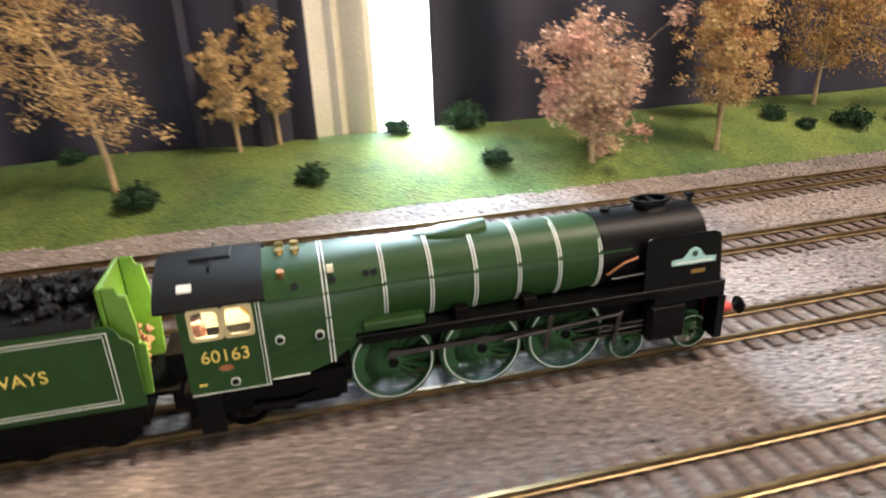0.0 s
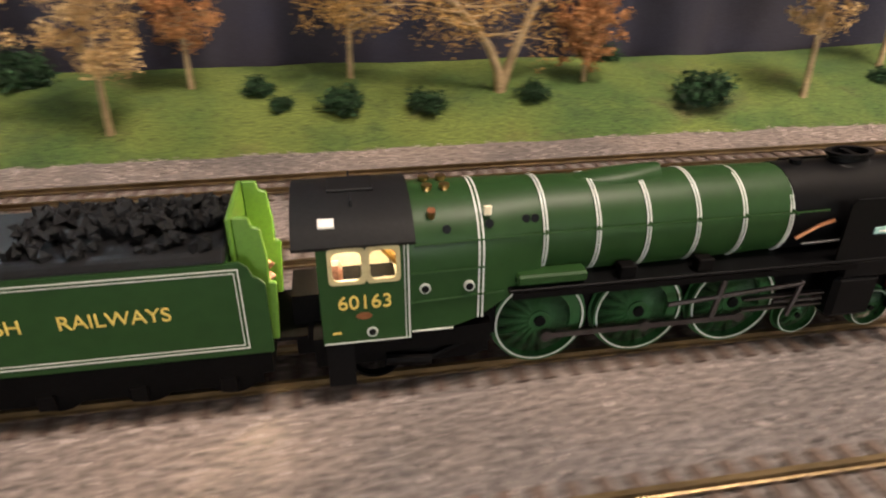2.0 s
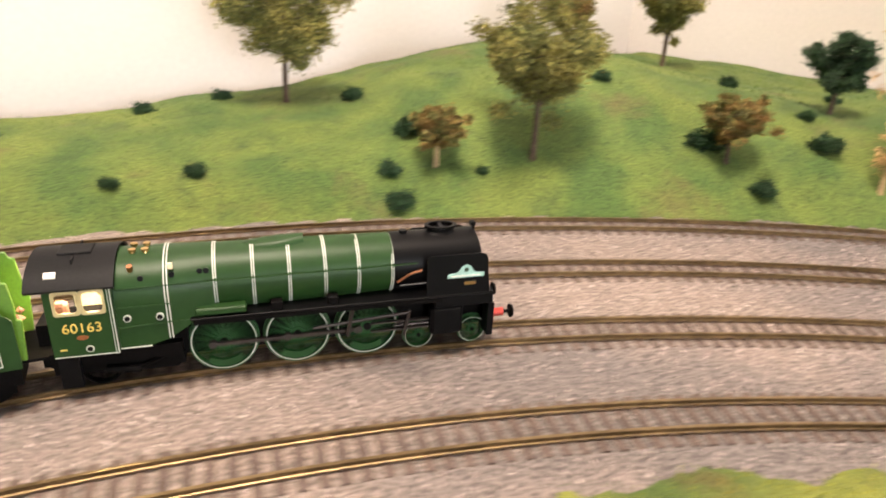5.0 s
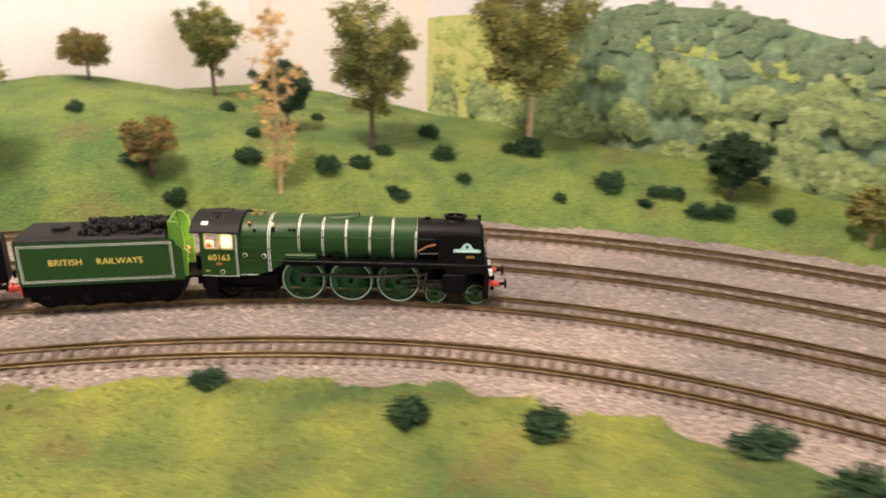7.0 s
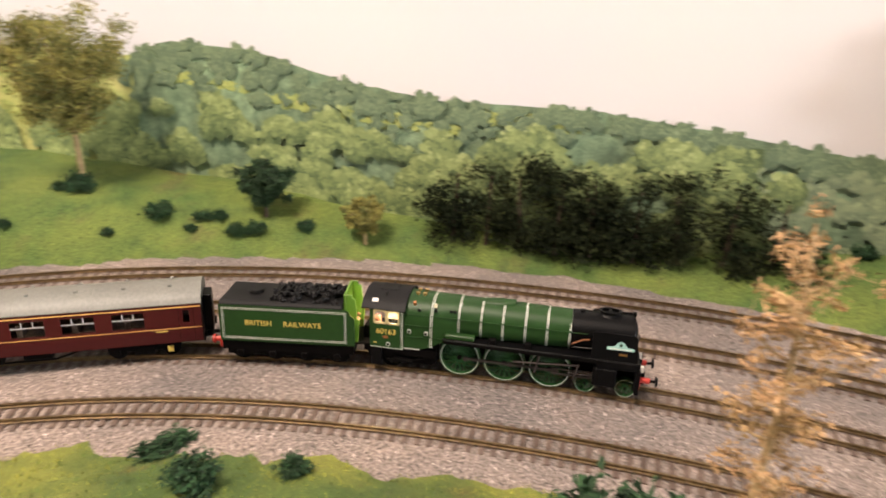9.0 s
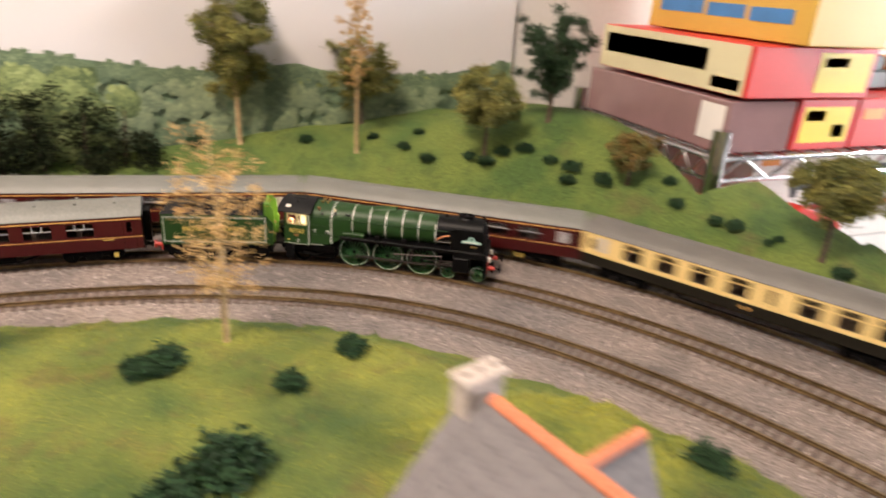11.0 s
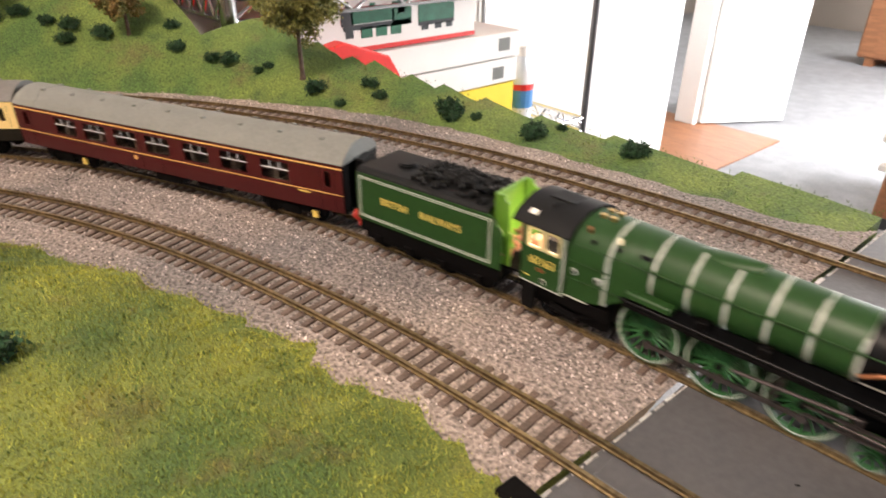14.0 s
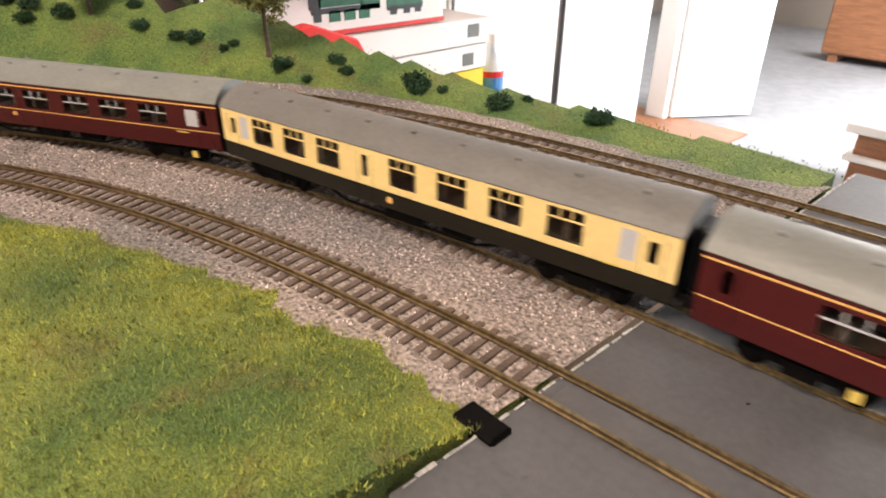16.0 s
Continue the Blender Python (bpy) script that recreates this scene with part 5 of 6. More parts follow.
red_a = coach("maroon", "maroon corridor coach with grey roof and straw lines", "coaches of the passing train", False)
red_b = coach("maroon", "maroon corridor coach with white frosted end windows", "coaches of the passing train")
cream_a = coach("cream", "cream and dark brown coach with dark grey roof", "coaches of the passing train")
COACHES = [red_a, cream_a, red_b, copy_thing(red_b, Matrix.Identity(4))]
OTHER = []
for k in range(6):
    o = copy_thing(cream_a if k == 2 else red_b, Matrix.Identity(4))
    tagged(o, "cream and dark brown coach in the train on the second track" if k == 2 else "maroon coach with grey roof in the train on the second track", "coach", "coaches of the second train")
    OTHER.append(o)
LOCO2 = steam_locomotive("dkgreen", False, "dark sooty steam locomotive model on the second track", False)
TENDER2 = tender("dkgreen", False, "dark tender model heaped with coal on the second track")
TENDER2["category"] = "tender"

# ---- printed landscape on the wall ----
SKYLINE = [(-0.02, 0.170), (-0.10, 0.176), (-0.25, 0.170), (-0.30, 0.188), (-0.40, 0.184), (-0.50, 0.159), (-0.60, 0.146), (-0.75, 0.146), (-0.84, 0.137), (-0.97, 0.122), (-1.05, 0.119),
           (-1.11, 0.131), (-1.17, 0.116), (-1.30, 0.118), (-1.40, 0.136)]


def skyline(y):
    return float(np.interp(-y, [-a for a, _ in SKYLINE], [b for _, b in SKYLINE]))


poster = tagged(new("landscape_print"), "printed photograph of wooded green hills mounted along the wall", "poster")
part("sheet", MB().box(1.890, 1.898, -1.400, -0.035, -0.02, 0.75), "sky", poster)
PX = 1.8885
band = [(-0.036 - 0.01364 * i) for i in range(101)]
for hill, lo, hi, m in (("meadow_hill", 0, 16, "field"), ("wooded_hill", 16, 100, "farwood")):
    part(hill, MB().add([(PX, y, z) for y in band[lo:hi + 1] for z in (-0.02, skyline(y) - 0.004 + 0.002 * noise.noise(Vector((y * 60, 0, 0))))], [(2 * i, 2 * i + 1, 2 * i + 3, 2 * i + 2) for i in range(hi - lo)]), m, poster, fix=False)


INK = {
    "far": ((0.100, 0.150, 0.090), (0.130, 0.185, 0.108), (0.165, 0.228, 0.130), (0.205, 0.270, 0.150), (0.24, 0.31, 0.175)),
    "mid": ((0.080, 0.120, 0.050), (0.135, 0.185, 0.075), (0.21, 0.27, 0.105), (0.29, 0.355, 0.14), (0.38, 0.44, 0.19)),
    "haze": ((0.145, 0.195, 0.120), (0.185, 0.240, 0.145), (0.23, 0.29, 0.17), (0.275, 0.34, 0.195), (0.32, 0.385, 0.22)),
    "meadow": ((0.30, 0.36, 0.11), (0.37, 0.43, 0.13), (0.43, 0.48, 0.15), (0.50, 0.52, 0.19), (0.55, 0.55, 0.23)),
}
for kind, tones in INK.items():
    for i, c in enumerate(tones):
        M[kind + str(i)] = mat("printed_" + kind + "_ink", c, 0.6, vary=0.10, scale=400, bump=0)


def printed_woods(name, kind, n, seed, place, size, x, dabs, squash=1.0):
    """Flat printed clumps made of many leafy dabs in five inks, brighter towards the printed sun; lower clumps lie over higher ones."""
    rng = random.Random(seed)
    tone = [MB() for _ in range(5)]
    for i, (y, z) in enumerate(sorted((place(rng) for _ in range(n)), key=lambda q: -q[1])):
        r = rng.uniform(*size)
        y = min(-0.045 - r, max(-1.39 + r, y))
        bias = rng.uniform(-0.5, 0.5)
        lumps = [(rng.uniform(-0.55, 0.55), rng.uniform(-0.4, 0.5)) for _ in range(5)]
        for j in range(dabs):
            cx, cz = rng.choice(lumps)
            a, d = rng.uniform(0, 6.283), 0.5 * math.sqrt(rng.random()) if j > 5 else 0.25
            u, v = cx + math.cos(a) * d, cz + math.sin(a) * d
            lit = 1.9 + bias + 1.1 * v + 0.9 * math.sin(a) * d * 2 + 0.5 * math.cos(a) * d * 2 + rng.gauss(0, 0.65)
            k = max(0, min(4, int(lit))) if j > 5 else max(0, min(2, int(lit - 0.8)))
            rr = r * (rng.uniform(0.10, 0.22) if j > 5 else 0.46)
            h, ty, tz = x - i * 4e-6 - (j > 5) * 4e-5, rng.uniform(-6e-5, 6e-5), rng.uniform(-6e-5, 6e-5)
            pts = [(h + ty * math.cos(b) + tz * math.sin(b), y + u * r + math.cos(b) * rr * q, z + (v * r + math.sin(b) * rr * q) * squash) for b, q in ((1.0472 * m + a, rng.uniform(0.6, 1.2)) for m in range(6))]
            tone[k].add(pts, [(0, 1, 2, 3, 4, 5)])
    for k, mb in enumerate(tone):
        if mb.f:
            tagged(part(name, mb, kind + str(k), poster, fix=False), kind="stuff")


def far_spot(rng):
    y = -rng.uniform(0.24, 1.40)
    return y, skyline(y) - 0.007 - abs(rng.gauss(0, 0.016)) * (1.5 if -y < 0.7 else 0.7)


def mid_spot(rng):
    y = -rng.uniform(0.05, 0.92)
    top = float(np.interp(-y, (0.05, 0.2, 0.3, 0.5, 0.64, 0.7, 0.9, 1.05, 1.2, 1.4), (0.085, 0.10, 0.125, 0.108, 0.09, 0.115, 0.105, 0.10, 0.095, 0.10)))
    return y, rng.uniform(-0.01, top)


def haze_spot(rng):
    y = -rng.uniform(0.86, 1.40)
    return y, rng.uniform(-0.01, 0.102 if -y < 1.06 else 0.094)


def meadow_spot(rng):
    if rng.random() < 0.25:
        u = rng.random()
        return -0.27 - 0.36 * u, 0.158 - 0.046 * u ** 0.7 + rng.uniform(-0.005, 0.005)
    y = -rng.choice((0.07, 0.10, 0.13, 0.17, 0.20, 0.66, 0.69, 0.72, 1.12, 1.20, 1.28)) + rng.uniform(-0.02, 0.02)
    return y, (rng.uniform(0.09, 0.165) if -y < 0.24 else 0.128 if -y < 0.8 else 0.104) + rng.uniform(-0.004, 0.004)


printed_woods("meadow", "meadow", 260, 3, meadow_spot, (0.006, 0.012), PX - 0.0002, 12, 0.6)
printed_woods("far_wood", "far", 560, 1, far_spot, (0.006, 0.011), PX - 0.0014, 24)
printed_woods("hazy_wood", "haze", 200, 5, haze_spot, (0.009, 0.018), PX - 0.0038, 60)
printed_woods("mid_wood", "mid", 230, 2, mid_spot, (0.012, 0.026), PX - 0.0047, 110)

# ---- trees ----


def leaf_cloud(rng, clumps, per, spread, size):
    vs, fs = [], []
    for c, rad in clumps:
        for _ in range(per):
            d = Vector((rng.gauss(0, 1), rng.gauss(0, 1), rng.gauss(0, 0.8)))
            p = Vector(c) + d * rad * spread
            a = Vector((rng.gauss(0, 1), rng.gauss(0, 1), rng.gauss(0, 1))).normalized() * size * rng.uniform(0.5, 1.2)
            b = Vector((rng.gauss(0, 1), rng.gauss(0, 1), rng.gauss(0, 1))).normalized() * size * rng.uniform(0.5, 1.2)
            k = len(vs)
            vs += [tuple(p), tuple(p + a), tuple(p + a * 0.5 + b), tuple(p + b)]
            fs.append((k, k + 1, k + 2, k + 3))
    mb = MB()
    mb.v, mb.f = vs, fs
    return mb


def tree(x, y, height, width, kind, leaf, bark, label, seed, lean=(0.0, 0.0), base=0.33, dense=1.0):
    rng = random.Random(seed)
    z = land(x, y) - 0.001
    t = thing("tree", label, "tree", "model trees", at=Matrix.Translation((x, y, z)))
    wood = MB()
    top = Vector((lean[0] * height, lean[1] * height, height))
    r0 = (0.0013 + height * 0.0085) * {"broad": 1.0, "fork": 1.25}.get(kind, 0.72)
    clumps = []

    forks = [top] if kind != "fork" else [Vector((-0.80 * height, 0.05 * height, 0.80 * height)), Vector((0.45 * height, 0.0, height))]
    top = forks[0]

    def at(u):
        return Vector((top.x * u * u, top.y * u * u, top.z * u)) + Vector((math.sin(u * 7 + seed), math.cos(u * 6 + seed), 0)) * height * 0.012 * u

    n = 7
    end = 0.97 if kind != "broad" else 0.62
    for i in range(n):
        u0, u1 = end * i / n, end * (i + 1) / n
        wood.tube(at(u0), at(u1), r0 * (1 - u0) ** 0.8 + 0.0003, r0 * (1 - u1) ** 0.8 + 0.0003, 8)
    wood.tube((0, 0, -0.002), (0, 0, 0.003), r0 * 1.7, r0 * 1.05, 8)
    limbs = 13 if kind == "broad" else 17
    if kind == "fork":
        for i in range(n):
            u0, u1 = i / n, (i + 1) / n
            q0, q1 = (Vector((forks[1].x * u ** 1.2, 0, forks[1].z * u)) for u in (u0, u1))
            wood.tube(q0, q1, r0 * (1 - u0) ** 0.8 + 0.0003, r0 * (1 - u1) ** 0.8 + 0.0003, 8)
            for _ in range(3 if i > 1 else 0):
                e = q1 + Vector((rng.gauss(0, 1), rng.gauss(0, 0.7), rng.gauss(0.5, 0.5))) * width * 0.16
                wood.tube(q1, e, r0 * 0.25, r0 * 0.08, 5)
                clumps += [(e, width * 0.10), ((q1 + e) / 2, width * 0.06)]
    for i in range(limbs):
        u = base * 0.8 + (end - base * 0.8) * (i + 0.5) / limbs
        a = i * 2.4 + rng.uniform(-0.4, 0.4)
        prof = math.sin(math.pi * min(1.0, max(0.06, (u - base * 0.6) / (1.06 - base * 0.6)))) ** 0.7
        reach = width * 0.5 * prof * rng.uniform(0.65, 1.0)
        up = height * (0.20 if kind == "broad" else 0.05) * rng.uniform(0.6, 1.3)
        p0 = at(u * 0.92)
        p2 = p0 + Vector((math.cos(a) * reach, math.sin(a) * reach, up))
        p1 = (p0 + p2) / 2 + Vector((0, 0, up * -0.15))
        rr = r0 * 0.42 * (1 - u * 0.5)
        wood.tube(p0, p1, rr, rr * 0.7, 6).tube(p1, p2, rr * 0.7, rr * 0.25, 6)
        for q in (p1, p2):
            clumps.append((q, width * 0.11))
            for _ in range(2):
                e = q + Vector((rng.gauss(0, 1), rng.gauss(0, 1), rng.gauss(0.3, 0.8))) * width * 0.13
                wood.tube(q, e, rr * 0.3, rr * 0.12, 4, False)
                clumps.append((e, width * 0.09))
    if kind == "broad":
        for _ in range(34):
            d = Vector((rng.gauss(0, 1), rng.gauss(0, 1), rng.gauss(0, 1))).normalized()
            mid = at(base + (1 - base) * 0.5)
            clumps.append((mid + Vector((d.x * width * 0.42, d.y * width * 0.42, d.z * height * (1 - base) * 0.45)) * rng.uniform(0.55, 1.0), width * 0.10))
    else:
        clumps = clumps + [(at(u), width * 0.10) for u in np.linspace(base, 1.0, 12)]
    part("trunk", wood, bark, t, smooth=True)
    per = int((95 if kind == "broad" else 55) * dense)
    part("crown", leaf_cloud(rng, clumps, per, 0.50, 0.0026 if kind == "broad" else 0.0019), leaf, t, fix=False)
    return t


G = "tall model tree with {} foliage on {}"
tree(-0.162, 0.242, 0.150, 0.085, "airy", "dry", "palebark", "leaning model birch with sparse tan foliage on the grass", 1, (-0.35, 0.05), 0.3)
tree(-0.088, 0.294, 0.082, 0.034, "airy", "dry", "palebark", "small model birch with dry tan foliage before the curtain", 2, (-0.12, 0))
tree(-0.060, 0.305, 0.096, 0.038, "airy", "dry", "palebark", "small model birch with dry tan foliage before the curtain", 3, (-0.05, 0))
tree(0.150, 0.220, 0.104, 0.078, "broad", "pink", "palebark", "bushy model tree with dusty pink and cream foliage", 4, (-0.15, 0), 0.15, 1.2)
tree(0.250, 0.222, 0.118, 0.056, "airy", "dry", "palebark", "model birch with pale bark and sparse tan foliage", 5, (0.06, 0))
tree(0.286, 0.272, 0.100, 0.050, "airy", "rust", "palebark", "model birch with orange-brown foliage before the curtain", 6, (-0.03, 0))
tree(0.384, 0.282, 0.115, 0.090, "airy", "rusty", "palebark", "spreading model tree with tan-orange foliage", 7, (0.1, 0))
tree(0.477, 0.252, 0.125, 0.110, "fork", "rusty", "palebark", "forked pale model tree with thin orange foliage", 8, (0.12, 0.1), 0.45, 0.8)
tree(0.536, 0.263, 0.060, 0.040, "airy", "rust", "palebark", "low rust-coloured model tree on the grass", 9)
tree(0.675, 0.231, 0.140, 0.050, "airy", "dry", "palebark", "model birch with dry tan foliage beside the line", 10, (0.03, 0))
tree(0.757, 0.267, 0.140, 0.040, "airy", "dry", "palebark", "slim model birch with pale straight trunk", 11, (0.02, 0), 0.5)
tree(1.282, 0.241, 0.130, 0.105, "broad", "leaf", "bark", G.format("dark green", "the hill"), 12, dense=2.0)
tree(1.391, 0.044, 0.122, 0.090, "broad", "leaf", "bark", G.format("olive green", "the hill's foot"), 13, base=0.4, dense=2.0)
tree(1.565, 0.180, 0.052, 0.054, "broad", "leafred", "bark", "small model tree with reddish-green foliage on the hilltop", 14, base=0.52)
tree(1.705, 0.160, 0.118, 0.072, "broad", "leaf", "bark", G.format("olive", "the hilltop"), 15, dense=1.8)
tree(1.660, -0.048, 0.070, 0.052, "broad", "leafdark", "bark", "round dark green model tree on the slope", 16, dense=1.2)
tree(1.516, -0.041, 0.050, 0.048, "broad", "leafred", "bark", "small model tree with orange-tipped foliage on the slope", 17, base=0.5)
tree(1.323, 0.075, 0.046, 0.036, "broad", "leafred", "palebark", "small yellow-green model tree on the slope", 18, base=0.42)
tree(1.590, -0.126, 0.165, 0.042, "airy", "dry", "palebark", "thin dry feathery model tree with tan foliage", 19, base=0.1, dense=0.7)
tree(1.694, -0.136, 0.152, 0.084, "broad", "leaf", "bark", G.format("olive green", "the upper slope"), 20, base=0.3, dense=2.0)
tree(1.806, -0.246, 0.186, 0.125, "broad", "leaf", "palebark", "large model tree with pale bare trunk and olive crown", 21, base=0.35, dense=2.8)
tree(1.833, -0.440, 0.060, 0.050, "broad", "leafdark", "bark", "round dark model tree before the printed landscape", 22, dense=1.5)
tree(1.831, -0.548, 0.050, 0.036, "broad", "leaf", "palebark", "small yellowish model tree before the printed landscape", 23)
tree(1.869, -1.042, 0.205, 0.085, "broad", "leaf", "palebark", "tall model tree with pale trunk and olive crown", 24, base=0.32, dense=2.8)
tree(1.805, -1.166, 0.190, 0.034, "airy", "dry", "palebark", "thin dry model tree with sparse pinkish foliage", 25, base=0.5, dense=0.5)
tree(1.868, -1.188, 0.114, 0.078, "broad", "leaf", "bark", G.format("tan-olive", "the hill"), 26)
tree(1.730, -1.294, 0.106, 0.073, "broad", "leaf", "bark", G.format("olive green", "the hillside"), 27, base=0.45, dense=1.5)
tree(1.728, -1.371, 0.135, 0.070, "broad", "leafdark", "bark", "tall dark green model tree on the hilltop", 28, base=0.2, dense=1.3)
tree(1.622, -1.412, 0.054, 0.050, "broad", "leafred", "bark", "small spreading model tree with brownish foliage", 29, base=0.5)
tree(1.458, -1.512, 0.100, 0.074, "broad", "leaf", "bark", "round model tree with olive crown beside the shelf", 30, base=0.5, dense=1.6)
tree(1.480, -0.834, 0.165, 0.040, "airy", "tan", "palebark", "thin feathery tan-brown model tree inside the curve", 31, base=0.35, dense=0.5)
tree(1.463, -0.995, 0.135, 0.060, "airy", "dry", "palebark", "thin feathery model tree with tan foliage inside the curve", 32, (0.04, 0), base=0.3, dense=0.45)

# ---- bushes ----


def bush_mesh(seed):
    """A round lichen tuft: leafy knobs over an uneven dome."""
    rng = random.Random(seed)
    clumps = []
    for _ in range(30):
        d = Vector((rng.gauss(0, 1), rng.gauss(0, 1), abs(rng.gauss(0, 0.9)))).normalized() * rng.uniform(0.22, 0.50)
        clumps.append(((d.x * 1.15, d.y, 0.16 + d.z * 1.05), rng.uniform(0.16, 0.26)))
    return leaf_cloud(rng, clumps, 52, 0.50, 0.105).mesh("foliage", "bush", fix=False)


STEM = MB().tube((0, 0, -0.05), (0.05, 0.02, 0.5), 0.05, 0.02, 6).tube((0, 0, 0.1), (-0.2, 0.1, 0.5), 0.03, 0.01, 5).mesh("stem", "bark")
BUSH = [bush_mesh(40 + k) for k in range(5)]


def bush(x, y, size, label="small dark green lichen bush on the grass", flat=1.0, sx=1.0):
    k = int(abs(x * 977 + y * 613)) % 5
    size *= 1.28
    ob = new("bush", STEM)
    ob.matrix_basis = pose(x, y, land(x, y) - 0.001, 0, 0, (x * 5000 + y * 3000) % 360) @ Matrix.Diagonal((size * sx, size, size * flat, 1))
    fo = new("foliage", BUSH[k])
    fo.parent = ob
    return tagged(ob, label, "bush", "lichen bushes")


for x, y, s in ((-0.147, 0.222, 0.017), (-0.041, 0.229, 0.014), (0.028, 0.305, 0.014), (0.082, 0.305, 0.022), (0.082, 0.228, 0.013), (0.161, 0.234, 0.011), (0.327, 0.261, 0.013), (0.342, 0.240, 0.010), (0.184, 0.287, 0.024), (-0.201, 0.305, 0.012), (0.427, 0.232, 0.016), (0.604, 0.228, 0.024), (0.742, 0.243, 0.012), (0.813, 0.270, 0.014), (0.823, 0.241, 0.009), (0.824, 0.216, 0.011), (0.567, 0.305, 0.013), (0.494, 0.237, 0.014), (0.379, 0.234, 0.018), (0.883, 0.254, 0.006), (1.061, 0.305, 0.008), (1.059, 0.263, 0.013)):
    bush(x, y, s)
for x, y, s in ((1.172, 0.275, 0.011), (1.238, 0.275, 0.011), (1.329, 0.206, 0.013), (1.171, 0.147, 0.010), (1.326, 0.115, 0.015), (1.290, 0.088, 0.012), (1.349, 0.052, 0.007), (1.519, -0.073, 0.013),
                (1.514, -0.021, 0.018), (1.588, -0.082, 0.016), (1.620, -0.047, 0.010), (1.509, 0.084, 0.011), (1.652, 0.046, 0.012), (1.663, -0.152, 0.014), (1.285, 0.064, 0.014), (1.118, 0.159, 0.009),
                (1.635, -0.137, 0.017), (1.661, -0.208, 0.010), (1.728, -0.200, 0.015), (1.768, -0.146, 0.015), (1.718, -0.024, 0.010), (1.694, -0.152, 0.012), (1.789, -0.257, 0.020), (1.792, -0.346, 0.019),
                (1.789, -0.382, 0.009), (1.812, -0.400, 0.011), (1.809, -0.442, 0.014), (1.715, -0.236, 0.009), (1.803, -0.386, 0.012), (1.829, -0.486, 0.012), (1.801, -0.424, 0.013), (1.784, -0.239, 0.012),
                (1.661, -0.197, 0.009), (1.751, -0.318, 0.008)):
    bush(x, y, s)
for x, y, s in ((1.386, -0.342, 0.012), (1.454, -0.487, 0.013), (1.419, -0.441, 0.012), (1.487, -0.597, 0.018), (1.512, -0.636, 0.012), (1.500, -0.793, 0.036), (1.444, -0.960, 0.016),
                (1.434, -1.069, 0.014), (1.410, -1.027, 0.013), (1.439, -0.945, 0.014), (1.277, -1.217, 0.015), (1.342, -0.985, 0.026), (1.323, -0.961, 0.020), (1.172, -1.213, 0.016), (1.185, -1.204, 0.012)):
    bush(x, y, s, "dark green lichen bush on the yellow-green grass")
bush(1.518, -0.555, 0.014, "long dark green lichen bush at the grass edge", 0.7, 1.7)
for x, y, s in ((1.788, -1.218, 0.010), (1.760, -1.237, 0.012), (1.844, -1.115, 0.011), (1.742, -1.281, 0.011), (1.724, -1.314, 0.012), (1.712, -1.336, 0.013), (1.685, -1.354, 0.011), (1.806, -1.242, 0.009),
                (1.659, -1.361, 0.012), (1.638, -1.392, 0.014), (1.600, -1.448, 0.010), (1.576, -1.441, 0.012), (1.525, -1.472, 0.012), (1.494, -1.496, 0.007), (1.497, -1.487, 0.007), (1.724, -1.294, 0.014),
                (1.818, -1.190, 0.009), (1.878, -0.893, 0.018), (1.878, -0.993, 0.014), (1.878, -0.941, 0.016), (1.436, -1.512, 0.013), (1.401, -1.548, 0.011), (1.382, -1.546, 0.009), (1.404, -1.518, 0.007),
                (1.316, -1.571, 0.016), (1.306, -1.565, 0.010), (1.234, -1.588, 0.014), (1.158, -1.612, 0.014), (1.291, -1.579, 0.007), (1.227, -1.613, 0.006), (1.540, -1.461, 0.010), (1.666, -1.370, 0.014)):
    bush(x, y, s)

def dark_hedge(y0, y1, tall, seed):
    rng = random.Random(seed)
    h = thing("hedge", "tall dark olive hedge of foliage clumps before the printed landscape", "hedge", "dark hedges", at=Matrix.Translation((1.862, (y0 + y1) / 2, land(1.862, (y0 + y1) / 2) - 0.001)))
    w = abs(y1 - y0) / 2
    clumps = []
    for k in range(5):
        y = (-0.7 + 0.35 * k) * w
        part("stem", MB().tube((0, y, -0.004), (rng.uniform(-0.006, 0.004), y + rng.uniform(-0.01, 0.01), tall * 0.75), 0.0022, 0.0008, 7), "bark", h, smooth=True)
    for k in range(115):
        u = rng.uniform(-1, 1)
        top = tall * (1 - 0.55 * u * u) * rng.uniform(0.86, 1.06)
        clumps.append(((rng.uniform(-0.016, 0.010), u * w, rng.uniform(0.02, 1.0) * top), 0.012))
    part("foliage", leaf_cloud(rng, clumps, 90, 0.55, 0.0034), "hedge", h, fix=False)


dark_hedge(-0.60, -0.79, 0.092, 61)
dark_hedge(-0.73, -0.95, 0.088, 62)

# ---- house inside the curve ----


def house():
    h = thing("house", "model house with grey slate roof, terracotta ridge tiles and stone chimneys", "house", at=pose(1.240, -1.062, 0.007, 0, 0, 196))
    # own axes: x along the ridge, y across it
    L, W, E, R = 0.118, 0.050, 0.052, 0.104
    part("wall", MB().box(0.004, L - 0.004, -W + 0.008, W - 0.008, -0.012, E + 0.004).prism([(-W + 0.008, E), (W - 0.008, E), (0, R - 0.010)], 0.004, L - 0.004), "render", h)
    for sd in (-1, 1):
        rf = MB()
        vs = [(-0.004, 0, R), (L + 0.004, 0, R), (L + 0.004, sd * W, E), (-0.004, sd * W, E)]
        rf.add(vs + [(x, y * 0.97, z - 0.0022) for x, y, z in vs], [(0, 1, 2, 3), (4, 5, 6, 7), (0, 1, 5, 4), (1, 2, 6, 5), (2, 3, 7, 6), (3, 0, 4, 7)])
        ro = part("roof", rf, "slate", h)
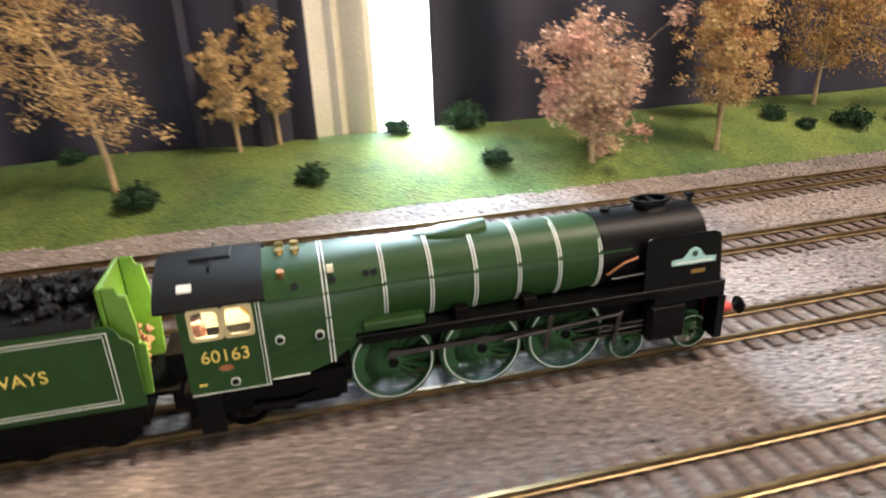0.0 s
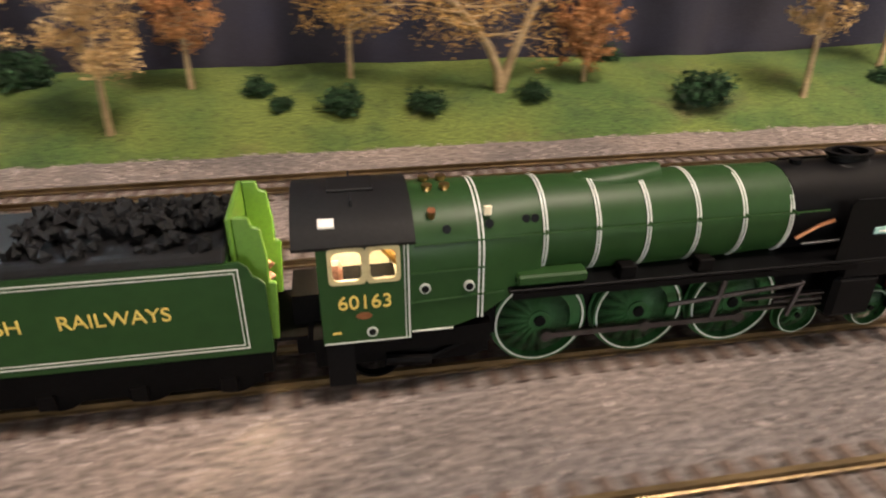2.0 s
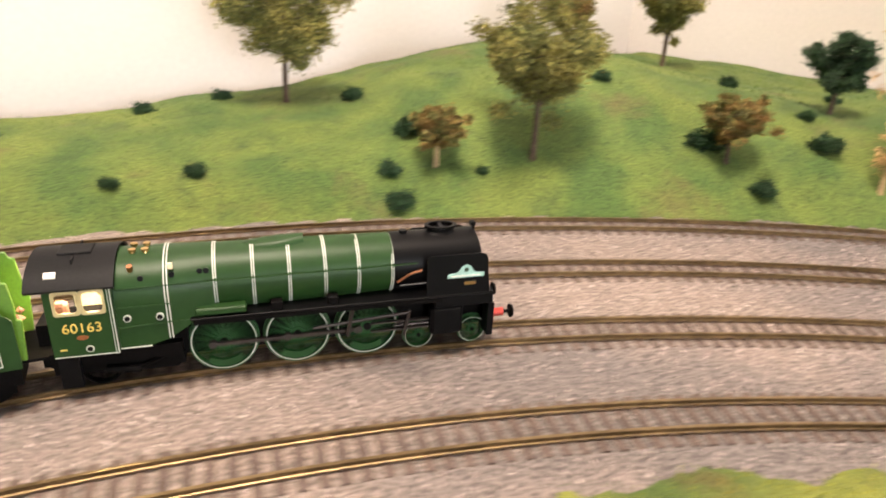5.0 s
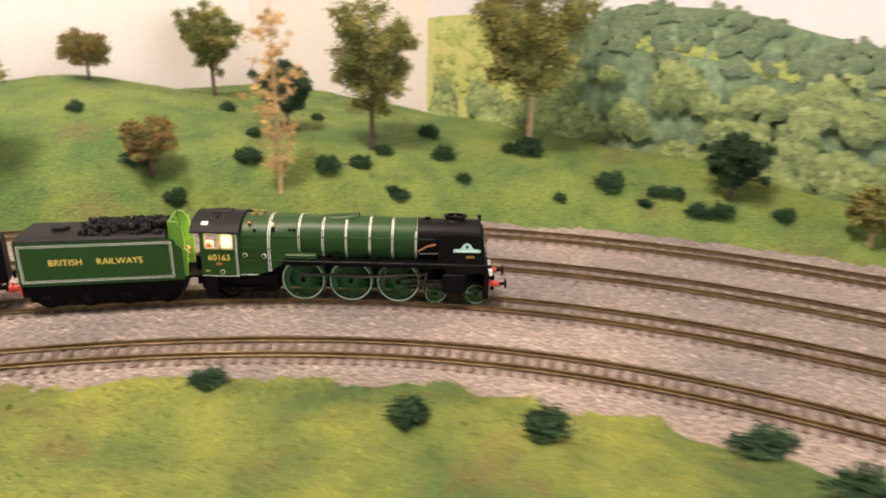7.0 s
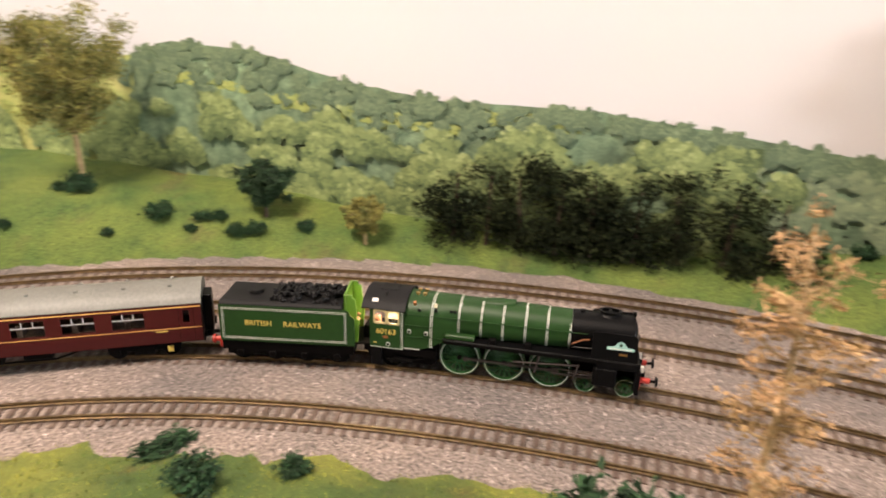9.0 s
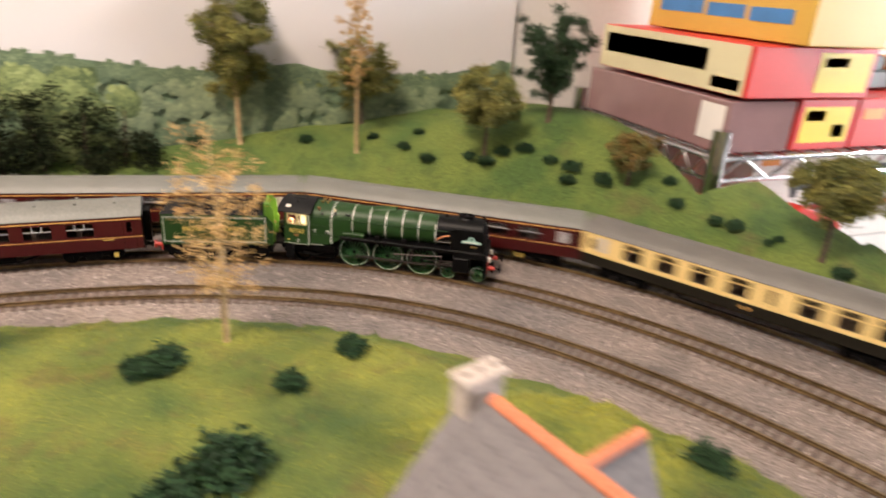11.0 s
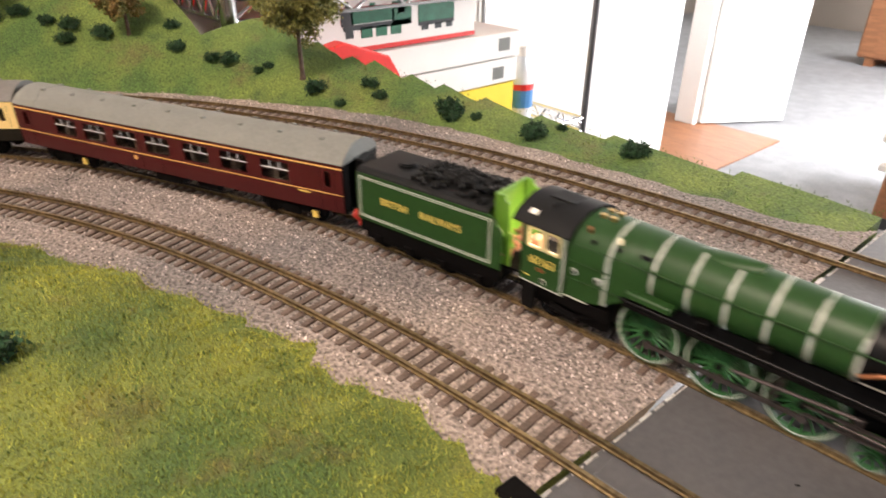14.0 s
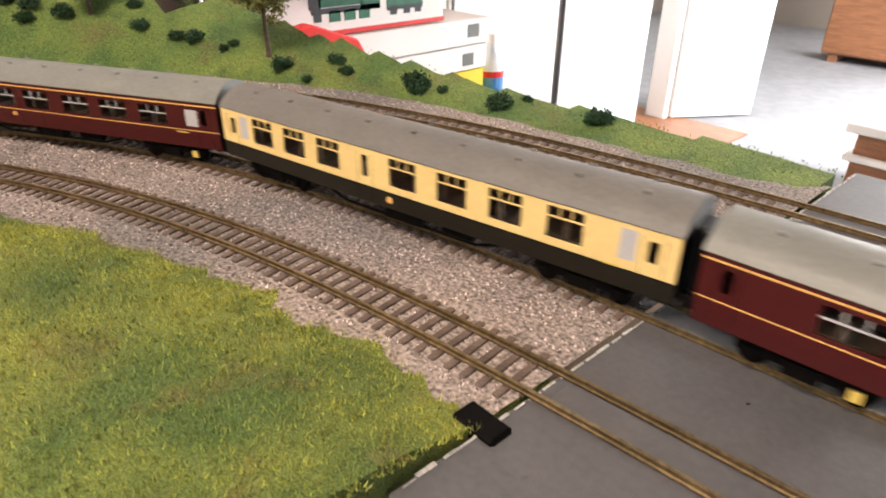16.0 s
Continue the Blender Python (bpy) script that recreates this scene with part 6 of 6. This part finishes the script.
        slate = MB().box(-0.0030, 0.0030, -0.0001, 0.0046, -0.0001, 0.0003).mesh("slate", "slate")
        rows_n, cols = 12, 19
        for r in range(rows_n):
            for c in range(cols):
                u = (r + 0.1) / rows_n
                x = -0.001 + c * 0.0064 + (0.0032 if r % 2 else 0)
                if x > L + 0.002:
                    continue
                m = Matrix.Translation((x, sd * W * (1 - u), E + (R - E) * u + 0.0002)) @ Matrix.Rotation(0 if sd < 0 else math.pi, 4, "Z") @ Matrix.Rotation(math.atan2(R - E, W), 4, "X") @ pose(0, 0, 0, 2.5, 0, random.uniform(-1, 1))
                part("slate", slate, "slate", ro, at=m)
        part("gutter", MB().tube((-0.004, sd * (W + 0.001), E - 0.001), (L + 0.004, sd * (W + 0.001), E - 0.001), 0.0012, n=8), "lamp", h)
    tile = MB().prism([(0.0026 * math.cos(a), 0.0024 * math.sin(a)) for a in [math.pi * k / 6 for k in range(7)]], -0.0036, 0.0036).mesh("ridge_tile", "ridge")
    k = 0.010
    while k < L - 0.008:
        part("ridge_tile", tile, "ridge", h, at=pose(k, 0, R - 0.0006, 0, random.uniform(-1, 1), 0))
        k += 0.0074
    # gabled dormers on both slopes
    for x, sd in ((0.030, 1), (0.096, 1), (0.036, -1), (0.100, -1)):
        d = part("dormer", MB().prism([(x - 0.015, E + 0.002), (x + 0.015, E + 0.002), (x, R - 0.020)], sd * 0.022, sd * (W - 0.003), "y"), "render", h)
        dz, zt = R - 0.0185, E + 0.0005
        for s2 in (-1, 1):
            vs = [(x, sd * 0.018, dz), (x, sd * (W + 0.001), dz), (x + s2 * 0.0170, sd * (W + 0.001), zt), (x + s2 * 0.0170, sd * (W - 0.004), zt)]
            part("dormer_roof", MB().add(vs + [(a, b, c - 0.0016) for a, b, c in vs], [(0, 1, 2, 3), (4, 5, 6, 7), (0, 1, 5, 4), (1, 2, 6, 5), (2, 3, 7, 6), (3, 0, 4, 7)]), "slate", d)
        q = 0.023
        while q < W:
            part("ridge_tile", tile, "ridge", d, at=pose(x, sd * q, dz - 0.0003, 0, 0, 90))
            q += 0.0074
        part("window", MB().box(x - 0.005, x + 0.005, *sorted((sd * (W - 0.003), sd * (W - 0.0022))), E + 0.004, E + 0.016), "boxblack", d)
    for x in (-0.002, L - 0.010):
        ch = part("chimney", MB().box(x - 0.003, x + 0.005, -0.008, 0.008, R - 0.020, R + 0.006).box(x - 0.0038, x + 0.0058, -0.0088, 0.0088, R + 0.0035, R + 0.0065), "render", h, bevel=0.0005)
        for j in (-0.0055, 0.0, 0.0055):
            part("chimney_pot", MB().tube((x + 0.001, j, R + 0.006), (x + 0.001, j, R + 0.0085), 0.0019, 0.0016, 10), "render", ch)
    part("eaves_board", MB().box(L + 0.003, L + 0.005, -W, W, E - 0.004, E - 0.0005), "lamp", h)
    return h


house()

# ---- shelf with boxes ----


def wire_rack():
    r = thing("wire_rack", "chrome wire shelving rack loaded with boxes", "shelving")
    x0, x1, y0, y1 = 1.605, 1.880, -2.140, -1.510
    for px, py in ((x0, y1), (x1, y1), (x1, y0)):
        part("post", MB().tube((px, py, FLOOR), (px, py, 0.100), 0.0095, n=14), "chrome", r, smooth=True)
    part("post", MB().tube((x0, y0, FLOOR), (x0, y0, 0.105), 0.0058, n=14), "dkpost", r, "dark steel post", smooth=True)
    for z in (0.068, -0.180):
        sh = part("wire_shelf", MB().tube((x0, y0, z), (x0, y1, z), 0.003, n=8), "chrome", r)
        for a, b in (((x0, y0), (x0, y1)), ((x0, y1), (x1, y1)), ((x1, y1), (x1, y0)), ((x1, y0), (x0, y0))):
            part("shelf_rail", MB().tube((*a, z), (*b, z), 0.0030, n=8).tube((*a, z - 0.024), (*b, z - 0.024), 0.0028, n=8), "chrome", sh)
            n = 16
            zig = MB()
            for i in range(n):
                u0, u1 = i / n, (i + 1) / n
                p0 = (a[0] + (b[0] - a[0]) * u0, a[1] + (b[1] - a[1]) * u0, z if i % 2 else z - 0.024)
                p1 = (a[0] + (b[0] - a[0]) * u1, a[1] + (b[1] - a[1]) * u1, z - 0.024 if i % 2 else z)
                zig.tube(p0, p1, 0.0020, n=6)
            part("shelf_lattice", zig, "chrome", sh)
        for i in range(22):
            y = y0 + (y1 - y0) * (i + 0.5) / 22
            part("shelf_wire", MB().tube((x0, y, z + 0.002), (x1, y, z + 0.002), 0.0014, n=6), "chrome", sh)
    return r


wire_rack()


def carton(name, x0, x1, y0, y1, z0, z1, material, label, category="box", prints=(), bevel=0.0012):
    """A card box; prints are flat panels on the front (f) or the long side (s): face, from, to, low, high (shares of the face), material."""
    b = tagged(part(name, MB().box(x0, x1, y0, y1, z0, z1), material, bevel=bevel), label, category)
    for face, a, c, lo, hi, pm in prints:
        za, zb = z0 + (z1 - z0) * lo, z0 + (z1 - z0) * hi
        if face == "f":
            ya, yb = y1 - (y1 - y0) * c, y1 - (y1 - y0) * a
            part("printed_panel", MB().box(x0 - 0.0006, x0, ya, yb, za, zb), pm, b)
        else:
            xa, xb = x0 + (x1 - x0) * a, x0 + (x1 - x0) * c
            part("printed_panel", MB().box(xa, xb, y1, y1 + 0.0006, za, zb), pm, b)
    return b


Z1 = 0.0725
carton("plastic_box", 1.612, 1.875, -1.616, -1.520, Z1, Z1 + 0.056, "clear", "clear plastic stock box on the wire shelf", prints=(("s", 0.02, 0.16, 0.2, 0.9, "boxwhite"),))
carton("model_box", 1.612, 1.870, -1.712, -1.622, Z1, Z1 + 0.058, "boxred", "red model box with a yellow end label", prints=(("f", 0.08, 0.92, 0.15, 0.85, "boxyellow"), ("f", 0.12, 0.45, 0.58, 0.78, "boxorange"), ("f", 0.62, 0.84, 0.25, 0.5, "boxblack")))
carton("model_box", 1.614, 1.870, -1.806, -1.718, Z1, Z1 + 0.058, "boxred", "plain red model box with a small orange mark", prints=(("f", 0.12, 0.5, 0.58, 0.8, "boxorange"),))
carton("model_box", 1.616, 1.870, -1.896, -1.811, Z1, Z1 + 0.057, "boxred", "plain red model box with a small orange mark", prints=(("f", 0.12, 0.5, 0.58, 0.8, "boxorange"),))
carton("model_box", 1.606, 1.872, -1.712, -1.530, Z1 + 0.060, Z1 + 0.114, "boxred", "long red, cream and black locomotive box on the stack", prints=(("f", 0.52, 0.96, 0.12, 0.9, "boxyellow"), ("f", 0.56, 0.76, 0.62, 0.8, "boxorange"), ("s", 0.02, 1.0, 0.02, 0.98, "boxcream"), ("s", 0.24, 0.96, 0.38, 0.82, "boxblack"), ("s", 0.04, 0.2, 0.1, 0.32, "boxorange")))
carton("model_box", 1.585, 1.840, -1.690, -1.575, Z1 + 0.116, Z1 + 0.172, "boxgold", "gold model box printed with a blue train", prints=(("s", 0.62, 0.92, 0.38, 0.72, "boxblue"), ("s", 0.36, 0.59, 0.36, 0.62, "boxblue"), ("s", 0.10, 0.33, 0.34, 0.60, "boxblue"), ("s", 0.02, 0.20, 0.86, 0.97, "boxorange")))
for k in range(5):
    y1 = -1.905 - k * 0.037
    carton("book", 1.625, 1.76, y1 - 0.033, y1, Z1, Z1 + 0.094, "boxorange", "slim red-orange box standing on end with a yellow spine", "box", prints=(("f", 0.2, 0.85, 0.06, 0.94, "boxyellow"), ("f", 0.3, 0.75, 0.45, 0.75, "boxwhite")))
stack = thing("model_stack", "dark model tenders lying on the red boxes", "models")
for x, y in ((1.66, -1.75), (1.67, -1.82), (1.72, -1.86)):
    part("model_body", MB().box(x, x + 0.09, y - 0.022, y + 0.022, Z1 + 0.060, Z1 + 0.082).tube((x + 0.01, y, Z1 + 0.088), (x + 0.08, y, Z1 + 0.088), 0.013, n=14), "boxblack", stack, bevel=0.002)
part("paper", MB().box(1.70, 1.86, -1.90, -1.73, Z1 + 0.104, Z1 + 0.107), "boxcream", stack)
Z2 = -0.175
carton("picture_box", 1.640, 1.870, -1.900, -1.605, -0.015, 0.062, "boxwhite", "white box with a picture of a green locomotive", prints=(("f", 0.27, 0.50, 0.46, 0.70, "boxgreen"), ("f", 0.22, 0.28, 0.44, 0.68, "boxblack"), ("f", 0.49, 0.60, 0.36, 0.76, "boxgreen"), ("f", 0.52, 0.56, 0.56, 0.70, "boxblack"), ("f", 0.245, 0.262, 0.68, 0.82, "boxblack"), ("f", 0.37, 0.40, 0.70, 0.77, "boxgreen"), ("f", 0.23, 0.60, 0.36, 0.45, "boxblack"), ("f", 0.24, 0.28, 0.24, 0.37, "boxblack"), ("f", 0.32, 0.38, 0.22, 0.40, "boxgreen"), ("f", 0.40, 0.46, 0.22, 0.40, "boxgreen"), ("f", 0.48, 0.54, 0.22, 0.40, "boxgreen"), ("f", 0.64, 0.86, 0.36, 0.68, "boxgreen"), ("f", 0.66, 0.84, 0.66, 0.74, "boxblack"), ("f", 0.64, 0.86, 0.30, 0.37, "boxblack"), ("f", 0.66, 0.70, 0.22, 0.32, "boxblack"), ("f", 0.74, 0.78, 0.22, 0.32, "boxblack"), ("f", 0.81, 0.85, 0.22, 0.32, "boxblack"), ("f", 0.0, 1.0, 0.0, 0.08, "boxred"), ("f", 0.04, 0.14, 0.8, 0.92, "boxorange")))
carton("white_box", 1.630, 1.872, -1.990, -1.650, -0.055, -0.017, "boxwhite", "long white card box in a stack", prints=(("f", 0.86, 0.93, 0.3, 0.8, "roofgrey"),))
carton("white_box", 1.632, 1.872, -1.988, -1.650, -0.094, -0.057, "boxwhite", "long white card box in a stack", prints=(("f", 0.84, 0.91, 0.2, 0.7, "roofgrey"),))
carton("yellow_box", 1.634, 1.872, -1.985, -1.650, Z2, -0.096, "boxyellow", "yellow card box at the bottom of the stack")
carton("red_box", 1.612, 1.80, -1.640, -1.525, Z2, -0.010, "boxred", "tall dark red box standing beside the white stack")
lid = thing("folded_box", "red and orange folded card box leaning on the stack", "box")
part("body", MB().prism([(-1.720, -0.070), (-1.580, -0.030), (-1.575, 0.000), (-1.640, 0.012), (-1.705, -0.012), (-1.722, -0.040)], 1.585, 1.608), "boxred", lid, bevel=0.002)
part("stripe", MB().prism([(-1.7215, -0.066), (-1.660, -0.049), (-1.660, -0.040), (-1.7225, -0.056)], 1.5835, 1.585), "boxwhite", lid)
part("label", MB().prism([(-1.715, -0.048), (-1.665, -0.034), (-1.665, -0.022), (-1.712, -0.034)], 1.5835, 1.585), "boxorange", lid)
bt = thing("bottle", "pale plastic bottle with a blue and red label", "bottle", at=Matrix.Translation((1.66, -2.03, Z2 + 0.003)))
part("body", MB().loft([[(r * math.cos(2 * math.pi * i / 16), r * math.sin(2 * math.pi * i / 16), z) for i in range(16)] for r, z in ((0.020, 0), (0.021, 0.004), (0.021, 0.075), (0.009, 0.095), (0.008, 0.108))]), "bottle", bt, smooth=True)
part("label", MB().tube((0, 0, 0.022), (0, 0, 0.052), 0.0214, n=16, caps=False), "boxblue", bt)
part("band", MB().tube((0, 0, 0.052), (0, 0, 0.062), 0.0215, n=16, caps=False), "boxred", bt)
part("cap", MB().tube((0, 0, 0.106), (0, 0, 0.120), 0.009, 0.006, 12), "boxwhite", bt)

# ---- movement ----
RUN = [(0.0, 0.0), (1.0, 0.2255), (2.0, 0.456), (3.0, 0.690), (3.2, 0.736), (4.2, 0.972), (5.3, 1.221), (6.3, 1.440), (7.0, 1.5952), (8.2, 1.8635), (10.3, 2.3090), (11.0, 2.4648), (11.8, 2.6350),
       (12.5, 2.7890), (13.0, 2.9070), (13.5, 3.0240), (14.0, 3.1405), (14.5, 3.2580), (15.0, 3.3795), (16.0, 3.6195)]
BS = np.concatenate([[0.0], np.cumsum(np.hypot(np.diff(XX - np.sin(HH) * 0.070), np.diff(YY + np.cos(HH) * 0.070)))])


def run(t):
    """Distance of the locomotive's middle axle along the line."""
    ts, vs = [a for a, _ in RUN], [b for _, b in RUN]
    return sum(float(np.interp(min(16.0, max(0.0, t + d)), ts, vs)) for d in (-0.3, -0.15, 0.0, 0.15, 0.3)) / 5 if 0.3 < t < 15.7 else float(np.interp(t, ts, vs))


def seat_at(front, back, mid, off, flip=False):
    """Pose of a vehicle whose two pivots ride the line at two distances; mid is the share of the way from back to front."""
    xa, ya, _ = line(front, off)
    xb, yb, _ = line(back, off)
    a = math.degrees(math.atan2(ya - yb, xa - xb))
    return pose(xb + (xa - xb) * mid, yb + (ya - yb) * mid, 0, 0, 0, a + (180 if flip else 0))


def on_second(b):
    """Distance along the middle line for a distance along the second track."""
    return float(np.interp(b, BS, SS))


def motions():
    times = [i * 0.25 for i in range(65)]
    walk(LOCO, [(t, seat_at(run(t) + 0.02, run(t) - 0.02, 0.5, 0.0)) for t in times])
    walk(TENDER, [(t, seat_at(run(t) - 0.1135, run(t) - 0.1835, 0.5, 0.0)) for t in times])
    for k, c in enumerate(COACHES):
        mid = 0.2070 + 0.131 + 0.273 * k
        walk(c, [(t, seat_at(run(t) - mid + 0.093, run(t) - mid - 0.093, 0.5, 0.0)) for t in times])
    # the second train runs the other way
    tail = float(np.interp(2.965, SS, BS)) + 0.037

    def rear(t):
        return tail + (12.0 - t) * 0.375
    for k, c in enumerate(OTHER):
        mid = 0.133 + 0.268 * k
        walk(c, [(t, seat_at(on_second(rear(t) - mid - 0.093), on_second(rear(t) - mid + 0.093), 0.5, 0.070)) for t in times])
    head = 0.268 * 6
    walk(TENDER2, [(t, seat_at(on_second(rear(t) - head - 0.055 - 0.035), on_second(rear(t) - head - 0.055 + 0.035), 0.5, 0.070)) for t in times])
    walk(LOCO2, [(t, seat_at(on_second(rear(t) - head - 0.211 - 0.02), on_second(rear(t) - head - 0.211 + 0.02), 0.5, 0.070)) for t in times])
    # wheels and rods of the green locomotive
    fast = [i / 30 for i in range(481)]
    for w, r, owner in WHEELS:
        if owner is not LOCO:
            continue
        base = w.matrix_basis.copy()
        walk(w, [(t, base @ Matrix.Rotation(run(t) / r, 4, "Y")) for t in (fast if r < 0.01 else fast[::2])])
    for rod, owner in RODS:
        if owner is LOCO:
            base = rod.matrix_basis.translation.copy()
            walk(rod, [(t, Matrix.Translation((0.0042 * math.sin(run(t) / 0.01335), base.y, 0.01335 + 0.0042 * math.cos(run(t) / 0.01335)))) for t in fast[::2]])


motions()
